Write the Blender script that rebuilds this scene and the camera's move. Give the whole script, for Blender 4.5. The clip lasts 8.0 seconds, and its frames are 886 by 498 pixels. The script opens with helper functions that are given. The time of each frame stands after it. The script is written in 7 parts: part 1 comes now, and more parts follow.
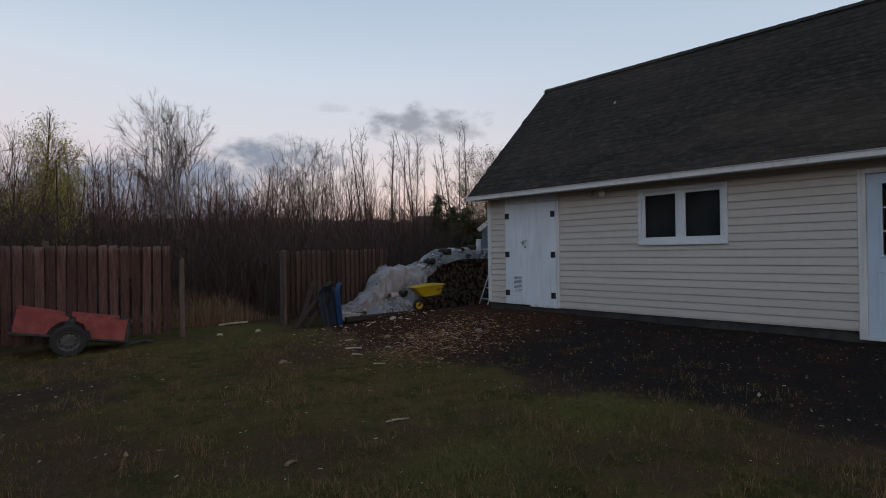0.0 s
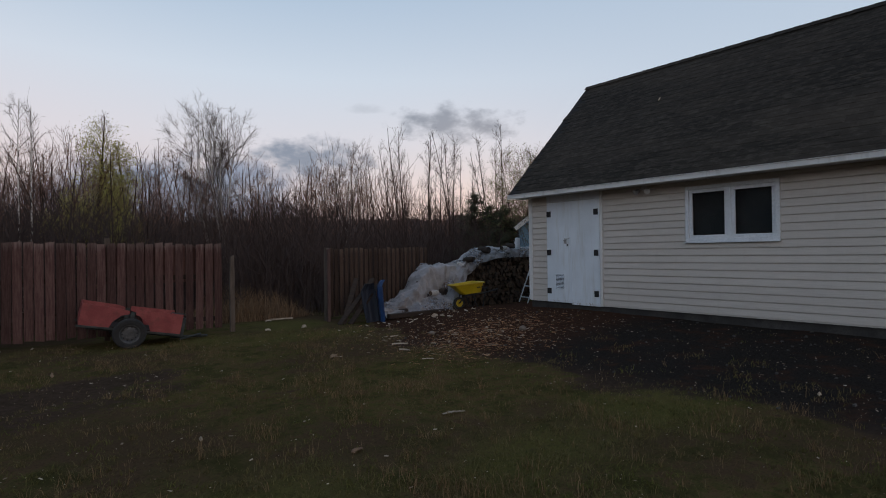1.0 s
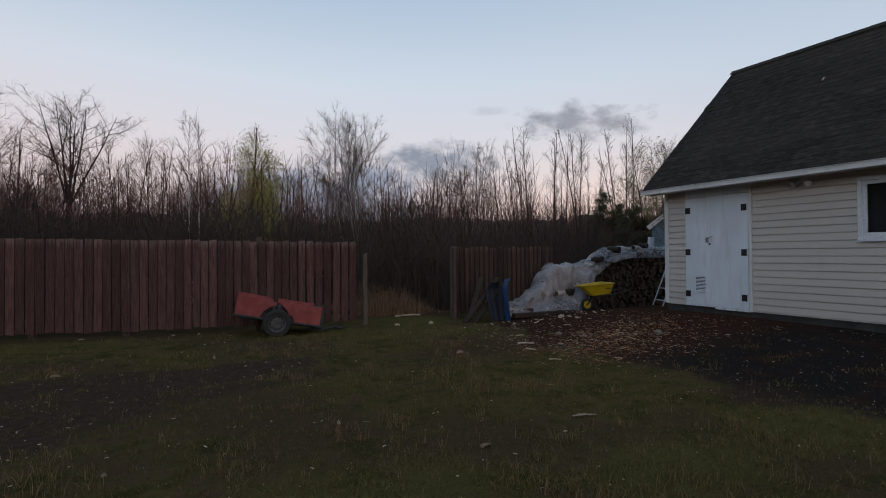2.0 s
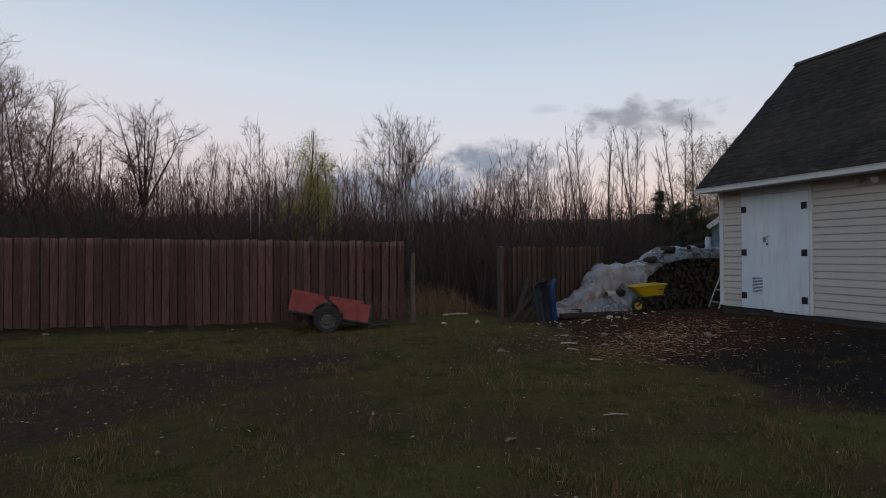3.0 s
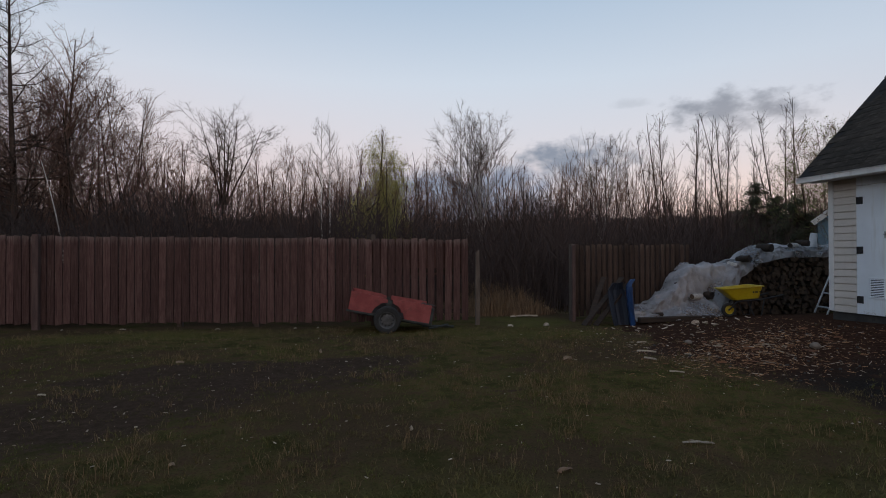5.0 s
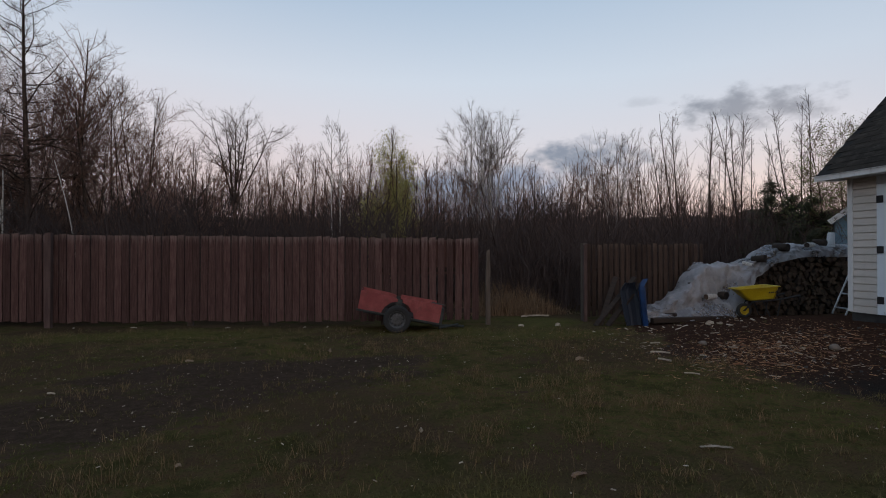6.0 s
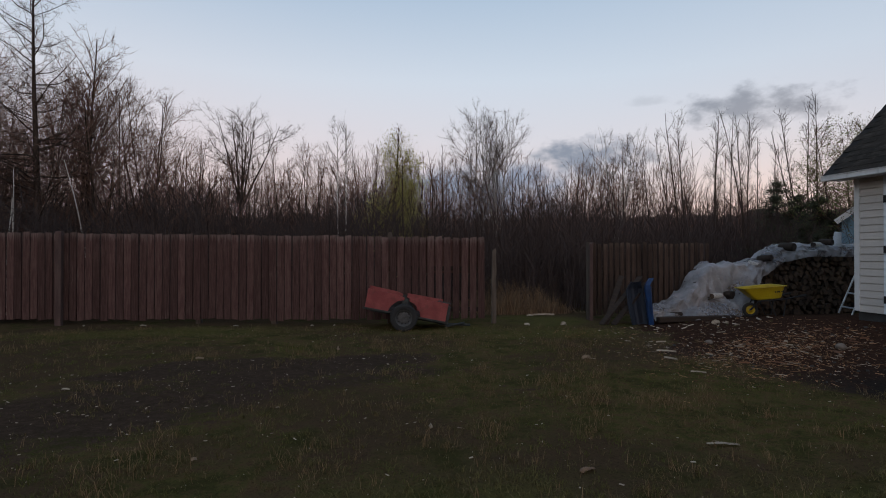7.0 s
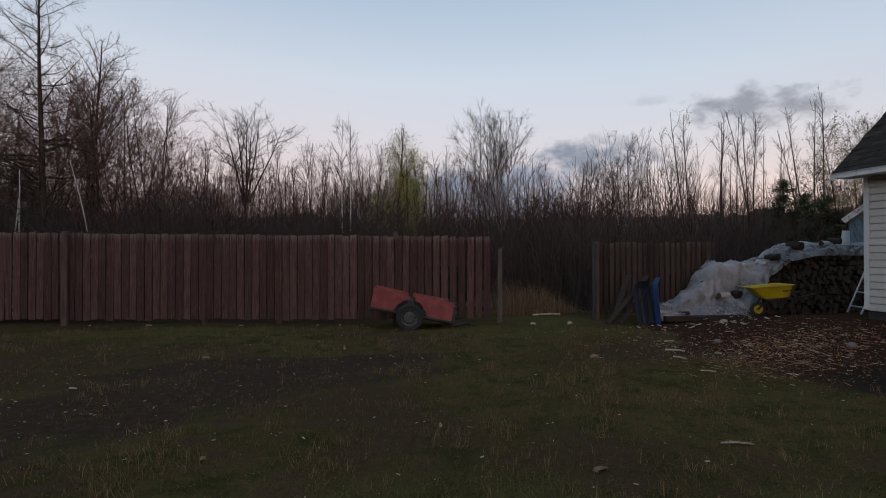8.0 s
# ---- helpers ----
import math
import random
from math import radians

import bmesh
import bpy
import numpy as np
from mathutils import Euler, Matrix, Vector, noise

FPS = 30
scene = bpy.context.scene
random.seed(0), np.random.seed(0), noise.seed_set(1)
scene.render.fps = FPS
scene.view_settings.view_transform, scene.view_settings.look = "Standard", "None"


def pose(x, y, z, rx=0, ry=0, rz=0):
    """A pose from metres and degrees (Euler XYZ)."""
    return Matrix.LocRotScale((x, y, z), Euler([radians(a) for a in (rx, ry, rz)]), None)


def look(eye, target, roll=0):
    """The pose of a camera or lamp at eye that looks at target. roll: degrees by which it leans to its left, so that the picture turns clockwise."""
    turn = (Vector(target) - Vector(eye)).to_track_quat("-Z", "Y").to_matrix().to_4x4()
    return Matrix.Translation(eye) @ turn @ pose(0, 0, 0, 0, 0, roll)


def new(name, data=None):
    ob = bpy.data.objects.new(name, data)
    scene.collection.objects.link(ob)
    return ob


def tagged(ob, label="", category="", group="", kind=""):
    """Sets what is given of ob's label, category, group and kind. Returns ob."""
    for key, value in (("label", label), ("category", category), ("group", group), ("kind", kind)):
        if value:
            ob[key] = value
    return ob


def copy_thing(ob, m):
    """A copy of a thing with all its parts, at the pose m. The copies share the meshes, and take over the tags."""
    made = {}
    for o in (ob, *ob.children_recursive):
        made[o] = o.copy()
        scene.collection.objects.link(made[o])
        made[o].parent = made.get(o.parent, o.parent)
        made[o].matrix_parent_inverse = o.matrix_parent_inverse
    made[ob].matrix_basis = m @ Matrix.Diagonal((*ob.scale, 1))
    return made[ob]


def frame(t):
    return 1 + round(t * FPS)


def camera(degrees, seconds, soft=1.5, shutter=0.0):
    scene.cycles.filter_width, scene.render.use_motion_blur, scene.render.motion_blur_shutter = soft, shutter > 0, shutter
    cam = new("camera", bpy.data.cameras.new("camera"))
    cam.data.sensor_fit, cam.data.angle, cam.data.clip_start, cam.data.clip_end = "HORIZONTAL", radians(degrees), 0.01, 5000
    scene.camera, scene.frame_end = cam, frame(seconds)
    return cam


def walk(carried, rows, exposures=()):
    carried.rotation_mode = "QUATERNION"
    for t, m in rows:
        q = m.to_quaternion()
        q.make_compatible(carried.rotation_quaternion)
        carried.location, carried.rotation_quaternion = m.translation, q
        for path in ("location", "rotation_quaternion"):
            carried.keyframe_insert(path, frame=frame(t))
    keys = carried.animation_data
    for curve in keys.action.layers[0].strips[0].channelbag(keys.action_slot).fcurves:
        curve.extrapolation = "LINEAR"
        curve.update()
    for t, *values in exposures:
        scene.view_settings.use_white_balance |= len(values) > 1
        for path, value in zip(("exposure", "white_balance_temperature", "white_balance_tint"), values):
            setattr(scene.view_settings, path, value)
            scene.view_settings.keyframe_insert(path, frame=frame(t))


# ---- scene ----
cam = camera(78.1, 8.0, soft=1.0)
PATH = [
    (0, (-0.182, -0.291, 1.376), (1.174, 1.179, 1.391), -0.8),
    (0.5, (-0.287, -0.259, 1.368), (1.071, 1.209, 1.382), -0.7),
    (1, (-0.395, -0.218, 1.346), (0.875, 1.327, 1.361), -0.7),
    (1.5, (-0.432, -0.17, 1.328), (0.637, 1.52, 1.347), -0.5),
    (2, (-0.4, -0.146, 1.298), (0.494, 1.643, 1.321), -0.3),
    (3.5, (-0.157, -0.418, 1.288), (0.479, 1.478, 1.31), -0.1),
    (4, (-0.018, -0.324, 1.289), (0.537, 1.597, 1.31), -0.1),
    (4.5, (0.097, -0.086, 1.274), (0.576, 1.855, 1.297), -0.1),
    (6, (0.139, 0.151, 1.257), (0.535, 2.111, 1.278), 0.0),
    (6.5, (0.12, 0.133, 1.257), (0.506, 2.095, 1.275), 0.1),
    (7, (0.091, 0.108, 1.252), (0.472, 2.072, 1.27), 0.1),
    (7.5, (0.068, 0.123, 1.235), (0.442, 2.088, 1.257), 0.1),
    (8, (0.055, 0.149, 1.231), (0.424, 2.115, 1.251), 0.0),
]

walk(cam, [(t, look(eye, aim, lean)) for t, eye, aim, lean in PATH])


# ---------------------------------------------------------------- world and light
def direction(azimuth, elevation):
    """Unit vector; azimuth in degrees from +y towards +x."""
    a, e = radians(azimuth), radians(elevation)
    return Vector((math.sin(a) * math.cos(e), math.cos(a) * math.cos(e), math.sin(e)))


def build_world():
    world = bpy.data.worlds.new("dusk_sky")
    scene.world = world
    world.use_nodes = True
    nt = world.node_tree
    nt.nodes.clear()
    n, link = nt.nodes.new, nt.links.new
    out = n("ShaderNodeOutputWorld")
    coord = n("ShaderNodeTexCoord")
    sep = n("ShaderNodeSeparateXYZ")
    link(coord.outputs["Generated"], sep.inputs[0])
    ramp = n("ShaderNodeValToRGB")
    link(sep.outputs["Z"], ramp.inputs[0])
    stops = SKY_STOPS
    els = ramp.color_ramp.elements
    els[0].position, els[0].color = stops[0][0], (*stops[0][1], 1)
    els[1].position, els[1].color = stops[-1][0], (*stops[-1][1], 1)
    for p, c in stops[1:-1]:
        e = els.new(p)
        e.color = (*c, 1)
    colour = ramp.outputs[0]

    def math_node(op, a, b=None, c=None, clamp=False):
        m = n("ShaderNodeMath")
        m.operation, m.use_clamp = op, clamp
        for i, v in enumerate((a, b, c)):
            if v is None:
                continue
            if isinstance(v, (int, float)):
                m.inputs[i].default_value = v
            else:
                link(v, m.inputs[i])
        return m.outputs[0]

    def dot(v):
        m = n("ShaderNodeVectorMath")
        m.operation = "DOT_PRODUCT"
        link(coord.outputs["Generated"], m.inputs[0])
        m.inputs[1].default_value = v
        return m.outputs["Value"]

    # warm afterglow low over one part of the horizon
    glow = math_node("POWER", math_node("MAXIMUM", dot(direction(-28, 3)), 0.0), 4.0)
    low = math_node("POWER", math_node("SUBTRACT", 1.0, math_node("ABSOLUTE", sep.outputs["Z"])), 4.5)
    mix = n("ShaderNodeMix")
    mix.data_type = "RGBA"
    link(math_node("MULTIPLY", math_node("MULTIPLY", glow, low), 0.95, clamp=True), mix.inputs["Factor"])
    link(colour, mix.inputs[6])
    mix.inputs[7].default_value = (0.81, 0.625, 0.615, 1)
    colour = mix.outputs[2]
    # the sky deepens away from the afterglow
    deep = n("ShaderNodeMix")
    deep.data_type = "RGBA"
    link(math_node("MULTIPLY", math_node("POWER", math_node("MAXIMUM", dot(direction(78, 14)), 0.0), 3.0), 0.6), deep.inputs["Factor"])
    link(colour, deep.inputs[6])
    deep.inputs[7].default_value = (0.44, 0.53, 0.66, 1)
    colour = deep.outputs[2]
    # cloud banks
    for azimuth, elevation, wide, high, tilt, shade, amount, scale, gain in CLOUDS:
        c = direction(azimuth, elevation)
        right = c.cross(Vector((0, 0, 1))).normalized()
        up = right.cross(c)
        right, up = right * math.cos(tilt) + up * math.sin(tilt), up * math.cos(tilt) - right * math.sin(tilt)
        sx = math_node("DIVIDE", dot(right), wide)
        sy = math_node("DIVIDE", dot(up), high)
        r2 = math_node("ADD", math_node("MULTIPLY", sx, sx), math_node("MULTIPLY", sy, sy))
        front = math_node("GREATER_THAN", dot(c), 0.0)
        mp = n("ShaderNodeMapping")
        mp.inputs["Scale"].default_value = (1, 1, 1.8)
        mp.inputs["Location"].default_value = (azimuth * 0.31, elevation * 0.17, 0.4)
        link(coord.outputs["Generated"], mp.inputs[0])
        noi = n("ShaderNodeTexNoise")
        noi.inputs["Scale"].default_value, noi.inputs["Detail"].default_value = scale, 5
        noi.inputs["Roughness"].default_value = 0.55
        link(mp.outputs[0], noi.inputs[0])
        body = math_node("ADD", math_node("SUBTRACT", 1.0, r2),
                         math_node("MULTIPLY", math_node("SUBTRACT", noi.outputs[0], 0.5), gain))
        ease = n("ShaderNodeMapRange")
        ease.interpolation_type = "SMOOTHSTEP"
        ease.inputs["From Min"].default_value, ease.inputs["From Max"].default_value = -0.25, 1.35
        link(body, ease.inputs["Value"])
        fac = math_node("MULTIPLY", math_node("MULTIPLY", ease.outputs[0], front), amount)
        mx = n("ShaderNodeMix")
        mx.data_type = "RGBA"
        link(fac, mx.inputs["Factor"])
        link(colour, mx.inputs[6])
        mx.inputs[7].default_value = (*shade, 1)
        colour = mx.outputs[2]
    bg = n("ShaderNodeBackground")
    link(colour, bg.inputs[0])
    bg.inputs[1].default_value = SKY_STRENGTH
    sky = n("ShaderNodeTexSky")
    sky.sky_type, sky.sun_disc = "NISHITA", False
    sky.sun_elevation, sky.sun_rotation = radians(2), radians(44)
    bg2 = n("ShaderNodeBackground")
    link(sky.outputs[0], bg2.inputs[0])
    bg2.inputs[1].default_value = 0.012
    add = n("ShaderNodeAddShader")
    link(bg.outputs[0], add.inputs[0])
    link(bg2.outputs[0], add.inputs[1])
    link(add.outputs[0], out.inputs[0])


SKY_STRENGTH = 1.0
SKY_STOPS = [(0.0, (0.54, 0.43, 0.43)), (0.06, (0.66, 0.54, 0.53)), (0.13, (0.70, 0.63, 0.65)), (0.20, (0.68, 0.68, 0.745)),
             (0.3, (0.605, 0.69, 0.795)), (0.44, (0.40, 0.525, 0.68)), (0.6, (0.26, 0.37, 0.52)), (1.0, (0.15, 0.23, 0.37))]
CLOUDS = [(12.0, 4.2, 0.27, 0.085, 0.0, (0.27, 0.32, 0.44), 0.95, 9.0, 3.6),
          (26.0, 9.6, 0.110, 0.042, 0.0, (0.22, 0.27, 0.36), 1.0, 20.0, 4.2),
          (17.5, 7.0, 0.16, 0.050, 0.0, (0.25, 0.30, 0.41), 1.0, 16.0, 4.2),
          (41.2, 13.3, 0.110, 0.034, 0.0, (0.25, 0.30, 0.38), 1.0, 22.0, 4.0),
          (31.5, 14.8, 0.040, 0.010, 0.0, (0.42, 0.47, 0.55), 0.5, 22.0, 4.0)]
build_world()
sun = new("sun", bpy.data.lights.new("sun", "SUN"))
sun.data.energy, sun.data.angle, sun.data.color = 0.42, radians(40), (1.0, 0.74, 0.58)
sun.matrix_world = look(direction(-172, 20) * 60, (0, 0, 0))


# ---------------------------------------------------------------- small tools
def part(name, bm, material, parent, label=""):
    me = bpy.data.meshes.new(name)
    bm.to_mesh(me)
    bm.free()
    me.materials.append(material)
    ob = new(name, me)
    ob.parent = parent
    if label:
        ob["label"] = label
    return ob


def from_lists(name, verts, faces, material, parent=None, smooth=False):
    me = bpy.data.meshes.new(name)
    me.from_pydata(verts, [], faces)
    me.materials.append(material)
    if smooth:
        me.polygons.foreach_set("use_smooth", [True] * len(me.polygons))
    ob = new(name, me)
    ob.parent = parent
    return ob


def shared(name, mesh, parent, m):
    ob = new(name, mesh)
    ob.parent = parent
    ob.matrix_basis = m
    return ob


def empty(name, x, y, z, turn=0.0):
    ob = new(name)
    ob.matrix_basis = pose(x, y, z, 0, 0, turn)
    ob.empty_display_size = 0.1
    return ob


def add_box(bm, lo, hi, bevel=0.0, m=None, segments=1):
    """A box from lo to hi, with bevelled edges, put at m."""
    size = [hi[i] - lo[i] for i in range(3)]
    mid = [(hi[i] + lo[i]) / 2 for i in range(3)]
    made = bmesh.ops.create_cube(bm, size=1.0)
    bmesh.ops.scale(bm, vec=size, verts=made["verts"])
    bmesh.ops.translate(bm, vec=mid, verts=made["verts"])
    verts = made["verts"]
    if bevel:
        edges = list({e for v in verts for e in v.link_edges})
        done = bmesh.ops.bevel(bm, geom=edges, offset=bevel, segments=segments, affect="EDGES", profile=0.5)
        verts = list({v for f in done["faces"] for v in f.verts} | {v for v in verts if v.is_valid})
    if m is not None:
        bmesh.ops.transform(bm, matrix=m, verts=verts)
    return verts


def box_bm(lo, hi, bevel=0.0, m=None):
    bm = bmesh.new()
    add_box(bm, lo, hi, bevel, m)
    return bm


def add_tube(bm, points, radius, sides=8, caps=True):
    """A round bar along points; radius may be one number or one a point."""
    points = [Vector(p) for p in points]
    rs = radius if isinstance(radius, (list, tuple)) else [radius] * len(points)
    rings = []
    side = None
    for i, p in enumerate(points):
        d = (points[min(i + 1, len(points) - 1)] - points[max(i - 1, 0)]).normalized()
        if side is None:
            side = d.orthogonal().normalized()
        side = (side - d * side.dot(d)).normalized()
        other = d.cross(side)
        rings.append([bm.verts.new(p + (side * math.cos(a) + other * math.sin(a)) * rs[i])
                      for a in (math.tau * k / sides for k in range(sides))])
    for a, b in zip(rings, rings[1:]):
        for k in range(sides):
            bm.faces.new((a[k], a[(k + 1) % sides], b[(k + 1) % sides], b[k]))
    if caps:
        bm.faces.new(rings[0][::-1])
        bm.faces.new(rings[-1])
    return rings


def tube_bm(points, radius, sides=8):
    bm = bmesh.new()
    add_tube(bm, points, radius, sides)
    return bm


def add_lathe(bm, profile, segments=24, axis="Y"):
    """Spin a closed profile of (radius, along) round an axis."""
    rings = []
    for k in range(segments):
        a = math.tau * k / segments
        ring = []
        for r, h in profile:
            p = (r * math.cos(a), h, r * math.sin(a)) if axis == "Y" else (r * math.cos(a), r * math.sin(a), h)
            ring.append(bm.verts.new(p))
        rings.append(ring)
    for k in range(segments):
        a, b = rings[k], rings[(k + 1) % segments]
        for i in range(len(profile)):
            j = (i + 1) % len(profile)
            bm.faces.new((a[i], b[i], b[j], a[j]))
    bmesh.ops.recalc_face_normals(bm, faces=bm.faces)


def smoothstep(a, b, v):
    s = min(1.0, max(0.0, (v - a) / (b - a)))
    return s * s * (3 - 2 * s)


SHED_X, SHED_Y0, SHED_Y1 = 8.17, -2.6, 7.358     # front wall plane, ends of the wall
SHED_DEEP = 4.8


def ground_z(x, y):
    """Height of the ground: a lawn that falls gently to the fence and rises to the shed."""
    dx = max(SHED_X - x, 0.0, x - SHED_X - SHED_DEEP)
    dy = max(y - SHED_Y1, 0.0, SHED_Y0 - y)
    rise = 0.175 + 0.013 * min(max(y, 0.0), 6.5)
    z = -0.07 * smoothstep(5.0, 10.5, y) + rise * smoothstep(3.6, 0.1, math.hypot(dx, dy))
    if abs(x) < 60 and abs(y) < 60:
        z += 0.022 * noise.noise((x * 0.55, y * 0.55, 3.1)) + 0.010 * noise.noise((x * 2.3, y * 2.3, 7.7))
    return z


def bare_amount(x, y):
    """How bare of grass the soil is, 0 to 1."""
    b = 0.55 * (noise.noise((x * 0.5, y * 0.7, 2.2)) + 0.5 * noise.noise((x * 1.7, y * 2.3, 8.1)) - 0.28)
    for cx, cy, rx, ry in BARE_PATCHES:
        d = math.hypot((x - cx) / rx, (y - cy) / ry)
        b += 0.75 * smoothstep(1.15, 0.35, d + 0.25 * noise.noise((x * 1.3, y * 1.9, 4.4)))
    yard = x + 0.9 * noise.noise((x * 0.4, y * 0.7, 6.0)) + 0.4 * noise.noise((x * 1.6, y * 1.6, 1.0))
    if y < 10.0:
        b = max(b, smoothstep(4.2, 4.9, yard - 0.12 * max(0.0, y - 7.0) * 4))
    return min(1.0, max(0.0, b))


LUSH_PATCHES = [(3.5, 8.7, 1.5, 0.9), (4.1, 10.4, 1.0, 1.3), (2.0, 9.4, 1.3, 0.6), (-2.8, 9.9, 3.4, 0.7), (4.1, 2.3, 1.5, 0.8), (2.4, 2.2, 1.0, 0.5), (0.4, 2.6, 1.2, 0.5)]


def lush_amount(x, y):
    """How green the grass still is, 0 to 1."""
    g = 0.0
    for cx, cy, rx, ry in LUSH_PATCHES:
        d = math.hypot((x - cx) / rx, (y - cy) / ry)
        g = max(g, smoothstep(1.2, 0.3, d + 0.45 * noise.noise((x * 1.5, y * 2.1, 9.4))))
    return g


BARE_PATCHES = [(0.4, 6.0, 1.25, 0.95), (-3.0, 5.4, 3.1, 1.5), (-0.9, 6.6, 1.7, 0.75), (1.0, 6.9, 0.9, 0.5), (-4.8, 6.6, 1.8, 0.6), (-2.3, 3.9, 1.6, 0.9), (1.9, 5.0, 0.9, 0.4)]


# ---------------------------------------------------------------- materials
class Nodes:
    def __init__(self, name):
        self.mat = bpy.data.materials.new(name)
        self.mat.use_nodes = True
        self.tree = self.mat.node_tree
        self.bsdf = self.tree.nodes["Principled BSDF"]
        self.coord = self.add("ShaderNodeTexCoord")

    def add(self, kind):
        return self.tree.nodes.new(kind)

    def link(self, a, b):
        self.tree.links.new(a, b)

    def position(self):
        return self.add("ShaderNodeNewGeometry").outputs["Position"]

    def noise(self, vector, scale, detail=4, stretch=(1, 1, 1), rough=0.55):
        mp = self.add("ShaderNodeMapping")
        mp.inputs["Scale"].default_value = stretch
        self.link(vector, mp.inputs[0])
        n = self.add("ShaderNodeTexNoise")
        n.inputs["Scale"].default_value, n.inputs["Detail"].default_value = scale, detail
        n.inputs["Roughness"].default_value = rough
        self.link(mp.outputs[0], n.inputs[0])
        return n.outputs[0]

    def step(self, value, lo, hi):
        m = self.add("ShaderNodeMapRange")
        m.interpolation_type = "SMOOTHSTEP"
        m.inputs["From Min"].default_value, m.inputs["From Max"].default_value = lo, hi
        self.link(value, m.inputs["Value"])
        return m.outputs[0]

    def math(self, op, a, b=0.0, clamp=False):
        m = self.add("ShaderNodeMath")
        m.operation, m.use_clamp = op, clamp
        for i, v in enumerate((a, b)):
            if isinstance(v, (int, float)):
                m.inputs[i].default_value = v
            else:
                self.link(v, m.inputs[i])
        return m.outputs[0]

    def mix(self, factor, a, b, blend="MIX"):
        m = self.add("ShaderNodeMix")
        m.data_type, m.blend_type = "RGBA", blend
        for socket, v in ((m.inputs["Factor"], factor), (m.inputs[6], a), (m.inputs[7], b)):
            if isinstance(v, (int, float)):
                socket.default_value = v
            elif isinstance(v, tuple):
                socket.default_value = (*v, 1) if len(v) == 3 else v
            else:
                self.link(v, socket)
        return m.outputs[2]

    def vary(self, colour, amount, island=False):
        """Lighter or darker from object to object, or from island to island."""
        if island:
            rnd = self.add("ShaderNodeNewGeometry").outputs["Random Per Island"]
        else:
            rnd = self.add("ShaderNodeObjectInfo").outputs["Random"]
        hsv = self.add("ShaderNodeHueSaturation")
        self.link(self.math("ADD", self.math("MULTIPLY", rnd, 2 * amount), 1 - amount), hsv.inputs["Value"])
        self.link(colour, hsv.inputs["Color"])
        return hsv.outputs[0]

    def bump(self, height, strength, distance=0.01):
        b = self.add("ShaderNodeBump")
        b.inputs["Strength"].default_value, b.inputs["Distance"].default_value = strength, distance
        self.link(height, b.inputs["Height"])
        self.link(b.outputs[0], self.bsdf.inputs["Normal"])

    def finish(self, colour, rough=0.8, metal=0.0, specular=0.4):
        if isinstance(colour, tuple):
            self.bsdf.inputs["Base Color"].default_value = (*colour, 1)
        else:
            self.link(colour, self.bsdf.inputs["Base Color"])
        if isinstance(rough, (int, float)):
            self.bsdf.inputs["Roughness"].default_value = rough
        else:
            self.link(rough, self.bsdf.inputs["Roughness"])
        self.bsdf.inputs["Metallic"].default_value = metal
        self.bsdf.inputs["Specular IOR Level"].default_value = specular
        return self.mat


def surface(name, c1, c2, scale=6.0, fine=60.0, stretch=(1, 1, 1), rough=0.8, metal=0.0, bump=0.3, vary=0.0,
            island=False, dirt=None, dirt_amount=0.5, specular=0.4, world_space=False):
    """A general worn surface: two-tone mottling, fine grain, optional patches of dirt or wear."""
    s = Nodes(name)
    where = s.position() if world_space else s.coord.outputs["Object"]
    broad = s.noise(where, scale, 4, stretch)
    grain = s.noise(where, fine, 3, stretch)
    colour = s.mix(s.step(broad, 0.32, 0.68), c1, c2)
    colour = s.mix(s.math("MULTIPLY", s.step(grain, 0.35, 0.75), 0.35), colour, tuple(v * 0.55 for v in c1))
    if dirt:
        spots = s.noise(where, scale * 2.3, 6, stretch, 0.65)
        colour = s.mix(s.math("MULTIPLY", s.step(spots, 0.62 - 0.2 * dirt_amount, 0.72), dirt_amount), colour, dirt)
    if vary:
        colour = s.vary(colour, vary, island)
    s.bump(grain, bump, 0.006)
    r = s.math("ADD", s.math("MULTIPLY", broad, 0.25), rough - 0.125)
    return s.finish(colour, r, metal, specular)


def siding_material():
    s = Nodes("beige_vinyl_siding")
    where = s.position()
    grain = s.noise(where, 16, 5, (1, 0.35, 9))
    broad = s.noise(where, 0.9, 4)
    streak = s.noise(where, 5, 4, (1, 3, 0.25))
    c = s.mix(broad, (0.590, 0.530, 0.470), (0.650, 0.588, 0.524))
    c = s.mix(s.math("MULTIPLY", s.step(grain, 0.38, 0.68), 0.30), c, (0.42, 0.36, 0.30))
    c = s.mix(s.math("MULTIPLY", s.step(streak, 0.55, 0.75), 0.10), c, (0.36, 0.29, 0.22))
    c = s.vary(c, 0.03)
    s.bump(grain, 0.25, 0.003)
    return s.finish(c, 0.55, 0, 0.35)


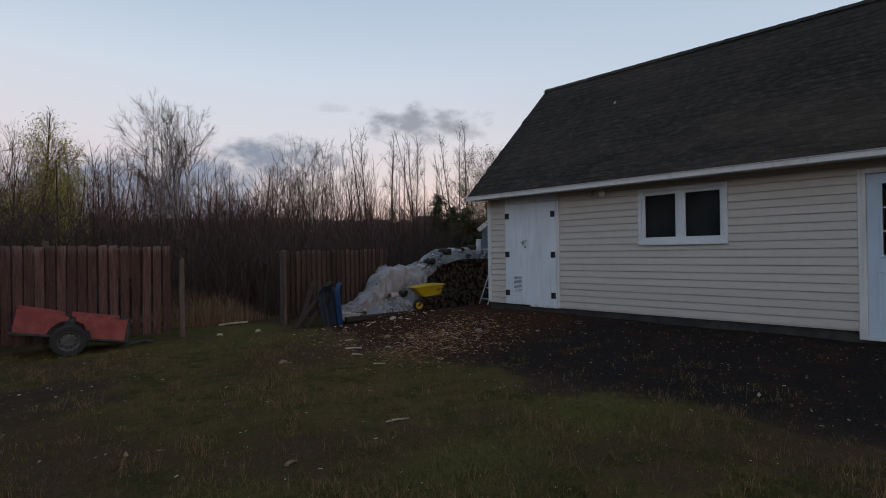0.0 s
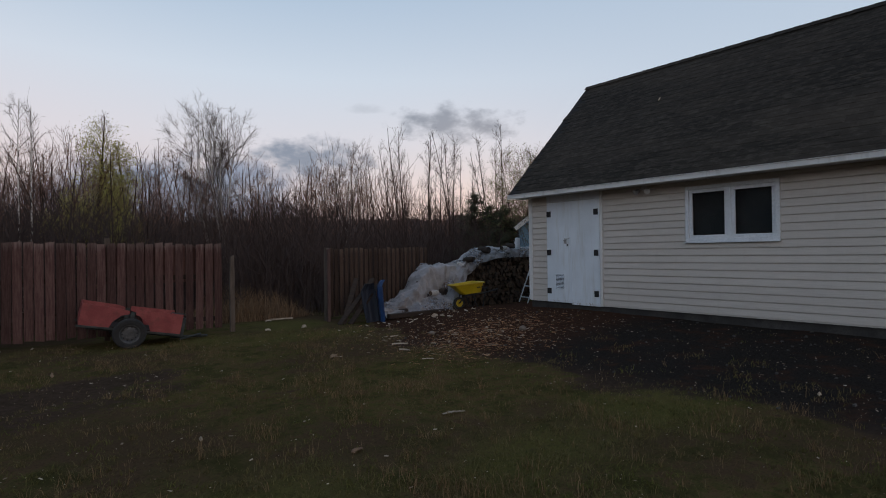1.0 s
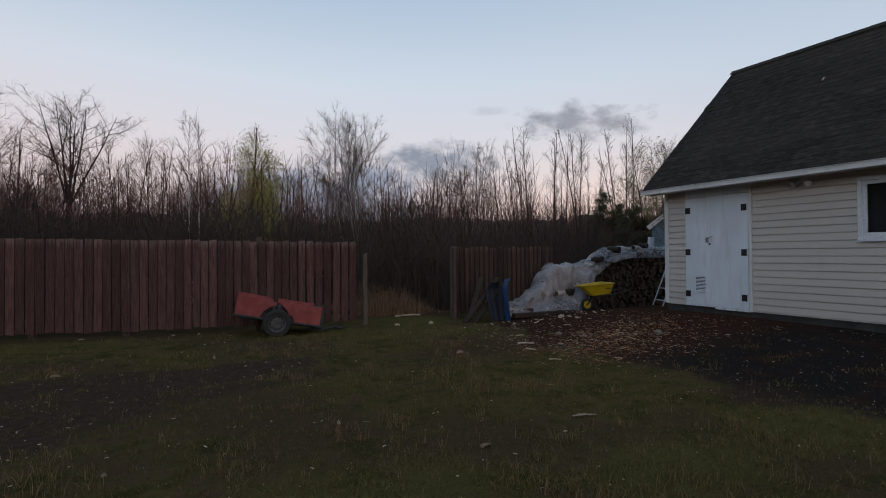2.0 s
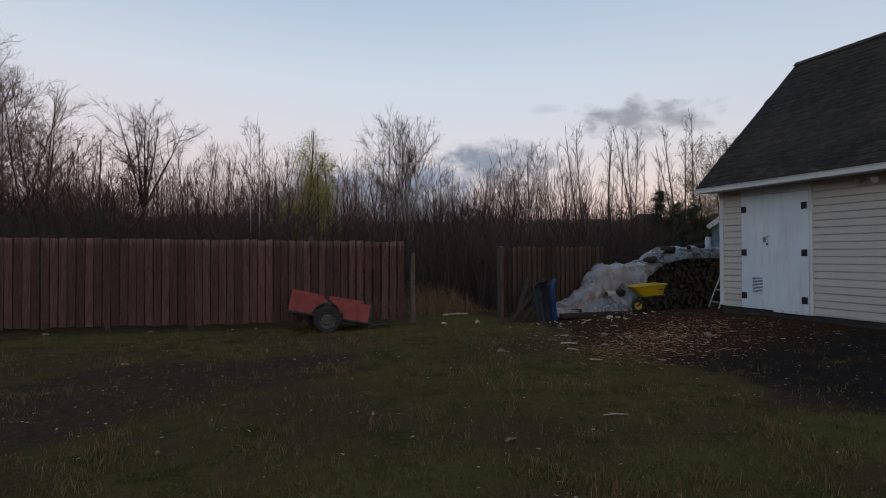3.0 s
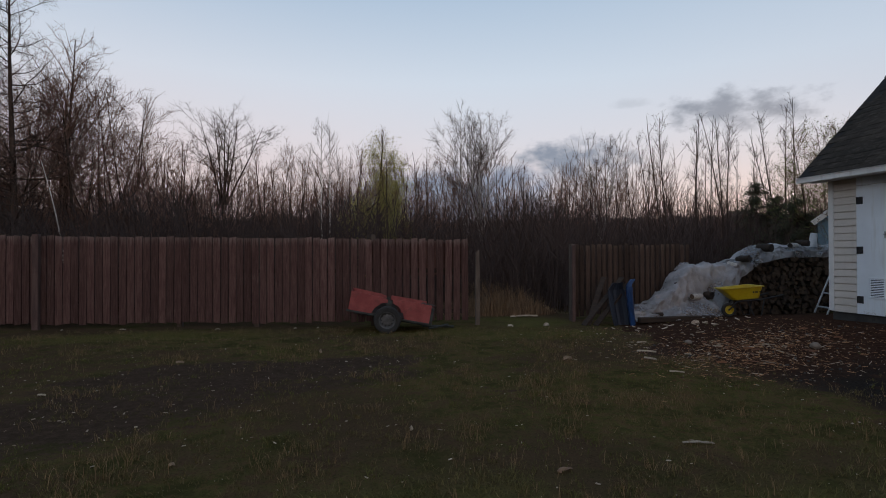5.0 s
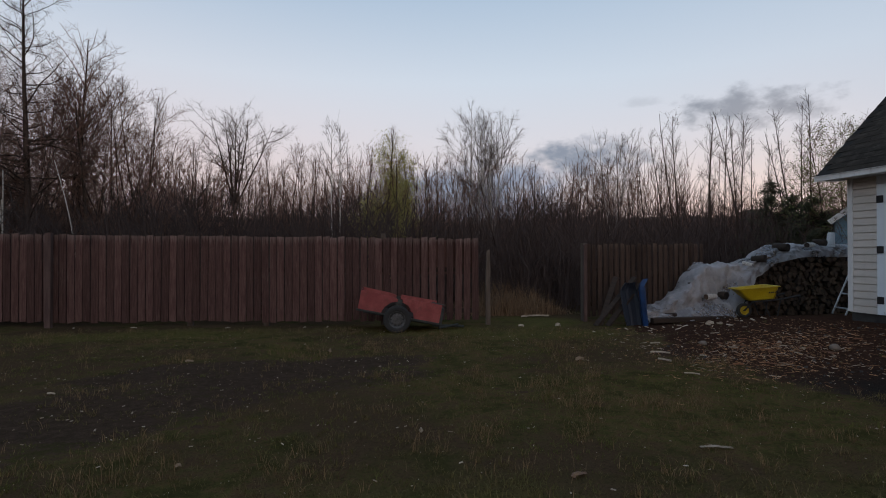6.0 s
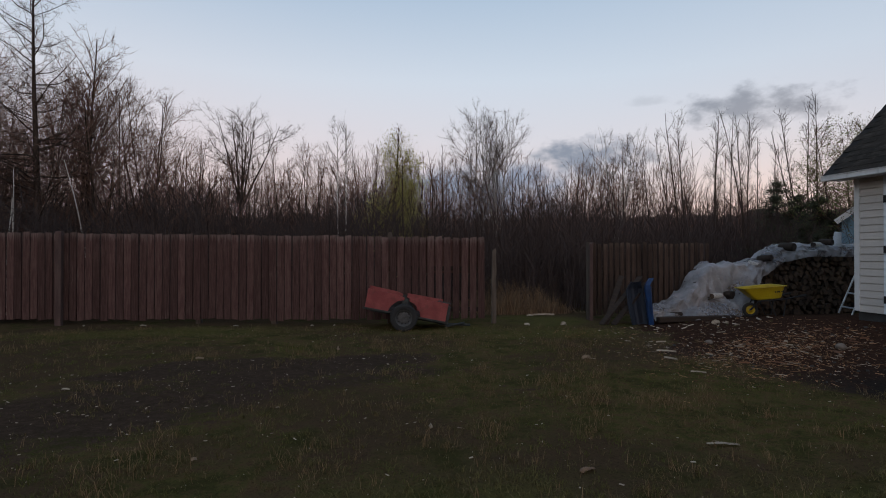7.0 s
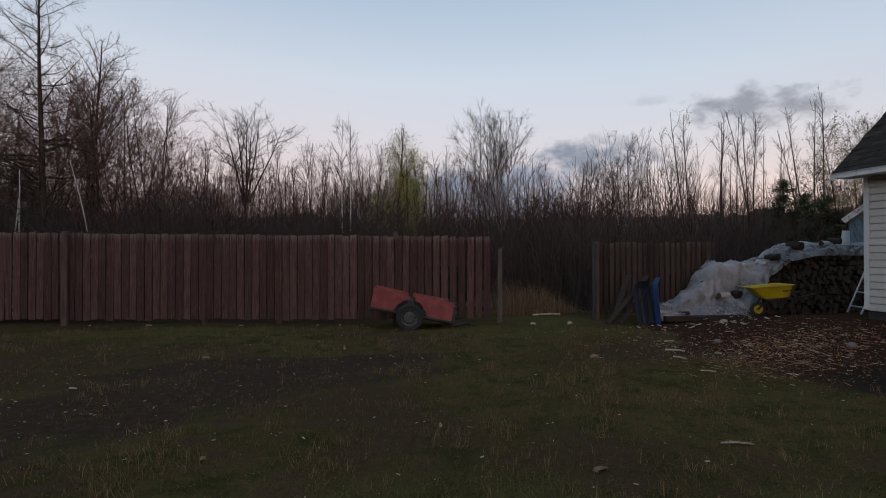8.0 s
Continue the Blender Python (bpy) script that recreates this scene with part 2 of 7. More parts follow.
def white_paint(name, base=(0.72, 0.76, 0.80), dirt=(0.42, 0.36, 0.28), amount=0.3, low_wear=False):
    s = Nodes(name)
    where = s.position()
    broad = s.noise(where, 1.3, 5)
    streak = s.noise(where, 4.0, 5, (1, 3.2, 0.35))
    fine = s.noise(where, 45, 4)
    c = s.mix(s.step(broad, 0.3, 0.7), base, tuple(v * 0.88 for v in base))
    c = s.mix(s.math("MULTIPLY", s.step(streak, 0.52, 0.72), amount), c, dirt)
    if low_wear:
        # chipped paint along the foot of the boards
        sep = s.add("ShaderNodeSeparateXYZ")
        s.link(where, sep.inputs[0])
        foot = s.step(s.math("ADD", sep.outputs["Z"], s.math("MULTIPLY", s.noise(where, 9, 5), 0.30)), 0.575, 0.455)
        c = s.mix(s.math("MULTIPLY", foot, s.step(fine, 0.52, 0.62)), c, (0.34, 0.28, 0.21))
    s.bump(fine, 0.15, 0.003)
    return s.finish(c, 0.5, 0, 0.4)


def ground_material():
    s = Nodes("lawn_and_soil")
    where = s.position()
    sep = s.add("ShaderNodeSeparateXYZ")
    s.link(where, sep.inputs[0])
    big = s.noise(where, 0.35, 5)
    mid = s.noise(where, 2.2, 6, rough=0.7)
    small = s.noise(where, 13, 6, rough=0.75)
    fine = s.noise(where, 55, 5, rough=0.7)
    green = s.mix(s.step(mid, 0.35, 0.65), (0.056, 0.052, 0.019), (0.116, 0.106, 0.034))
    straw = s.mix(small, (0.165, 0.102, 0.050), (0.090, 0.056, 0.030))
    lawn = s.mix(s.step(s.math("ADD", s.math("MULTIPLY", mid, 0.7), s.math("MULTIPLY", small, 0.8)), 0.66, 0.90), green, straw)
    worn = s.mix(small, (0.105, 0.066, 0.040), (0.060, 0.040, 0.026))
    lawn = s.mix(s.math("MULTIPLY", s.step(s.math("ADD", big, s.math("MULTIPLY", mid, 0.5)), 0.66, 0.84), 0.85), lawn, worn)
    lush = s.add("ShaderNodeAttribute")
    lush.attribute_name = "lush"
    lawn = s.mix(s.math("MULTIPLY", lush.outputs["Fac"], s.step(small, 0.25, 0.6)), lawn, s.mix(mid, (0.066, 0.068, 0.021), (0.150, 0.130, 0.043)))
    soil = s.mix(s.step(small, 0.3, 0.7), (0.046, 0.031, 0.023), (0.088, 0.058, 0.043))
    # bare patches in the lawn
    att = s.add("ShaderNodeAttribute")
    att.attribute_name = "bare"
    rough_edge = s.math("MULTIPLY", s.math("SUBTRACT", s.math("ADD", small, mid), 1.0), 0.9)
    bare = s.step(s.math("ADD", att.outputs["Fac"], rough_edge), 0.3, 0.62)
    c = s.mix(s.math("MULTIPLY", bare, 0.92), lawn, soil)
    # worn earth in front of the shed
    far = s.step(sep.outputs["Y"], 12.0, 10.5)
    yard = s.math("MULTIPLY", s.math("MULTIPLY", s.step(sep.outputs["X"], 4.0, 5.2), far), bare)
    gravel = s.mix(s.step(fine, 0.4, 0.7), (0.020, 0.017, 0.015), (0.054, 0.047, 0.042))
    earth = s.mix(s.step(small, 0.3, 0.7), (0.036, 0.020, 0.014), (0.074, 0.039, 0.026))
    front = s.step(s.math("ADD", sep.outputs["Y"], s.math("MULTIPLY", mid, 1.6)), 6.2, 5.0)
    c = s.mix(yard, c, s.mix(s.math("MULTIPLY", s.step(mid, 0.28, 0.52), front), earth, gravel))
    # leaf litter beyond the fence
    litter = s.mix(s.step(small, 0.35, 0.65), (0.040, 0.027, 0.018), (0.090, 0.058, 0.036))
    c = s.mix(s.step(s.math("ADD", sep.outputs["Y"], mid), 11.6, 13.2), c, litter)
    c = s.mix(s.math("MULTIPLY", s.step(fine, 0.48, 0.7), 0.6), c, (0.024, 0.019, 0.012))
    height = s.math("ADD", small, s.math("MULTIPLY", fine, 0.5))
    s.bump(height, 0.8, 0.05)
    return s.finish(c, 0.95, 0, 0.0)


def fence_material(name, c1, c2, bare):
    """Stained boards: each of its own shade, streaked along the grain, worn to bare wood at the head and in patches."""
    s = Nodes(name)
    where = s.position()
    sep = s.add("ShaderNodeSeparateXYZ")
    s.link(s.coord.outputs["Object"], sep.inputs[0])
    streak = s.noise(where, 9, 5, (5, 5, 0.35), 0.65)
    grain = s.noise(where, 34, 4, (6, 6, 0.5))
    patch = s.noise(where, 2.4, 5, (1, 1, 0.8), 0.7)
    c = s.mix(s.step(streak, 0.33, 0.67), c1, c2)
    c = s.mix(s.math("MULTIPLY", s.step(grain, 0.45, 0.75), 0.45), c, tuple(v * 0.45 for v in c1))
    head = s.step(s.math("ADD", sep.outputs["Z"], s.math("MULTIPLY", s.math("SUBTRACT", streak, 0.5), 0.30)), 0.90, 1.03)
    worn = s.math("MULTIPLY", s.step(patch, 0.56, 0.72), s.step(streak, 0.48, 0.66))
    c = s.mix(s.math("MULTIPLY", s.math("MAXIMUM", head, worn), 0.62), c, bare)
    c = s.vary(c, 0.30)
    s.bump(grain, 0.5, 0.006)
    return s.finish(c, 0.88, 0, 0.1)


def plastic_sheet():
    s = Nodes("milky_plastic_sheet")
    where = s.position()
    broad = s.noise(where, 1.6, 5)
    crease = s.noise(where, 7, 5, (1, 1, 2.5), 0.7)
    c = s.mix(s.step(broad, 0.35, 0.65), (0.42, 0.40, 0.405), (0.52, 0.50, 0.505))
    # creases are darkened in the colour too, as shade in the folds
    c = s.mix(s.math("MULTIPLY", s.step(crease, 0.5, 0.75), 0.16), c, (0.22, 0.20, 0.18))
    s.bump(crease, 0.35, 0.03)
    s.link(s.math("ADD", s.math("MULTIPLY", s.step(broad, 0.30, 0.70), 0.34), 0.32), s.bsdf.inputs["Alpha"])
    return s.finish(c, 0.32, 0, 0.5)


def glass():
    s = Nodes("window_glass")
    s.bsdf.inputs["Transmission Weight"].default_value = 1.0
    s.bsdf.inputs["IOR"].default_value = 1.45
    return s.finish((0.75, 0.80, 0.80), 0.02, 0, 0.5)


def bark(name, c1, c2, scale=10, birch=False):
    s = Nodes(name)
    where = s.position()
    n1 = s.noise(where, scale, 5, (1, 1, 0.25))
    c = s.mix(s.step(n1, 0.35, 0.65), c1, c2)
    if birch:
        bands = s.noise(where, 9, 5, (0.5, 0.5, 4.0))
        c = s.mix(s.step(bands, 0.58, 0.68), c, (0.05, 0.045, 0.04))
    return s.finish(s.vary(c, 0.12), 0.95, 0, 0.03)


def leaves(name, c1, c2, skew=1.0):
    s = Nodes(name)
    rnd = s.math("POWER", s.add("ShaderNodeNewGeometry").outputs["Random Per Island"], skew)
    c = s.mix(rnd, c1, c2)
    s.bsdf.inputs["Subsurface Weight"].default_value = 0.0
    return s.finish(c, 0.85, 0, 0.06)


def grass_material(name, c1, c2, lush):
    """Blades that vary one by one, greener in some patches."""
    s = Nodes(name)
    rnd = s.add("ShaderNodeNewGeometry").outputs["Random Per Island"]
    patch = s.noise(s.position(), 0.9, 4, rough=0.6)
    c = s.mix(rnd, c1, c2)
    c = s.mix(s.math("MULTIPLY", s.step(patch, 0.46, 0.62), 0.85), c, s.mix(rnd, tuple(v * 0.45 for v in lush), lush))
    return s.finish(c, 0.85, 0, 0.05)


def shingle_material():
    s = Nodes("asphalt_shingle")
    where = s.position()
    granule = s.noise(where, 120, 3)
    stain = s.noise(where, 0.8, 5, (1, 0.35, 1.5))
    patch = s.noise(where, 8, 6, (2.0, 0.8, 2.0), 0.7)
    c = s.mix(s.step(stain, 0.35, 0.7), (0.024, 0.020, 0.015), (0.050, 0.040, 0.030))
    c = s.mix(s.math("MULTIPLY", s.step(patch, 0.45, 0.64), 0.7), c, (0.078, 0.064, 0.050))
    c = s.mix(s.math("MULTIPLY", granule, 0.35), c, (0.014, 0.012, 0.010))
    c = s.vary(c, 0.16)
    c = s.vary(c, 0.12, island=True)
    s.bump(granule, 0.5, 0.004)
    return s.finish(c, 0.95, 0, 0.2)


M_GROUND = ground_material()
M_SIDING = siding_material()
M_TRIM = white_paint("white_trim_paint", (0.76, 0.74, 0.71), (0.40, 0.37, 0.32), 0.3)
M_DOOR = white_paint("white_door_paint", (0.79, 0.83, 0.87), (0.50, 0.46, 0.38), 0.28, low_wear=True)
M_MANDOOR = white_paint("pale_blue_door_paint", (0.60, 0.70, 0.80), (0.45, 0.45, 0.42), 0.15)
M_PVC = surface("white_window_frame", (0.80, 0.82, 0.84), (0.73, 0.75, 0.77), 3, 40, rough=0.45, bump=0.05)
M_GLASS = glass()
M_BLACK = surface("black_iron", (0.012, 0.012, 0.014), (0.022, 0.020, 0.020), 20, 90, rough=0.6)
M_CONCRETE = surface("dark_concrete", (0.040, 0.037, 0.034), (0.075, 0.068, 0.062), 3, 40, rough=0.95, bump=0.5,
                     dirt=(0.02, 0.018, 0.016))
# unseen inner floors, made pale teal to lighten the window panes
M_INSIDE = surface("pale_teal_inner_boards", (0.52, 0.60, 0.60), (0.60, 0.68, 0.67), 2, 30, (1, 1, 6))
# dark teal stands in for the dim reflection in the panes
M_PANE_BACKING = surface("dark_pane_backing", (0.026, 0.031, 0.036), (0.050, 0.058, 0.064), 2.2, 60, rough=0.95, bump=0.1)
M_SHINGLE = shingle_material()
M_ROOFDECK = surface("dark_roof_felt", (0.014, 0.013, 0.012), (0.022, 0.020, 0.018), 4, 60, rough=0.95)
M_FENCE = fence_material("dark_red_fence_stain", (0.066, 0.034, 0.030), (0.114, 0.066, 0.057), (0.200, 0.150, 0.132))
M_FENCE_OLD = fence_material("weathered_brown_fence", (0.048, 0.031, 0.024), (0.082, 0.054, 0.041), (0.120, 0.088, 0.068))
M_POST = surface("grey_weathered_post", (0.078, 0.058, 0.045), (0.125, 0.096, 0.075), 4, 40, (6, 6, 0.6), rough=0.95, bump=0.7,
                 vary=0.15, dirt=(0.05, 0.04, 0.033))
M_DARKPOST = surface("dark_red_stained_post", (0.066, 0.038, 0.033), (0.112, 0.070, 0.060), 3, 30, (6, 6, 0.7), rough=0.88, bump=0.5)
M_PLANK = surface("old_dark_plank", (0.024, 0.016, 0.012), (0.046, 0.031, 0.022), 4, 40, (0.6, 6, 6), rough=0.95, bump=0.6, vary=0.2)
M_RED = surface("faded_red_paint", (0.22, 0.036, 0.036), (0.31, 0.072, 0.064), 5, 50, rough=0.6, bump=0.2,
                dirt=(0.12, 0.04, 0.03), dirt_amount=0.6)
M_FRAME = surface("grey_green_steel", (0.055, 0.062, 0.058), (0.035, 0.038, 0.036), 12, 70, rough=0.7, metal=0.3,
                  dirt=(0.07, 0.035, 0.02))
M_RUBBER = surface("dusty_tyre_rubber", (0.022, 0.022, 0.022), (0.034, 0.032, 0.030), 15, 60, rough=0.9)
M_RIM = surface("grey_steel_rim", (0.10, 0.10, 0.10), (0.06, 0.06, 0.06), 18, 60, rough=0.6, metal=0.4,
                dirt=(0.08, 0.045, 0.03))
M_YELLOW = surface("yellow_barrow_plastic", (0.50, 0.36, 0.010), (0.40, 0.28, 0.010), 4, 50, rough=0.45, bump=0.1,
                   dirt=(0.22, 0.15, 0.04), dirt_amount=0.3)
M_BLUE = surface("blue_plastic", (0.018, 0.058, 0.17), (0.012, 0.032, 0.09), 5, 50, rough=0.4, bump=0.1,
                 dirt=(0.02, 0.03, 0.06))
M_NAVY = surface("dark_blue_plastic", (0.014, 0.019, 0.032), (0.020, 0.027, 0.042), 5, 50, rough=0.6)
M_SHEET = plastic_sheet()
M_LOGEND = surface("split_firewood", (0.100, 0.060, 0.035), (0.054, 0.032, 0.020), 14, 90, rough=0.9, bump=0.6, vary=0.35,
                   dirt=(0.05, 0.034, 0.024), dirt_amount=0.6)
M_LOGBARK = surface("firewood_bark", (0.032, 0.023, 0.017), (0.064, 0.045, 0.033), 14, 70, rough=0.95, bump=0.8, vary=0.3)
M_BIRCHLOG = surface("birch_log_bark", (0.60, 0.56, 0.51), (0.40, 0.37, 0.33), 16, 60, (5, 1, 1), rough=0.85, bump=0.4,
                     dirt=(0.05, 0.04, 0.035), dirt_amount=0.7)
M_DARKEND = surface("dark_log_end", (0.045, 0.030, 0.022), (0.025, 0.018, 0.014), 16, 80, rough=0.95)
M_ALU = surface("dull_aluminium", (0.50, 0.50, 0.50), (0.40, 0.40, 0.40), 10, 60, rough=0.4, metal=0.8)
M_BUCKET = surface("white_bucket_plastic", (0.66, 0.67, 0.68), (0.60, 0.61, 0.62), 2, 50, rough=0.3, bump=0.02)
M_BLUEBOARD = surface("pale_blue_boards", (0.16, 0.27, 0.36), (0.20, 0.33, 0.43), 3, 40, (6, 6, 0.6), rough=0.7, bump=0.3, vary=0.1)
M_BARK = bark("grey_brown_bark", (0.055, 0.039, 0.032), (0.090, 0.064, 0.051))
M_TWIG = bark("reddish_brown_twigs", (0.140, 0.085, 0.064), (0.220, 0.134, 0.102))
M_BIRCH = bark("white_birch_bark", (0.52, 0.48, 0.43), (0.36, 0.32, 0.28), birch=True)
M_BIRCHTWIG = bark("pale_birch_twigs", (0.090, 0.072, 0.064), (0.140, 0.114, 0.102))
M_BRUSH = bark("dark_brush_stems", (0.054, 0.040, 0.036), (0.084, 0.062, 0.055))
M_GREENLEAF = leaves("yellow_green_leaves", (0.27, 0.245, 0.065), (0.42, 0.37, 0.13))
M_DARKLEAF = leaves("dull_green_leaves", (0.100, 0.112, 0.042), (0.185, 0.185, 0.075))
M_NEEDLE = leaves("dark_spruce_needles", (0.050, 0.053, 0.034), (0.095, 0.096, 0.058))
M_GRASS = grass_material("short_lawn_grass", (0.060, 0.054, 0.019), (0.165, 0.122, 0.058), (0.125, 0.132, 0.034))
M_GREENGRASS = leaves("green_grass_blades", (0.075, 0.074, 0.025), (0.170, 0.140, 0.055))
M_STRAW = leaves("dry_straw_grass", (0.110, 0.072, 0.038), (0.27, 0.180, 0.095))
M_CHIP = leaves("split_wood_chips", (0.055, 0.025, 0.017), (0.58, 0.33, 0.17), 2.2)
M_PALE = leaves("pale_wood_scraps", (0.55, 0.46, 0.36), (0.18, 0.125, 0.085))
M_STONE = surface("pale_stone", (0.21, 0.17, 0.135), (0.13, 0.105, 0.085), 9, 60, rough=0.9, bump=0.4)


# ---------------------------------------------------------------- ground
def build_ground():
    def axis(lo, hi, step):
        inner = list(np.arange(lo, hi + 1e-6, step))
        out, reach = [], 2.0
        while reach < 900:
            out.append(reach)
            reach *= 1.7
        return [lo - d for d in out[::-1]] + inner + [hi + d for d in out]

    xs, ys = axis(-14, 22, 0.22), axis(-7, 30, 0.22)
    verts = [(x, y, ground_z(x, y)) for y in ys for x in xs]
    w = len(xs)
    faces = [(j * w + i, j * w + i + 1, (j + 1) * w + i + 1, (j + 1) * w + i)
             for j in range(len(ys) - 1) for i in range(w - 1)]
    ob = from_lists("ground", verts, faces, M_GROUND, smooth=True)
    layer = ob.data.attributes.new("bare", "FLOAT", "POINT")
    layer.data.foreach_set("value", [bare_amount(x, y) if abs(x) < 25 and abs(y) < 35 else 0.3 for x, y, _ in verts])
    layer = ob.data.attributes.new("lush", "FLOAT", "POINT")
    layer.data.foreach_set("value", [lush_amount(x, y) if abs(x) < 15 and abs(y) < 15 else 0.0 for x, y, _ in verts])
    tagged(ob, "patchy autumn lawn with bare dark soil beside the shed", "ground", kind="structure")


build_ground()

# ---------------------------------------------------------------- shed
WALL_Z0, WALL_Z1 = 0.358, 2.47
WIN_Y0, WIN_Y1, WIN_Z0, WIN_Z1 = 2.70, 4.06, 1.472, 2.352
DBL_Y0, DBL_Y1, DBL_Z0, DBL_Z1 = 5.655, 6.90, 0.345, 2.40
MAN_Y0, MAN_Y1, MAN_Z0, MAN_Z1 = 0.13, 1.19, 0.24, 2.335
EAVE_X, EAVE_Z, RIDGE_X, RIDGE_Z = 7.80, 2.53, 10.57, 5.26
ROOF_Y0, ROOF_Y1 = -2.85, 7.63


def build_shed():
    shed = empty("shed", SHED_X, (SHED_Y0 + SHED_Y1) / 2, 0)
    inv = shed.matrix_basis.inverted()
    tagged(shed, "beige vinyl-sided shed with steep dark shingle roof", "shed")
    thick = 0.12

    def put(name, bm, material, parent=None, label=""):
        bmesh.ops.transform(bm, matrix=inv, verts=bm.verts)
        return part(name, bm, material, parent or shed, label)

    # front wall, built round its three openings
    bm = bmesh.new()
    x0, x1 = SHED_X, SHED_X + thick
    spans = [(SHED_Y0, MAN_Y0, WALL_Z0, WALL_Z1), (MAN_Y0, MAN_Y1, MAN_Z1, WALL_Z1), (MAN_Y1, WIN_Y0, WALL_Z0, WALL_Z1),
             (WIN_Y0, WIN_Y1, WALL_Z0, WIN_Z0), (WIN_Y0, WIN_Y1, WIN_Z1, WALL_Z1), (WIN_Y1, DBL_Y0, WALL_Z0, WALL_Z1),
             (DBL_Y0, DBL_Y1, DBL_Z1, WALL_Z1), (DBL_Y1, SHED_Y1, WALL_Z0, WALL_Z1)]
    for a, b, c, d in spans:
        add_box(bm, (x0 + 0.004, a, c), (x1, b, d))
    front = put("front_wall", bm, M_SIDING)
    back = SHED_X + SHED_DEEP
    put("back_wall", box_bm((back - thick, SHED_Y0, WALL_Z0), (back, SHED_Y1, WALL_Z1)), M_SIDING)
    gables = []
    for y0, y1 in ((SHED_Y1 - thick, SHED_Y1), (SHED_Y0, SHED_Y0 + thick)):
        bm = bmesh.new()
        outline = [(x1, WALL_Z0), (back - thick, WALL_Z0), (back - thick, 2.62), (RIDGE_X, RIDGE_Z - 0.16), (x1, 2.86)]
        near = [bm.verts.new((x, y0, z)) for x, z in outline]
        far = [bm.verts.new((x, y1, z)) for x, z in outline]
        bm.faces.new(near)
        bm.faces.new(far[::-1])
        for i in range(5):
            j = (i + 1) % 5
            bm.faces.new((near[i], far[i], far[j], near[j]))
        bmesh.ops.recalc_face_normals(bm, faces=bm.faces)
        gables.append(put("gable_wall", bm, M_SIDING))
    put("foundation", box_bm((SHED_X + 0.02, SHED_Y0 + 0.02, -0.2), (back - 0.02, SHED_Y1 - 0.02, WALL_Z0 - 0.002)), M_CONCRETE,
        label="dark concrete foundation")
    put("inner_floor", box_bm((x1, SHED_Y0 + thick, WALL_Z0), (back - thick, SHED_Y1 - thick, WALL_Z0 + 0.03)), M_INSIDE)
    put("loft_floor", box_bm((x1, SHED_Y0 + thick, 2.50), (back - thick, SHED_Y1 - thick, 2.55)), M_INSIDE)

    # roof slabs
    for mirror in (0, 1):
        bm = bmesh.new()
        ex = EAVE_X if not mirror else 2 * RIDGE_X - EAVE_X
        pts = [(ex, EAVE_Z - 0.025), (RIDGE_X, RIDGE_Z - 0.025), (RIDGE_X, RIDGE_Z - 0.13), (ex, EAVE_Z - 0.075)]
        a = [bm.verts.new((x, ROOF_Y0, z)) for x, z in pts]
        b = [bm.verts.new((x, ROOF_Y1, z)) for x, z in pts]
        bm.faces.new(a)
        bm.faces.new(b[::-1])
        for i in range(4):
            j = (i + 1) % 4
            bm.faces.new((a[i], b[i], b[j], a[j]))
        bmesh.ops.recalc_face_normals(bm, faces=bm.faces)
        roof = put("roof_slope", bm, M_ROOFDECK, label="dark asphalt shingle roof slope")
        if not mirror:
            main_roof = roof
    caps = []
    for s in (-1, 1):
        bm = box_bm((-0.13, 0, 0), (0.0, 0.30, 0.006), 0.0, Matrix.Scale(-s, 4, (1, 0, 0)) @ pose(0, 0, 0, 1.2, -44, 0))
        bmesh.ops.recalc_face_normals(bm, faces=bm.faces)
        me = bpy.data.meshes.new("ridge_shingle")
        bm.to_mesh(me)
        bm.free()
        me.materials.append(M_SHINGLE)
        caps.append(me)
    ridge = put("ridge_board", box_bm((RIDGE_X - 0.03, ROOF_Y0 + 0.01, RIDGE_Z - 0.11), (RIDGE_X + 0.03, ROOF_Y1 - 0.01, RIDGE_Z - 0.03)), M_ROOFDECK)
    for k in range(36):
        for me in caps:
            shared("ridge_shingle", me, ridge, inv @ Matrix.Translation((RIDGE_X, ROOF_Y0 + k * 0.2911, RIDGE_Z + 0.006)))

    # eave: fascia, drip edge, soffit
    put("fascia", box_bm((EAVE_X - 0.012, ROOF_Y0, 2.432), (EAVE_X + 0.012, ROOF_Y1, 2.508), 0.003), M_TRIM, label="white painted fascia board")
    put("drip_edge", box_bm((EAVE_X - 0.028, ROOF_Y0, 2.509), (EAVE_X + 0.03, ROOF_Y1, 2.516)), M_TRIM)
    put("soffit", box_bm((EAVE_X + 0.013, ROOF_Y0, 2.446), (SHED_X, ROOF_Y1 - 0.02, 2.458)), M_TRIM)
    # sloping rake boards at the visible gable
    bm = bmesh.new()
    length = math.hypot(RIDGE_X - EAVE_X, RIDGE_Z - EAVE_Z)
    add_box(bm, (0.02, ROOF_Y1 - 0.02, -0.16), (length, ROOF_Y1 - 0.001, -0.05), 0.002,
            Matrix.Translation((EAVE_X, 0, EAVE_Z)) @ pose(0, 0, 0, 0, -math.degrees(math.atan2(RIDGE_Z - EAVE_Z, RIDGE_X - EAVE_X)), 0))
    put("rake_board", bm, M_TRIM)

    # corner trim and casings
    put("corner_trim", box_bm((SHED_X - 0.022, SHED_Y1 - 0.07, WALL_Z0 + 0.01), (SHED_X + 0.07, SHED_Y1 + 0.02, 2.445), 0.006), M_TRIM)
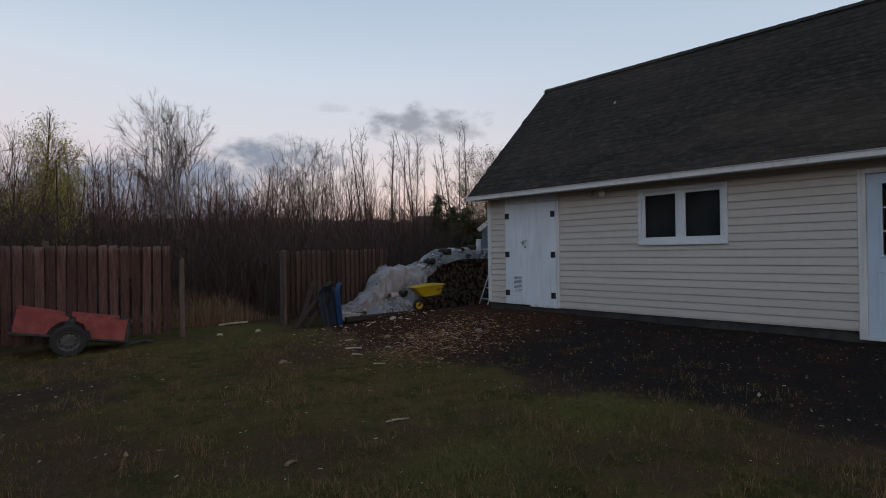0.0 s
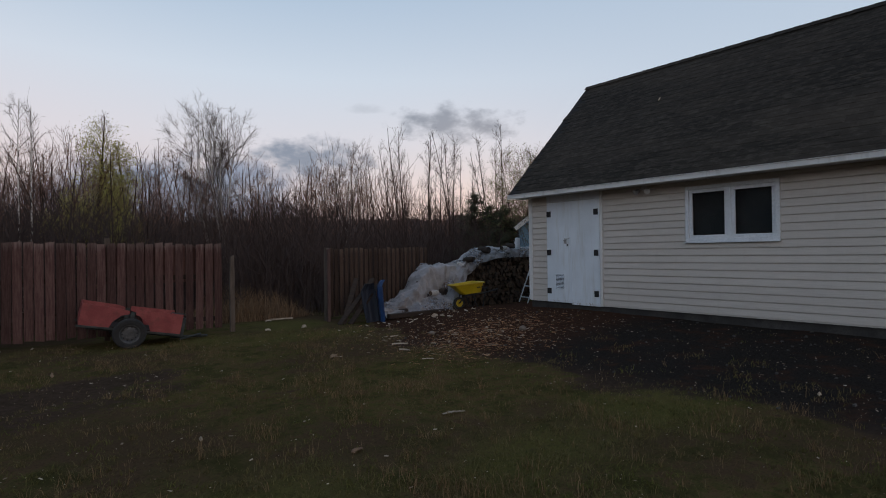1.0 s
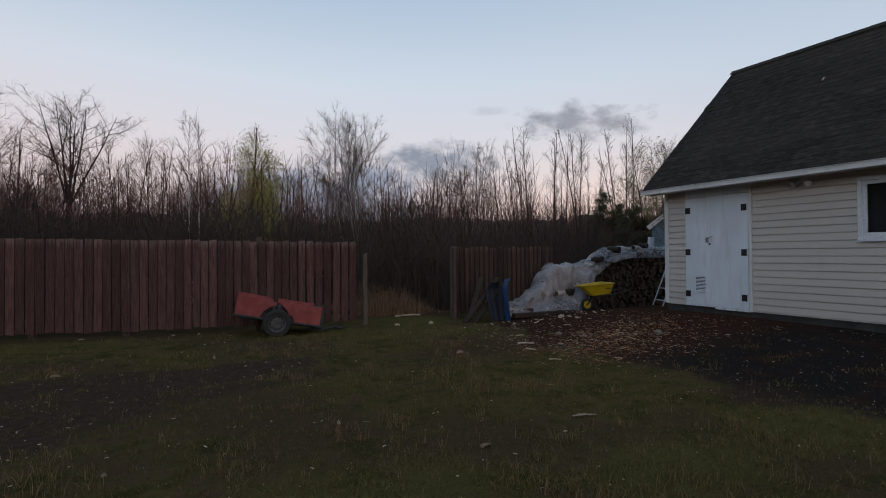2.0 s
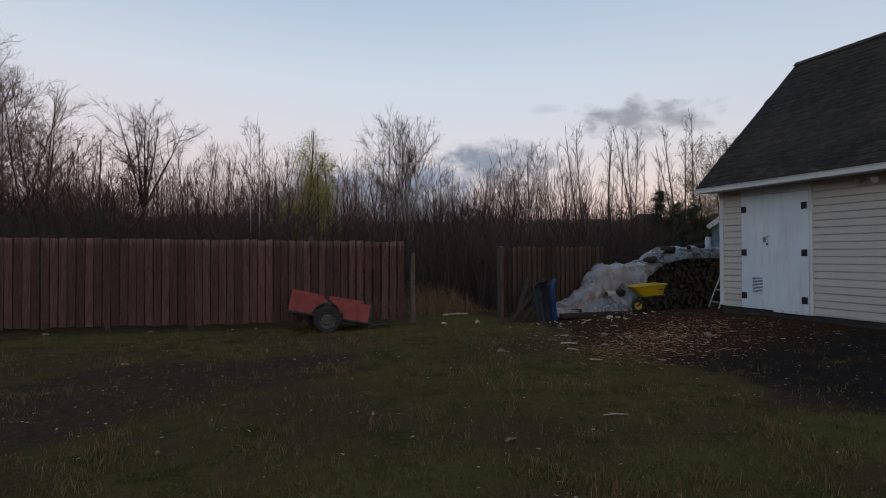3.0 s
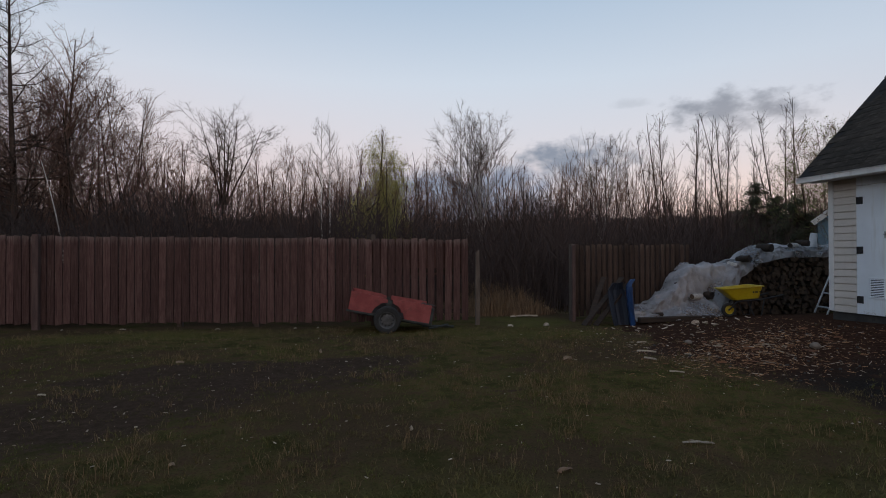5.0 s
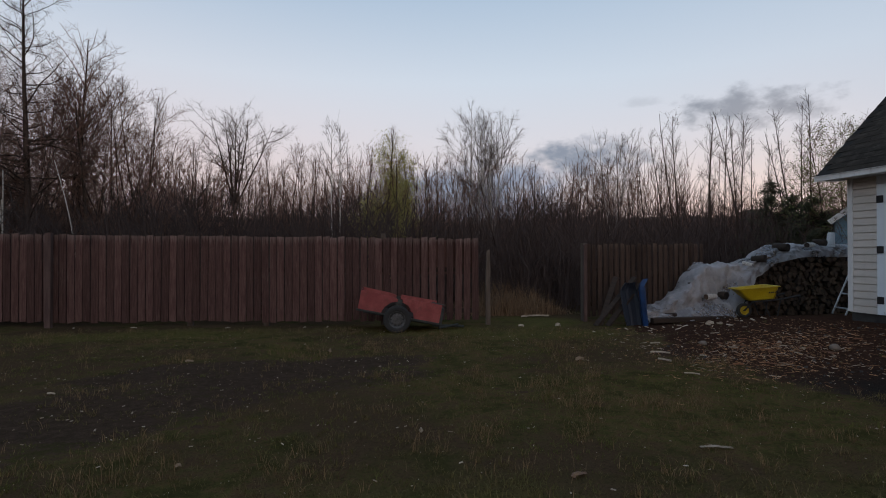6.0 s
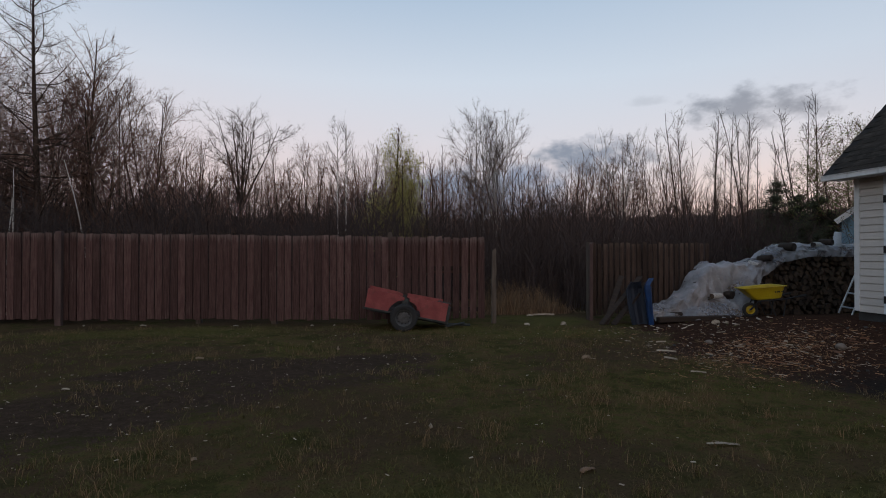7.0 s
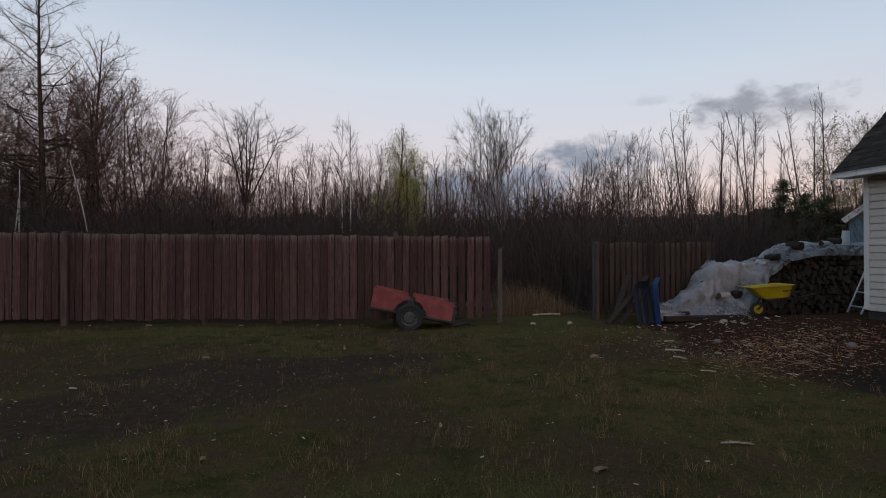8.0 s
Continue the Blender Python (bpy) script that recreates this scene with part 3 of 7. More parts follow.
    put("starter_strip", box_bm((SHED_X - 0.012, MAN_Y1 + 0.001, WALL_Z0 - 0.018), (SHED_X + 0.02, DBL_Y0 - 0.03, WALL_Z0 - 0.003)), M_SIDING)

    # window with two sashes
    win = empty("window", 0, 0, 0)
    win.parent = shed
    fx0, fx1 = SHED_X - 0.035, SHED_X + 0.06
    fw = 0.055
    bm = bmesh.new()
    add_box(bm, (fx0, WIN_Y0, WIN_Z0), (fx1, WIN_Y1, WIN_Z0 + fw), 0.005)
    add_box(bm, (fx0, WIN_Y0, WIN_Z1 - fw), (fx1, WIN_Y1, WIN_Z1), 0.005)
    add_box(bm, (fx0, WIN_Y0, WIN_Z0 + fw), (fx1, WIN_Y0 + fw, WIN_Z1 - fw), 0.005)
    add_box(bm, (fx0, WIN_Y1 - fw, WIN_Z0 + fw), (fx1, WIN_Y1, WIN_Z1 - fw), 0.005)
    add_box(bm, (fx0 + 0.008, 3.360, WIN_Z0 + fw), (fx1, 3.410, WIN_Z1 - fw), 0.004)
    put("window_frame", bm, M_PVC, win, "white vinyl window frame")
    put("sill", box_bm((fx0 - 0.02, WIN_Y0 - 0.01, WIN_Z0 - 0.018), (SHED_X, WIN_Y1 + 0.01, WIN_Z0 - 0.001), 0.004), M_PVC, win)
    for a, b in ((WIN_Y0 + fw, 3.360), (3.410, WIN_Y1 - fw)):
        bm = bmesh.new()
        sx0, sx1, sw = SHED_X - 0.012, SHED_X + 0.025, 0.052
        add_box(bm, (sx0, a, WIN_Z0 + fw), (sx1, b, WIN_Z0 + fw + sw), 0.004)
        add_box(bm, (sx0, a, WIN_Z1 - fw - sw), (sx1, b, WIN_Z1 - fw), 0.004)
        add_box(bm, (sx0, a, WIN_Z0 + fw + sw), (sx1, a + sw, WIN_Z1 - fw - sw), 0.004)
        add_box(bm, (sx0, b - sw, WIN_Z0 + fw + sw), (sx1, b, WIN_Z1 - fw - sw), 0.004)
        put("sash", bm, M_PVC, win)
        pane = put("pane", box_bm((SHED_X + 0.005, a + sw - 0.004, WIN_Z0 + fw + sw - 0.004),
                                  (SHED_X + 0.010, b - sw + 0.004, WIN_Z1 - fw - sw + 0.004)), M_GLASS, win, "dark window pane")
        pane.visible_shadow = False
        # added plate close behind the glass, only to set the pane's dim tone
        put("pane_backing", box_bm((SHED_X + 0.10, a + 0.004, WIN_Z0 + 0.01), (SHED_X + 0.106, b - 0.004, WIN_Z1 - 0.01)), M_PANE_BACKING, win, "added dark backing that sets the tone of the pane")

    # double doors of painted board
    dbl = empty("double_door", 0, 0, 0)
    dbl.parent = shed
    dx = SHED_X - 0.03
    mid = (DBL_Y0 + DBL_Y1) / 2 + 0.02
    leaf_top = 2.315
    for k, (a, b, drop) in enumerate(((DBL_Y0 + 0.012, mid - 0.003, -0.016), (mid + 0.003, DBL_Y1 - 0.008, 0.013))):
        leaf = put("door_leaf", box_bm((dx, a, DBL_Z0 + drop), (dx + 0.035, b, leaf_top), 0.004), M_DOOR, dbl, "white painted door leaf with chipped foot")
    put("door_header", box_bm((dx + 0.004, DBL_Y0 + 0.005, leaf_top + 0.006), (dx + 0.033, DBL_Y1 - 0.004, 2.443), 0.003), M_DOOR, dbl)
    put("door_casing", box_bm((SHED_X - 0.034, DBL_Y0 - 0.045, DBL_Z0 - 0.01), (SHED_X + 0.03, DBL_Y0 + 0.006, 2.443), 0.004), M_TRIM, dbl)
    put("astragal", box_bm((dx - 0.007, mid - 0.022, DBL_Z0 + 0.03), (dx - 0.0005, mid + 0.016, leaf_top - 0.02), 0.002), M_DOOR, dbl)
    for y, heights in ((5.743, (0.561, 1.318, 2.073)), (6.829, (0.575, 1.331, 2.088))):
        for z in heights:
            bm = bmesh.new()
            add_box(bm, (dx - 0.008, y - 0.045, z - 0.055), (dx - 0.0005, y + 0.045, z + 0.055), 0.003)
            add_tube(bm, [(dx - 0.010, y - 0.047 if y < 6 else y + 0.047, z - 0.055), (dx - 0.010, y - 0.047 if y < 6 else y + 0.047, z + 0.055)], 0.008, 8)
            for sy in (-0.022, 0.022):
                for sz in (-0.035, 0.035):
                    add_box(bm, (dx - 0.011, y + sy - 0.006, z + sz - 0.006), (dx - 0.0075, y + sy + 0.006, z + sz + 0.006))
            put("hinge", bm, M_BLACK, dbl, "black square strap hinge")
    vy0, vy1, vz0, vz1 = 6.45, 6.695, 0.608, 0.920
    bm = bmesh.new()
    for lo, hi in (((vy0, vz0), (vy1, vz0 + 0.02)), ((vy0, vz1 - 0.02), (vy1, vz1)), ((vy0, vz0 + 0.02), (vy0 + 0.02, vz1 - 0.02)),
                   ((vy1 - 0.02, vz0 + 0.02), (vy1, vz1 - 0.02))):
        add_box(bm, (dx - 0.014, lo[0], lo[1]), (dx - 0.0005, hi[0], hi[1]), 0.002)
    vent = put("vent", bm, M_DOOR, dbl, "louvred metal vent grille")
    for k in range(11):
        z = vz0 + 0.031 + k * 0.0250
        bm = bmesh.new()
        add_box(bm, (-0.0080, vy0 + 0.02, -0.0015), (0.0080, vy1 - 0.02, 0.0015), 0.0, Matrix.Translation((dx - 0.011, 0, z)) @ pose(0, 0, 0, 0, -44, 0))
        put("slat", bm, M_DOOR, dbl)
    # black plate on the leaf stands in for the shaded opening behind the slats
    put("vent_back", box_bm((dx - 0.0015, vy0 + 0.02, vz0 + 0.02), (dx + 0.0005, vy1 - 0.02, vz1 - 0.02)), M_BLACK, dbl)
    bm = bmesh.new()
    add_tube(bm, [(dx - 0.004, 6.44, 1.56), (dx - 0.045, 6.44, 1.56), (dx - 0.05, 6.42, 1.565), (dx - 0.05, 6.33, 1.60), (dx - 0.03, 6.315, 1.605)], 0.008, 8)
    add_box(bm, (dx - 0.008, 6.405, 1.50), (dx - 0.0005, 6.465, 1.60), 0.003)
    put("door_handle", bm, M_ALU, dbl, "bent metal lever handle")
    put("lock_plate", box_bm((dx - 0.008, 6.37, 1.455), (dx - 0.0005, 6.40, 1.485), 0.002), M_BLACK, dbl)

    # entrance door with a divided light
    man = empty("entrance_door", 0, 0, 0)
    man.parent = shed
    cx = SHED_X - 0.03
    bm = bmesh.new()
    add_box(bm, (cx, MAN_Y1 - 0.085, MAN_Z0), (cx + 0.06, MAN_Y1, MAN_Z1), 0.006)
    add_box(bm, (cx, MAN_Y0, MAN_Z0), (cx + 0.06, MAN_Y0 + 0.085, MAN_Z1), 0.006)
    add_box(bm, (cx, MAN_Y0 + 0.085, MAN_Z1 - 0.06), (cx + 0.06, MAN_Y1 - 0.085, MAN_Z1), 0.006)
    put("door_frame", bm, M_TRIM, man, "white moulded door frame")
    put("threshold", box_bm((cx - 0.02, MAN_Y0 + 0.086, MAN_Z0), (cx + 0.12, MAN_Y1 - 0.086, MAN_Z0 + 0.03), 0.004), M_TRIM, man)
    a, b, zl, zh = MAN_Y0 + 0.088, MAN_Y1 - 0.088, MAN_Z0 + 0.033, MAN_Z1 - 0.063
    ga, gb, gl, gh = 0.36, 0.95, 1.28, 2.14
    bm = bmesh.new()
    lx0, lx1 = SHED_X + 0.012, SHED_X + 0.055
    for lo, hi in (((a, zl), (b, gl)), ((a, gh), (b, zh)), ((a, gl), (ga, gh)), ((gb, gl), (b, gh))):
        add_box(bm, (lx0, lo[0], lo[1]), (lx1, hi[0], hi[1]))
    put("door_leaf", bm, M_MANDOOR, man, "pale blue-white steel door leaf")
    bm = bmesh.new()
    for lo, hi in (((ga - 0.03, gl - 0.03), (gb + 0.03, gl)), ((ga - 0.03, gh), (gb + 0.03, gh + 0.03)), ((ga - 0.03, gl), (ga, gh)), ((gb, gl), (gb + 0.03, gh))):
        add_box(bm, (lx0 - 0.014, lo[0], lo[1]), (lx0 - 0.0005, hi[0], hi[1]), 0.004)
    for z in (gl + (gh - gl) / 3, gl + 2 * (gh - gl) / 3):
        add_box(bm, (lx0 - 0.008, ga, z - 0.009), (lx0 + 0.012, gb, z + 0.009))
    for y in (ga + (gb - ga) / 3, ga + 2 * (gb - ga) / 3):
        add_box(bm, (lx0 - 0.007, y - 0.009, gl), (lx0 + 0.011, y + 0.009, gh))
    put("glazing_bars", bm, M_MANDOOR, man)
    put("pane", box_bm((lx0 + 0.018, ga, gl), (lx0 + 0.024, gb, gh)), M_GLASS, man, "dark divided door pane").visible_shadow = False
    for pa, pb in ((0.30, 0.60), (0.71, 1.01)):
        bm = bmesh.new()
        for lo, hi in (((pa, 0.45), (pb, 0.475)), ((pa, 1.065), (pb, 1.09)), ((pa, 0.475), (pa + 0.025, 1.065)), ((pb - 0.025, 0.475), (pb, 1.065))):
            add_box(bm, (lx0 - 0.007, lo[0], lo[1]), (lx0 - 0.0005, hi[0], hi[1]), 0.003)
        put("panel_moulding", bm, M_MANDOOR, man)

    # siding courses, each a lapped board between the openings
    pitch = 0.1128
    k = 0
    course_of = {}
    z = WALL_Z0
    while z < 2.44:
        top = min(z + pitch, 2.446)
        cuts = [(SHED_Y0, SHED_Y1 - 0.071)]
        for o0, o1, p0, p1 in ((WIN_Y0, WIN_Y1, WIN_Z0, WIN_Z1), (DBL_Y0 - 0.046, DBL_Y1 - 0.002, 0.0, 3.0), (MAN_Y0, MAN_Y1, 0.0, MAN_Z1)):
            if top > p0 + 0.02 and z < p1 - 0.02:
                cuts = [c for a0, a1 in cuts for c in ((a0, min(a1, o0)), (max(a0, o1), a1)) if c[1] - c[0] > 0.02]
        for a0, a1 in cuts:
            key = (round(a0, 3), round(a1, 3), round(top - z, 3))
            if key not in course_of:
                h = top - z
                bm = bmesh.new()
                profile = [(0.0035, 0.001), (-0.015, 0.0), (-0.018, 0.003), (-0.0175, 0.020), (-0.011, h - 0.010), (0.0035, h - 0.008)]
                pa = [bm.verts.new((x, a0 + 0.001, zz)) for x, zz in profile]
                pb = [bm.verts.new((x, a1 - 0.001, zz)) for x, zz in profile]
                bm.faces.new(pa)
                bm.faces.new(pb[::-1])
                for i in range(6):
                    j = (i + 1) % 6
                    bm.faces.new((pa[i], pb[i], pb[j], pa[j]))
                bmesh.ops.recalc_face_normals(bm, faces=bm.faces)
                me = bpy.data.meshes.new("siding_board")
                bm.to_mesh(me)
                bm.free()
                me.materials.append(M_SIDING)
                course_of[key] = me
            shared("siding_board", course_of[key], front, inv @ Matrix.Translation((SHED_X, 0, z)))
        z += pitch

    # shingles: laid course by course up the slope
    slope = math.atan2(RIDGE_Z - EAVE_Z, RIDGE_X - EAVE_X)
    courses, tab, reach = 27, 0.305, length / 27
    rng = random.Random(11)
    meshes = []
    for v in range(6):
        wv = tab - rng.uniform(0.001, 0.004)
        hv = reach + rng.uniform(0.012, 0.03)
        t0 = rng.uniform(0.005, 0.008)
        d = rng.uniform(-0.004, 0.004)
        vs = [(-0.5 * wv, d, t0), (0.5 * wv, -d, t0), (0.5 * wv, hv, 0.003), (-0.5 * wv, hv, 0.003),
              (-0.5 * wv, d, 0), (0.5 * wv, -d, 0), (0.5 * wv, hv, 0), (-0.5 * wv, hv, 0)]
        fs = [(0, 1, 2, 3), (7, 6, 5, 4), (4, 5, 1, 0), (5, 6, 2, 1), (6, 7, 3, 2), (7, 4, 0, 3)]
        meshes.append((vs, fs))
    data = []
    for vs, fs in meshes:
        me = bpy.data.meshes.new("shingle")
        me.from_pydata(vs, [], fs)
        me.materials.append(M_SHINGLE)
        data.append(me)
    # local frame of the slope: x along the eave, y up the slope, z out of it
    up = Vector((math.cos(slope), 0, math.sin(slope)))
    along = Vector((0, -1, 0))
    outw = along.cross(up)
    rest_v, rest_f = [], []
    kept = 0
    for c in range(courses):
        n_tabs = int((ROOF_Y1 - ROOF_Y0) / tab) + 2
        shift = (c * 0.5 + rng.uniform(-0.08, 0.08)) * tab % tab
        for k in range(n_tabs):
            y = ROOF_Y1 - shift - k * tab + 0.5 * tab
            if y - tab / 2 < ROOF_Y0 or y + tab / 2 > ROOF_Y1 + 0.012:
                continue
            at = Vector((EAVE_X, y, EAVE_Z)) + up * (c * reach - 0.022) + outw * (-0.012 + rng.uniform(0, 0.002))
            m = Matrix((along, up, outw)).transposed().to_4x4()
            m.translation = at
            which = rng.randrange(6)
            if c < 14 and y > 0.9 and kept < 300:
                shared("shingle", data[which], main_roof, inv @ m)
                kept += 1
            else:
                m = inv @ m
                base = len(rest_v)
                rest_v += [tuple(m @ Vector(v)) for v in meshes[which][0]]
                rest_f += [tuple(base + i for i in f) for f in meshes[which][1]]
    rest = from_lists("shingle_field", rest_v, rest_f, M_SHINGLE, shed)
    tagged(rest, "rows of dark asphalt shingles", kind="stuff")
    return shed


build_shed()


# ---------------------------------------------------------------- fence
def board_meshes(name, material, width, height, rng, count=5):
    out = []
    for v in range(count):
        w = width * rng.uniform(0.94, 1.0)
        h = height + rng.uniform(-0.012, 0.012)
        lean = rng.uniform(-0.006, 0.006)
        cup = rng.uniform(0.0, 0.004)
        bm = bmesh.new()
        rows = []
        for i in range(5):
            z = h * i / 4
            off = lean * (i / 4) + rng.uniform(-0.0015, 0.0015)
            tilt = rng.uniform(-0.006, 0.006) if i in (0, 4) else 0
            rows.append([bm.verts.new(p) for p in ((off - w / 2, -0.009, z + tilt), (off, -0.009 - cup, z), (off + w / 2, -0.009, z - tilt),
                                                   (off + w / 2, 0.009, z - tilt), (off - w / 2, 0.009, z + tilt))])
        for a, b in zip(rows, rows[1:]):
            for k in range(5):
                bm.faces.new((a[k], a[(k + 1) % 5], b[(k + 1) % 5], b[k]))
        bm.faces.new(rows[0][::-1])
        bm.faces.new(rows[-1])
        bmesh.ops.recalc_face_normals(bm, faces=bm.faces)
        me = bpy.data.meshes.new(name)
        bm.to_mesh(me)
        bm.free()
        me.materials.append(material)
        out.append(me)
    return out


def build_fence(label, start, end, top0, top1, boards, material, spacing, width, gap_end, posts, seed, bottom=0.09, backs=0):
    """A run of upright boards on two rails; it goes from start to end, and the last metres have wider gaps."""
    rng = random.Random(seed)
    a, b = Vector(start), Vector(end)
    run = (b - a).length
    way = (b - a).normalized()
    turn = math.degrees(math.atan2(way.y, way.x))
    fence = empty("fence", a.x, a.y, 0, turn)
    tagged(fence, label, "fence", "board fences")
    z_at = lambda s: ground_z(a.x + way.x * s, a.y + way.y * s)
    kinds = board_meshes("board", material, width, 1.0, rng)
    s = width / 2
    while s < run - width / 2 + 0.01:
        q = s / run
        g = z_at(s)
        foot = g + bottom + rng.uniform(-0.015, 0.02)
        head = top0 + (top1 - top0) * q + rng.uniform(-0.008, 0.008)
        m = Matrix.Translation((s, rng.uniform(-0.003, 0.003), foot)) @ pose(0, 0, 0, 0, rng.uniform(-0.35, 0.35), rng.uniform(-1.5, 1.5))
        shared("board", kinds[rng.randrange(len(kinds))], fence, m @ Matrix.Diagonal((1, 1, head - foot, 1)))
        s += spacing + (gap_end * smoothstep(run - 1.6, run - 0.9, s) if gap_end else 0)
    # boards behind the upper part, over the gaps
    for k in range(backs):
        s = run - width * 1.1 - k * (spacing + gap_end)
        low = z_at(s) + 0.97 + rng.uniform(-0.02, 0.02)
        head = top0 + (top1 - top0) * s / run - rng.uniform(0.02, 0.05)
        m = Matrix.Translation((s, 0.063 + rng.uniform(0, 0.003), low)) @ pose(0, 0, 0, 0, rng.uniform(-0.3, 0.3), 0)
        shared("board", kinds[rng.randrange(len(kinds))], fence, m @ Matrix.Diagonal((1, 1, head - low, 1)))
    for h in (0.11, 0.585):
        n = int(run / 2.4) + 1
        for k in range(n):
            s0, s1 = k * (run - 0.05) / n, (k + 1) * (run - 0.05) / n
            z0, z1 = z_at(s0), z_at(s1)
            zz = lambda s: (z0 + (z1 - z0) * (s - s0) / (s1 - s0)) + bottom + h * (top0 - 0.02)
            bm = bmesh.new()
            vs = add_box(bm, (s0 + 0.002, 0.012, -0.042), (s1 - 0.002, 0.05, 0.042), 0.003)
            for v in vs:
                v.co.z += zz(v.co.x)
            # dark plank colour puts the shade behind the boards into the rail
            part("rail", bm, M_PLANK, fence, "rail behind the boards, coloured dark like the shaded gaps")
    for s, over, wide, in_front in posts:
        q = s / run
        top = top0 + (top1 - top0) * q + over
        y0 = -0.10 if in_front else 0.076
        bm = box_bm((s - wide / 2, y0, z_at(s) - 0.15), (s + wide / 2, y0 + 0.085, top), 0.006)
        part("post", bm, M_DARKPOST if in_front else M_POST, fence)
    return fence


FENCE_A, FENCE_B = (-9.6, 12.02), (2.90, 10.20)
build_fence("dark red stained board fence, weathered, gap by gate", FENCE_A, FENCE_B, 1.66, 1.56, 0, M_FENCE, 0.140, 0.127, 0.022,
            [(1.2, 0.02, 0.10, False), (3.3, 0.02, 0.10, False), (4.75, 0.03, 0.11, True), (7.2, 0.0, 0.10, False),
             (8.6, 0.0, 0.10, False), (10.78, 0.09, 0.09, False)], 3, backs=12)
build_fence("brown weathered board fence behind the firewood", (5.12, 10.32), (8.1, 10.75), 1.47, 1.50, 0, M_FENCE_OLD, 0.138, 0.094, 0.0,
            [(0.02, 0.02, 0.09, False), (2.4, 0.0, 0.09, False)], 4)


def gate_post(x, y, height, wide, seed, label, split, material):
    rng = random.Random(seed)
    bm = bmesh.new()
    z0 = ground_z(x, y)
    n = 9
    rings = []
    for i in range(n):
        z = z0 - 0.12 + (height - z0 + 0.12) * i / (n - 1)
        w = wide / 2 * (1.0 if z < split else 0.82)
        o = rng.uniform(-0.004, 0.004)
        rings.append([bm.verts.new((sx * w + o, sy * w + rng.uniform(-0.003, 0.003), z + (0.02 * sx if i == n - 1 else 0)))
                      for sx, sy in ((-1, -1), (1, -1), (1, 1), (-1, 1))])
    for a, b in zip(rings, rings[1:]):
        for k in range(4):
            bm.faces.new((a[k], a[(k + 1) % 4], b[(k + 1) % 4], b[k]))
    bm.faces.new(rings[0][::-1])
    bm.faces.new(rings[-1])
    bmesh.ops.bevel(bm, geom=bm.edges[:], offset=0.006, segments=1, affect="EDGES")
    me = bpy.data.meshes.new("gate_post")
    bm.to_mesh(me)
    bm.free()
    me.materials.append(material)
    ob = new("gate_post", me)
    ob.matrix_basis = pose(x, y, 0, 0, 0, -8)
    return tagged(ob, label, "post", "gate posts")


gate_post(3.03, 10.16, 1.34, 0.085, 5, "grey weathered wooden gate post at fence opening", 1.06, M_POST)
gate_post(5.06, 10.24, 1.47, 0.07, 6, "dark weathered wooden gate post beside brown fence", 1.6, M_DARKPOST)


# ---------------------------------------------------------------- garden trailer
def wheel_parts(parent, centre, radius, width, tyre_m, rim_m, name="wheel", holes=0):
    wheel = new(name)
    wheel.parent = parent
    wheel.matrix_basis = Matrix.Translation(centre)
    r, w = radius, width / 2
    bm = bmesh.new()
    add_lathe(bm, [(r * 0.60, -w * 0.75), (r * 0.72, -w * 0.98), (r * 0.90, -w), (r * 0.98, -w * 0.72), (r, -w * 0.3), (r, w * 0.3),
                   (r * 0.98, w * 0.72), (r * 0.90, w), (r * 0.72, w * 0.98), (r * 0.60, w * 0.75)], 28)
    part("tyre", bm, tyre_m, wheel, "dusty black rubber tyre")
    bm = bmesh.new()
    add_lathe(bm, [(0.02, -w * 0.35), (r * 0.30, -w * 0.40), (r * 0.46, -w * 0.20), (r * 0.56, -w * 0.72), (r * 0.62, -w * 0.80), (r * 0.62, -w * 0.6),
                   (r * 0.57, 0.0), (r * 0.62, w * 0.6), (r * 0.62, w * 0.8), (r * 0.56, w * 0.7), (0.02, w * 0.2)], 28)
    part("rim", bm, rim_m, wheel)
    if holes:
        # solid black plugs give the dark of the rim's holes
        for k in range(holes):
            a = math.tau * k / holes
            bm = bmesh.new()
            add_tube(bm, [(r * 0.43 * math.cos(a), -w * 0.30, r * 0.43 * math.sin(a)), (r * 0.43 * math.cos(a), -w * 0.19, r * 0.43 * math.sin(a))], r * 0.055, 8)
            part("rim_hole_plug", bm, M_BLACK, wheel)
        bm = bmesh.new()
        add_tube(bm, [(0, -w * 0.55, 0), (0, -w * 0.33, 0)], r * 0.14, 12)
        for k in range(4):
            a = math.tau * (k + 0.5) / 4
            add_tube(bm, [(r * 0.24 * math.cos(a), -w * 0.46, r * 0.24 * math.sin(a)), (r * 0.24 * math.cos(a), -w * 0.36, r * 0.24 * math.sin(a))], r * 0.035, 6)
        part("hub_cap", bm, M_RIM, wheel)
    return wheel


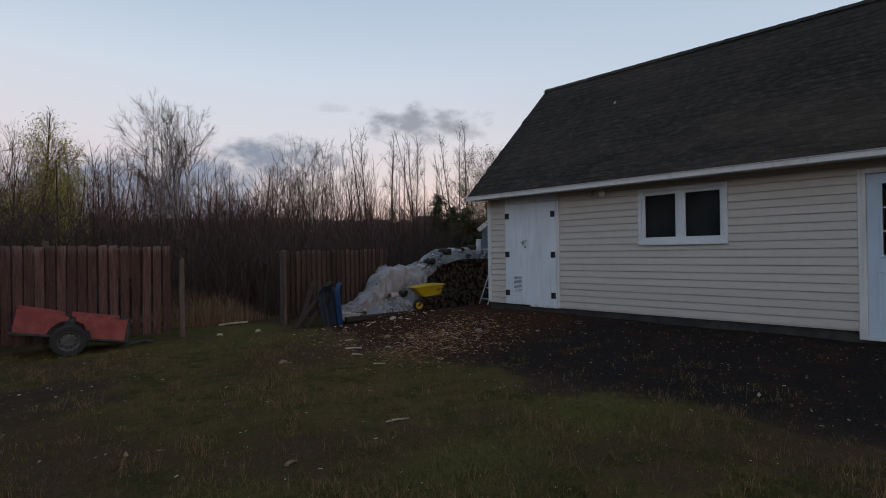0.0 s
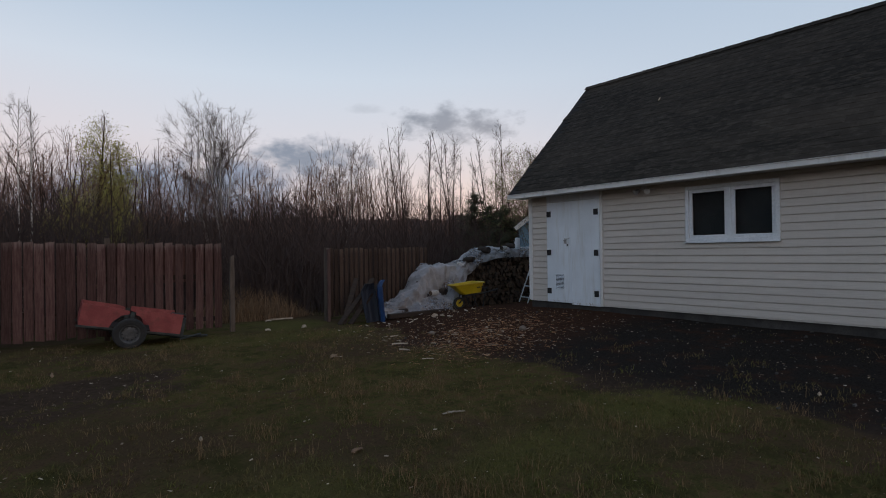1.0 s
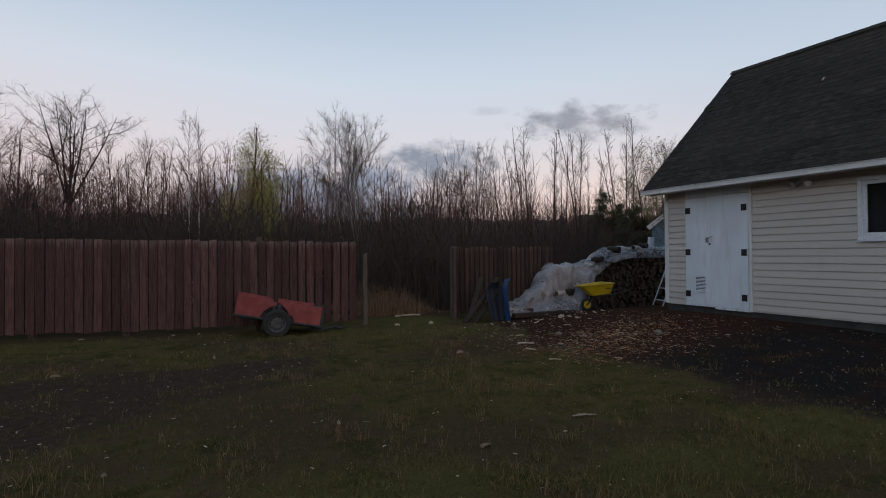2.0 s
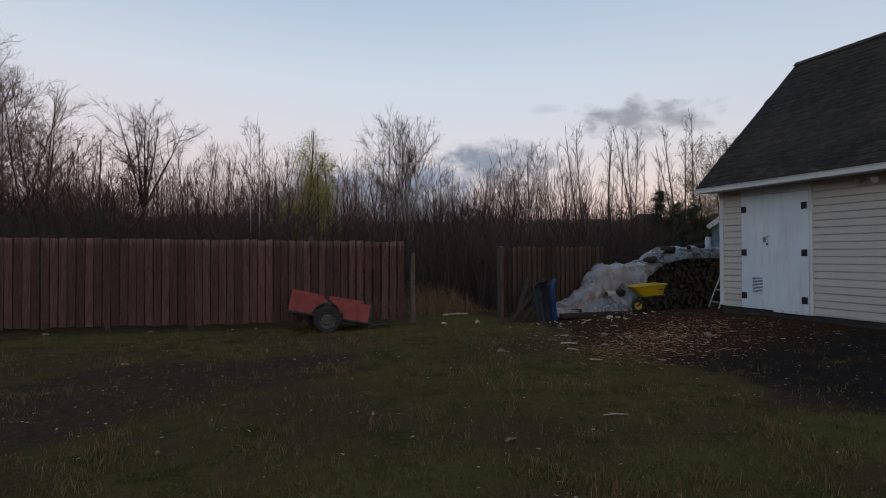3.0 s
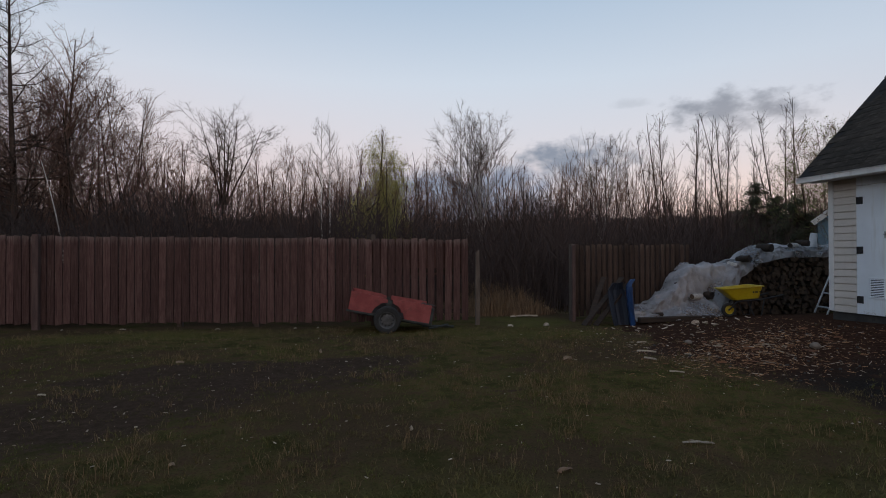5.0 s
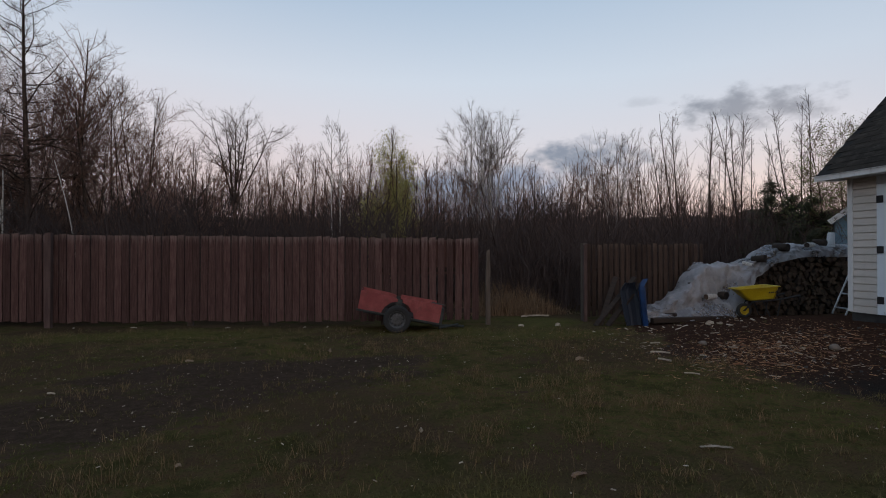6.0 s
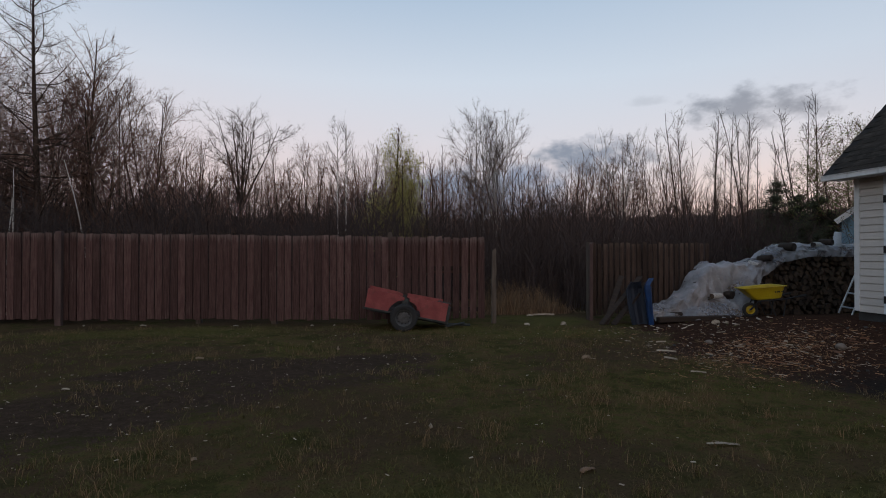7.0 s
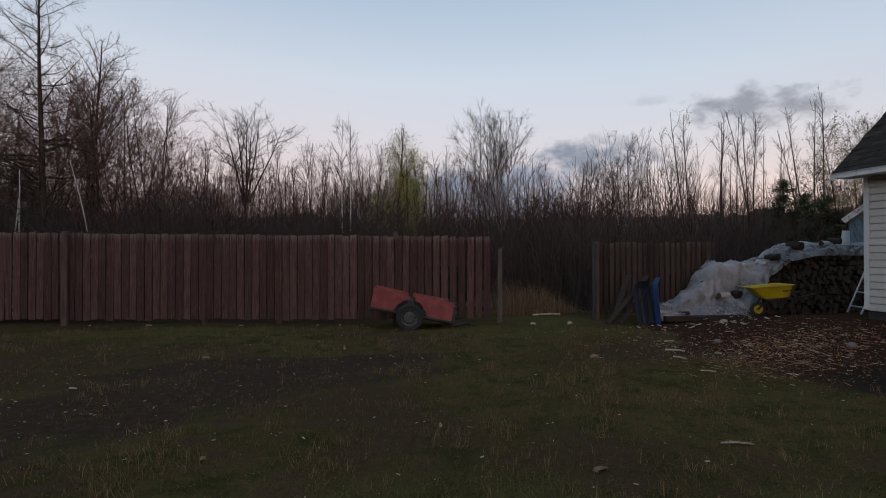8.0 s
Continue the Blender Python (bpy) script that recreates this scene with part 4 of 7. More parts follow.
def build_trailer(x, y, turn):
    trailer = empty("garden_trailer", x, y, ground_z(x, y), turn)
    tagged(trailer, "small red two-wheeled garden trailer tipped onto its drawbar", "trailer")
    r = 0.232
    wide = 0.92
    tip = Matrix.Translation((0, 0, r)) @ pose(0, 0, 0, 0, 11.0, 0)
    lo, hi, x0, x1, y0 = 0.055, 0.375, -0.68, 0.72, 0.10

    def put(name, bm, material, label="", parent=None):
        bmesh.ops.transform(bm, matrix=tip, verts=bm.verts)
        return part(name, bm, material, parent or trailer, label)

    def side(a, b, y, arch):
        """A side panel with the lower corner cut to clear the wheel."""
        bm = bmesh.new()
        pts = [(a, lo), (b, lo), (b, hi), (a, hi)]
        if arch == "left":
            pts = [(a, lo), (b - 0.24, lo), (b - 0.20, lo + 0.10), (b - 0.10, lo + 0.20), (b, lo + 0.23), (b, hi - 0.045), (b - 0.10, hi - 0.02), (a, hi)]
        if arch == "right":
            pts = [(a, lo + 0.23), (a + 0.10, lo + 0.20), (a + 0.20, lo + 0.10), (a + 0.24, lo), (b, lo), (b, hi - 0.01), (a, hi - 0.015)]
        f = [bm.verts.new((px, y, pz)) for px, pz in pts]
        k = [bm.verts.new((px, y + 0.016, pz)) for px, pz in pts]
        bm.faces.new(f)
        bm.faces.new(k[::-1])
        for i in range(len(pts)):
            j = (i + 1) % len(pts)
            bm.faces.new((f[i], k[i], k[j], f[j]))
        bmesh.ops.recalc_face_normals(bm, faces=bm.faces)
        return bm

    for y in (y0, y0 + wide - 0.016):
        put("side_panel", side(x0, -0.045, y, "left"), M_RED, "faded red painted side panel")
        put("side_panel", side(0.045, x1, y, "right"), M_RED, "faded red painted side panel")
        put("stake", box_bm((-0.03, y - 0.018, lo), (0.03, y - 0.001, hi - 0.05), 0.003), M_FRAME)
        put("rail", box_bm((x0 - 0.03, y - 0.012, lo - 0.035), (x1, y + 0.03, lo - 0.002), 0.004), M_FRAME, "grey-green steel frame rail")
    put("end_board", box_bm((x0, y0 + 0.017, lo), (x0 + 0.016, y0 + wide - 0.017, hi - 0.01), 0.002), M_RED)
    put("tailgate", box_bm((x1 + 0.004, y0 + 0.0, lo - 0.03), (x1 + 0.05, y0 + wide, hi - 0.06), 0.004), M_FRAME, "dark steel front board")
    put("floor_board", box_bm((x0 + 0.017, y0 + 0.017, lo - 0.001), (x1, y0 + wide - 0.017, lo + 0.015)), M_PLANK)
    put("axle", tube_bm([(0, -0.02, 0), (0, y0 + wide + 0.12, 0)], 0.018, 10), M_FRAME)
    for s in (0.25, 0.67):
        put("cross_member", box_bm((x0 + 0.1, y0 + wide * s - 0.02, lo - 0.075), (x1 - 0.02, y0 + wide * s + 0.02, lo - 0.036)), M_FRAME)
    # drawbar down to the grass
    end = tip.inverted() @ Vector((1.22, y0 + wide / 2, 0.03))
    put("drawbar", tube_bm([(x1 - 0.05, y0 + wide / 2, -0.05), tuple(end)], 0.022, 8), M_FRAME, "dark steel drawbar")
    put("drawbar", tube_bm([(x1 + 0.03, y0 + 0.12, -0.04), (end.x - 0.12, y0 + wide / 2 - 0.03, end.z + 0.02)], 0.018, 8), M_FRAME)
    wheel_parts(trailer, (0, 0, r), r, 0.11, M_RUBBER, M_RIM, holes=10)
    wheel_parts(trailer, (0, y0 + wide + 0.10, r), r, 0.11, M_RUBBER, M_RIM)
    bm = bmesh.new()
    rng = random.Random(2)
    for k in range(3):
        px = 0.54 + 0.075 * k
        add_tube(bm, [(px, y0 + 0.08, hi - 0.015), (px + 0.03, y0 + 0.11, hi + rng.uniform(0.0, 0.006)), (px + 0.08, y0 + 0.09, hi - 0.010)], 0.010, 6)
    put("chain", bm, M_RIM, "loose dull grey chain")
    return trailer


build_trailer(1.20, 9.30, -5.0)


# ---------------------------------------------------------------- firewood pile under its sheet
def along(table, x):
    for (xa, va), (xb, vb) in zip(table, table[1:]):
        if x <= xb:
            q = max(0.0, (x - xa) / (xb - xa))
            return va + (vb - va) * (q * q * (3 - 2 * q) * 0.5 + q * 0.5)
    return table[-1][1]


PILE_TOP = [(5.9, 0.04), (6.3, 0.13), (6.65, 0.24), (7.0, 0.46), (7.3, 0.78), (7.56, 1.02), (7.8, 0.98), (8.3, 0.99), (8.7, 1.05), (9.0, 1.21), (9.35, 1.36), (9.9, 1.43), (12.6, 1.45)]
SHEET_EDGE = [(5.9, 0.0), (7.75, 0.03), (8.05, 0.16), (8.36, 0.50), (8.72, 0.80), (9.2, 1.08), (9.9, 1.19), (12.6, 1.22)]
PILE_FACE = [(5.9, 9.62), (6.6, 9.80), (7.6, 9.95), (8.6, 10.02), (12.6, 10.35)]
SHEET_FOOT = [(5.9, 9.42), (6.6, 9.38), (7.6, 9.42), (8.1, 9.62), (8.7, 9.93), (12.6, 10.29)]


def sheet_point(x, v):
    """The sheet at x along the pile; v runs from its front hem (0) over the top to the back (1)."""
    g = ground_z(x, along(SHEET_FOOT, x))
    top, hem = along(PILE_TOP, x), along(SHEET_EDGE, x)
    hem = max(hem, g + 0.02)
    top = max(top, hem + 0.03)
    yf, yt = along(SHEET_FOOT, x), along(PILE_FACE, x) + 0.04
    low = smoothstep(8.2, 7.7, x)
    if v < 0.5:
        q = v / 0.5
        steep_y, steep_z = yf + (yt - yf) * (0.55 * q + 0.45 * q * q), hem + (top - hem) * (q ** 0.75)
        # over the low end the sheet lies forward in a flat skirt before it climbs
        ledge = hem + (top - hem) * 0.30
        if q < 0.5:
            skirt_y, skirt_z = yf - 0.12 + (yt - yf + 0.02) * q / 0.5, hem + (ledge - hem) * (q / 0.5) ** 0.8
        else:
            skirt_y, skirt_z = yt - 0.10 + 0.10 * (q - 0.5) / 0.5, ledge + (top - ledge) * ((q - 0.5) / 0.5) ** 0.9
        y, z = steep_y + (skirt_y - steep_y) * low, steep_z + (skirt_z - steep_z) * low
    elif v < 0.8:
        q = (v - 0.5) / 0.3
        y = yt + 0.42 * q
        z = top + 0.03 * math.sin(q * math.pi)
    else:
        q = (v - 0.8) / 0.2
        y = yt + 0.42 + 0.07 * q
        z = top - (top - g) * 0.55 * q
    n1 = noise.noise((x * 2.2, v * 3.0, 1.3))
    n2 = noise.noise((x * 6.5 + v * 5, v * 5.0, 4.2))
    fold = abs(noise.noise((x * 3.3 - v * 2.4, v * 1.1, 9.0)))
    crease = abs(noise.noise((x * 6.5 + v * 4.0, v * 2.6 - x * 1.2, 2.6)))
    crumple = abs(noise.noise((x * 13.0 - v * 7.0, v * 6.0, 5.6)))
    slack = smoothstep(9.2, 8.2, x)
    lift = 0.035 + 0.05 * n1 + 0.02 * n2 + 0.10 * (0.30 - fold) + (0.02 + 0.03 * slack) * (0.26 - crease)
    lift += (0.015 + 0.060 * slack) * max(0.0, 1 - 4.0 * crease) ** 2 + 0.032 * slack * max(0.0, 1 - 4.0 * crumple) ** 2
    lumps = 0.05 * noise.noise((x * 5.0, 2.0, 0.0)) * (1 if v > 0.35 else 0.3)
    y -= lift * (1.0 if v < 0.5 else 0.3)
    z += (lift * 0.7 + lumps) * (0.25 if v < 0.06 else 1.0)
    z = max(z, ground_z(x, y) + 0.012)
    return Vector((x, y, z))


def build_sheet():
    nx, nv = 300, 70
    verts, faces = [], []
    for i in range(nx + 1):
        x = 5.88 + (12.4 - 5.88) * i / nx
        for j in range(nv + 1):
            p = sheet_point(x + 0.04 * noise.noise((j * 0.3, i * 0.1, 2.0)), j / nv)
            verts.append(tuple(p))
    for i in range(nx):
        for j in range(nv):
            a = i * (nv + 1) + j
            faces.append((a, a + nv + 1, a + nv + 2, a + 1))
    ob = from_lists("plastic_sheet", verts, faces, M_SHEET, smooth=True)
    tagged(ob, "crumpled milky plastic sheet draped over the firewood", "tarpaulin")


def log_mesh(rng, kind, length=0.42, r=0.075):
    """A split or round log along y, with rough bark and cut ends."""
    bm = bmesh.new()
    n = 9
    if kind == "round":
        shape = [(math.cos(math.tau * k / n) * rng.uniform(0.92, 1.06), math.sin(math.tau * k / n) * rng.uniform(0.92, 1.06)) for k in range(n)]
    else:
        arc = 1.9 if kind == "half" else 1.25
        shape = [(math.cos(-arc / 2 * 1.4 + arc * 1.4 * k / (n - 2)) * rng.uniform(0.94, 1.06) * 1.25 - 0.5,
                  math.sin(-arc / 2 * 1.4 + arc * 1.4 * k / (n - 2)) * rng.uniform(0.94, 1.06) * 1.2) for k in range(n - 1)]
        shape.append((-0.55, rng.uniform(-0.1, 0.1)))
    rings = []
    for s in (0.0, 0.012, length - 0.012, length):
        q = 0.95 if s in (0.0, length) else 1.0
        rings.append([bm.verts.new((a * r * q, s, b * r * q)) for a, b in shape])
    for a, b in zip(rings, rings[1:]):
        for k in range(n):
            f = bm.faces.new((a[k], a[(k + 1) % n], b[(k + 1) % n], b[k]))
            f.material_index = 1 if (kind == "round" or k < n - 2) else 0
    for cap in (rings[0][::-1], rings[-1]):
        bm.faces.new(cap).material_index = 0
    bmesh.ops.recalc_face_normals(bm, faces=bm.faces)
    me = bpy.data.meshes.new("log")
    bm.to_mesh(me)
    bm.free()
    me.materials.append(M_LOGEND)
    me.materials.append(M_LOGBARK)
    return me


def build_firewood():
    rng = random.Random(21)
    stack = empty("firewood_stack", 9.4, 10.2, ground_z(9.4, 10.2))
    inv = stack.matrix_basis.inverted()
    tagged(stack, "stack of split firewood logs with brown cut ends", "firewood")
    kinds = [log_mesh(rng, k, 0.42, r) for k, r in (("round", 0.070), ("half", 0.084), ("wedge", 0.092), ("half", 0.066), ("wedge", 0.076), ("round", 0.054))]
    step = 0.118
    row = 0
    z_off = 0.055
    while z_off < 1.45:
        x = 6.75 + (0.5 * step if row % 2 else 0)
        while x < 11.7:
            face = along(PILE_FACE, x)
            top = along(PILE_TOP, x) - 0.07
            g = ground_z(x, face + 0.1)
            z = g + z_off
            skip = 0.0 if x > 7.95 else 0.55
            if z < top and rng.random() > skip:
                m = Matrix.Translation((x + rng.uniform(-0.035, 0.035), face + 0.03 + rng.uniform(-0.06, 0.05), z + rng.uniform(-0.028, 0.028)))
                m = m @ pose(0, 0, 0, rng.uniform(-2, 2), rng.choice((0, 60, 120, 180, 240, 300)) + rng.uniform(-20, 20), rng.uniform(-4, 4))
                shared("log", kinds[rng.randrange(6)], stack, inv @ m)
            x += step
        z_off += 0.104
        row += 1
    # rear rows that carry the sheet, out of sight
    bm = bmesh.new()
    for k in range(44):
        x = 6.85 + k * 0.11
        g = ground_z(x, 10.3)
        top = along(PILE_TOP, x) - 0.10
        if top > 0.2:
            y = along(PILE_FACE, x) + 0.14
            add_box(bm, (x - 0.052, y, g - 0.02), (x + 0.052, y + 0.34, top), 0.012)
    bmesh.ops.transform(bm, matrix=inv, verts=bm.verts)
    part("inner_logs", bm, M_LOGBARK, stack)


build_firewood()
build_sheet()


def loose_log(x, v, length, r, turn, tilt, material, end_m, label, seed):
    """A round log lying on the sheet."""
    rng = random.Random(seed)
    bm = bmesh.new()
    rings = []
    n = 12
    wob = [rng.uniform(0.93, 1.05) for _ in range(n)]
    for s, q in ((-0.5, 0.93), (-0.48, 1.0), (-0.2, 1.02), (0.15, 0.98), (0.48, 1.0), (0.5, 0.94)):
        rings.append([bm.verts.new((s * length, math.cos(math.tau * k / n) * r * q * wob[k], math.sin(math.tau * k / n) * r * q * wob[k])) for k in range(n)])
    for a, b in zip(rings, rings[1:]):
        for k in range(n):
            bm.faces.new((a[k], a[(k + 1) % n], b[(k + 1) % n], b[k]))
    for cap in (rings[0][::-1], rings[-1]):
        bm.faces.new(cap).material_index = 1
    bmesh.ops.recalc_face_normals(bm, faces=bm.faces)
    me = bpy.data.meshes.new("log")
    bm.to_mesh(me)
    bm.free()
    me.materials.append(material)
    me.materials.append(end_m)
    me.polygons.foreach_set("use_smooth", [len(p.vertices) == 4 for p in me.polygons])
    ob = new("log", me)
    p = sheet_point(x, v)
    ob.matrix_basis = Matrix.Translation((p.x, p.y - 0.02, p.z + r * 0.6)) @ pose(0, 0, 0, 0, tilt, turn)
    tagged(ob, label, "log", "logs weighing down the sheet")


loose_log(9.40, 0.42, 0.30, 0.088, -76, 2, M_LOGBARK, M_DARKEND, "bark-covered log weighing down the plastic sheet", 1)
loose_log(8.80, 0.45, 0.28, 0.07, -72, -6, M_LOGBARK, M_DARKEND, "short dark log on the plastic sheet", 2)
loose_log(8.58, 0.48, 0.20, 0.045, -60, 18, M_BIRCHLOG, M_LOGEND, "small pale birch stick on the plastic sheet", 3)
loose_log(10.25, 0.48, 0.26, 0.06, 18, 0, M_BIRCHLOG, M_DARKEND, "birch log with white bark on the sheet", 4)
loose_log(10.5, 0.47, 0.26, 0.065, -72, 3, M_LOGBARK, M_DARKEND, "dark log lying on the plastic sheet", 5)
loose_log(7.82, 0.25, 0.22, 0.08, -78, 0, M_LOGBARK, M_DARKEND, "dark-ended log on the low sheet", 6)
loose_log(7.48, 0.24, 0.26, 0.06, 14, 0, M_BIRCHLOG, M_LOGEND, "white birch log on the low sheet", 7)
loose_log(6.45, 0.20, 0.30, 0.038, 4, 0, M_DARKEND, M_DARKEND, "thin dark stick on the low sheet", 8)


def build_timber():
    bm = bmesh.new()
    rng = random.Random(3)
    for k in range(2):
        add_box(bm, (-0.82, -0.06, 0.0), (0.82, 0.06, 0.10), 0.012) if k == 0 else add_box(bm, (-0.60, 0.08, 0.0), (0.9, 0.19, 0.08), 0.01)
    me = bpy.data.meshes.new("timber")
    bm.to_mesh(me)
    bm.free()
    me.materials.append(M_PLANK)
    ob = new("timber", me)
    ob.matrix_basis = pose(6.70, 9.24, ground_z(6.7, 9.24) - 0.01, 0, 0, 1.5)
    tagged(ob, "dark old timbers lying before the firewood", "timber")


build_timber()


# ---------------------------------------------------------------- wheelbarrow
def build_barrow(x, y, turn):
    barrow = empty("wheelbarrow", x, y, ground_z(x, y), turn)
    tagged(barrow, "yellow plastic wheelbarrow parked at the firewood stack", "wheelbarrow")
    rim = [(-0.21, 0.17, 0.555), (0.53, 0.27, 0.615)]
    foot = [(0.06, 0.11, 0.325), (0.47, 0.19, 0.365)]
    bm = bmesh.new()

    def loop(pair, grow_by, lift, n=5):
        (xa, wa, za), (xb, wb, zb) = pair
        xa, xb, wa, wb = xa - grow_by, xb + grow_by, wa + grow_by, wb + grow_by
        pts = []
        c = 0.07
        for cx, cy, a0, z in ((xb - c, wb - c, 0, zb), (xa + c, wa - c, 90, za), (xa + c, -wa + c, 180, za), (xb - c, -wb + c, 270, zb)):
            for k in range(n):
                a = radians(a0 + 90 * k / (n - 1))
                pts.append((cx + c * math.cos(a), cy + c * math.sin(a), z + lift))
        return [bm.verts.new(p) for p in pts]

    rings = [loop(foot, 0.0, 0.0), loop(foot, 0.02, 0.012), loop(rim, -0.012, -0.012), loop(rim, 0.018, 0.0), loop(rim, 0.022, -0.016),
             loop(rim, 0.016, -0.018), loop(rim, -0.004, -0.014), loop(foot, -0.004, 0.022)]
    order = [rings[0], rings[1], rings[6], rings[5], rings[4], rings[3], rings[2], rings[7]]
    n = len(order[0])
    for a, b in zip(order, order[1:]):
        for k in range(n):
            bm.faces.new((a[k], a[(k + 1) % n], b[(k + 1) % n], b[k]))
    bm.faces.new(order[0][::-1])
    bm.faces.new(order[-1])
    bmesh.ops.recalc_face_normals(bm, faces=bm.faces)
    tray = part("tray", bm, M_YELLOW, barrow, "yellow plastic tray with rolled rim")
    # unreadable dark mark on the side: plain bars
    m = Matrix.Translation((0.42, -0.225, 0.49)) @ pose(0, 0, 0, -24, -5, 3.5)
    for k, (w, h) in enumerate(((0.018, 0.03), (0.03, 0.022), (0.022, 0.026), (0.03, 0.02), (0.026, 0.026))):
        part("mark", box_bm((-0.085 + 0.035 * k, -0.018, -h / 2), (-0.085 + 0.035 * k + w, -0.012, h / 2), 0, m), M_BLACK, tray)
    for s in (-1, 1):
        bm = tube_bm([(-0.02, s * 0.06, 0.135), (0.10, s * 0.14, 0.31), (0.52, s * 0.21, 0.355), (0.86, s * 0.25, 0.43)], 0.016, 8)
        part("handle", bm, M_BLACK, barrow, "dark steel handle tube")
        bm = tube_bm([(0.26, s * 0.18, 0.33), (0.38, s * 0.20, 0.03), (0.50, s * 0.21, 0.02), (0.56, s * 0.215, 0.36)], 0.013, 8)
        part("leg", bm, M_BLACK, barrow)
        part("grip", tube_bm([(0.78, s * 0.241, 0.412), (0.89, s * 0.253, 0.437)], 0.021, 8), M_RUBBER, barrow)
    wheel_parts(barrow, (0, 0, 0.135), 0.135, 0.07, M_RUBBER, M_YELLOW)


build_barrow(7.80, 9.20, -14)


# ---------------------------------------------------------------- things leaning by the brown fence
def lean_board(name, foot, head, width, thick, material, label, category, spin=0.0):
    a, b = Vector(foot), Vector(head)
    a.z = ground_z(a.x, a.y) + a.z
    length = (b - a).length
    bm = bmesh.new()
    add_box(bm, (-width / 2, -thick / 2, 0), (width / 2, thick / 2, length), 0.004)
    me = bpy.data.meshes.new(name)
    bm.to_mesh(me)
    bm.free()
    me.materials.append(material)
    ob = new(name, me)
    q = (b - a).to_track_quat("Z", "Y")
    ob.matrix_basis = Matrix.Translation(a) @ q.to_matrix().to_4x4() @ pose(0, 0, 0, 0, 0, spin)
    return tagged(ob, label, category)


lean_board("plank", (4.93, 9.55, 0.0), (5.84, 9.72, 0.82), 0.11, 0.035, M_PLANK, "dark weathered plank leaning on the brown fence", "plank", 12)
lean_board("plank", (5.13, 9.47, 0.0), (5.92, 9.66, 0.70), 0.11, 0.035, M_PLANK, "dark weathered plank leaning on the brown fence", "plank", 12)
lean_board("plank", (5.02, 9.55, 0.0), (5.62, 10.05, 0.82), 0.10, 0.03, M_PLANK, "dark weathered plank leaning on the brown fence", "plank", 12)


def build_sled(x, y, turn, lean, length, width, material, label, rim_m):
    """A plastic sled stood on end: a shallow trough with a curled nose and side rails."""
    sled = empty("sled", x, y, ground_z(x, y) - 0.01)
    sled.matrix_basis = Matrix.Translation((x, y, ground_z(x, y) - 0.01)) @ pose(0, 0, 0, lean, 0, turn)
    tagged(sled, label, "sled", "plastic sleds")
    bm = bmesh.new()
    ns, nw = 14, 8
    outer, inner = [], []
    for i in range(ns + 1):
        s = i / ns
        z = s * length
        w = width * (0.86 + 0.14 * math.sin(math.pi * min(1.0, s * 1.1))) * (1 - 0.35 * max(0, s - 0.86) / 0.14)
        curl = 0.10 * (max(0.0, s - 0.78) / 0.22) ** 2
        for ring, off in ((outer, 0.0), (inner, 0.008)):
            ring.append([])
            for j in range(nw + 1):
                u = 2 * j / nw - 1
                wall = -0.07 * max(0.0, (abs(u) - 0.62) / 0.38) ** 1.3
                rib = 0.008 * math.cos(u * 9)
                ring[-1].append(bm.verts.new((u * w / 2, wall - curl + rib + off, z)))
    for g in (outer, inner):
        for i in range(ns):
            for j in range(nw):
                bm.faces.new((g[i][j], g[i][j + 1], g[i + 1][j + 1], g[i + 1][j]))
    for i in range(ns):
        for j in (0, nw):
            bm.faces.new((outer[i][j], outer[i + 1][j], inner[i + 1][j], inner[i][j]))
    for j in range(nw):
        for i in (0, ns):
            bm.faces.new((outer[i][j], outer[i][j + 1], inner[i][j + 1], inner[i][j]))
    bmesh.ops.recalc_face_normals(bm, faces=bm.faces)
    part("shell", bm, material, sled)
    for s in (-1, 1):
        part("side_rail", tube_bm([(s * width * 0.44, -0.07, 0.04), (s * width * 0.50, -0.075, length * 0.5), (s * width * 0.46, -0.09, length * 0.84)], 0.013, 8), rim_m, sled)
    return sled


build_sled(5.77, 9.32, 62, -6, 0.86, 0.30, M_BLUE, "bright blue plastic sled stood on end", M_BLUE)
build_sled(5.60, 9.43, 12, -14, 0.80, 0.40, M_NAVY, "dark blue plastic sled leaning on planks", M_NAVY)


# ---------------------------------------------------------------- ladder, parked van, lamp
def build_ladder():
    """A folding step ladder that stands open beside the gable."""
    x, y = 9.20, 8.37
    lad = empty("step_ladder", x, y, ground_z(x, y))
    tagged(lad, "open dull aluminium step ladder standing beside the shed", "ladder")
    side, apex = Vector((0.10, 0.36, 0)), Vector((0.42, -0.22, 1.35))
    rear = Vector((0.62, -0.36, 0.0))
    for k in (0, 1):
        o = side * k
        part("stile", tube_bm([tuple(o), tuple(o * 0.9 + apex)], 0.018, 6), M_ALU, lad)
        part("rear_leg", tube_bm([tuple(o + rear), tuple(o * 0.9 + apex)], 0.013, 6), M_ALU, lad)
    for q in (0.09, 0.28, 0.47, 0.66, 0.85):
        part("step", tube_bm([tuple(apex * q), tuple(apex * q + side * 0.96)], 0.016, 6), M_ALU, lad)
    part("spreader", tube_bm([tuple(apex * 0.09), tuple(rear + (apex - rear) * 0.09)], 0.010, 6), M_ALU, lad)
    part("top_plate", box_bm((0.36, -0.26, 1.35), (0.56, 0.14, 1.375), 0.006), M_ALU, lad)


build_ladder()


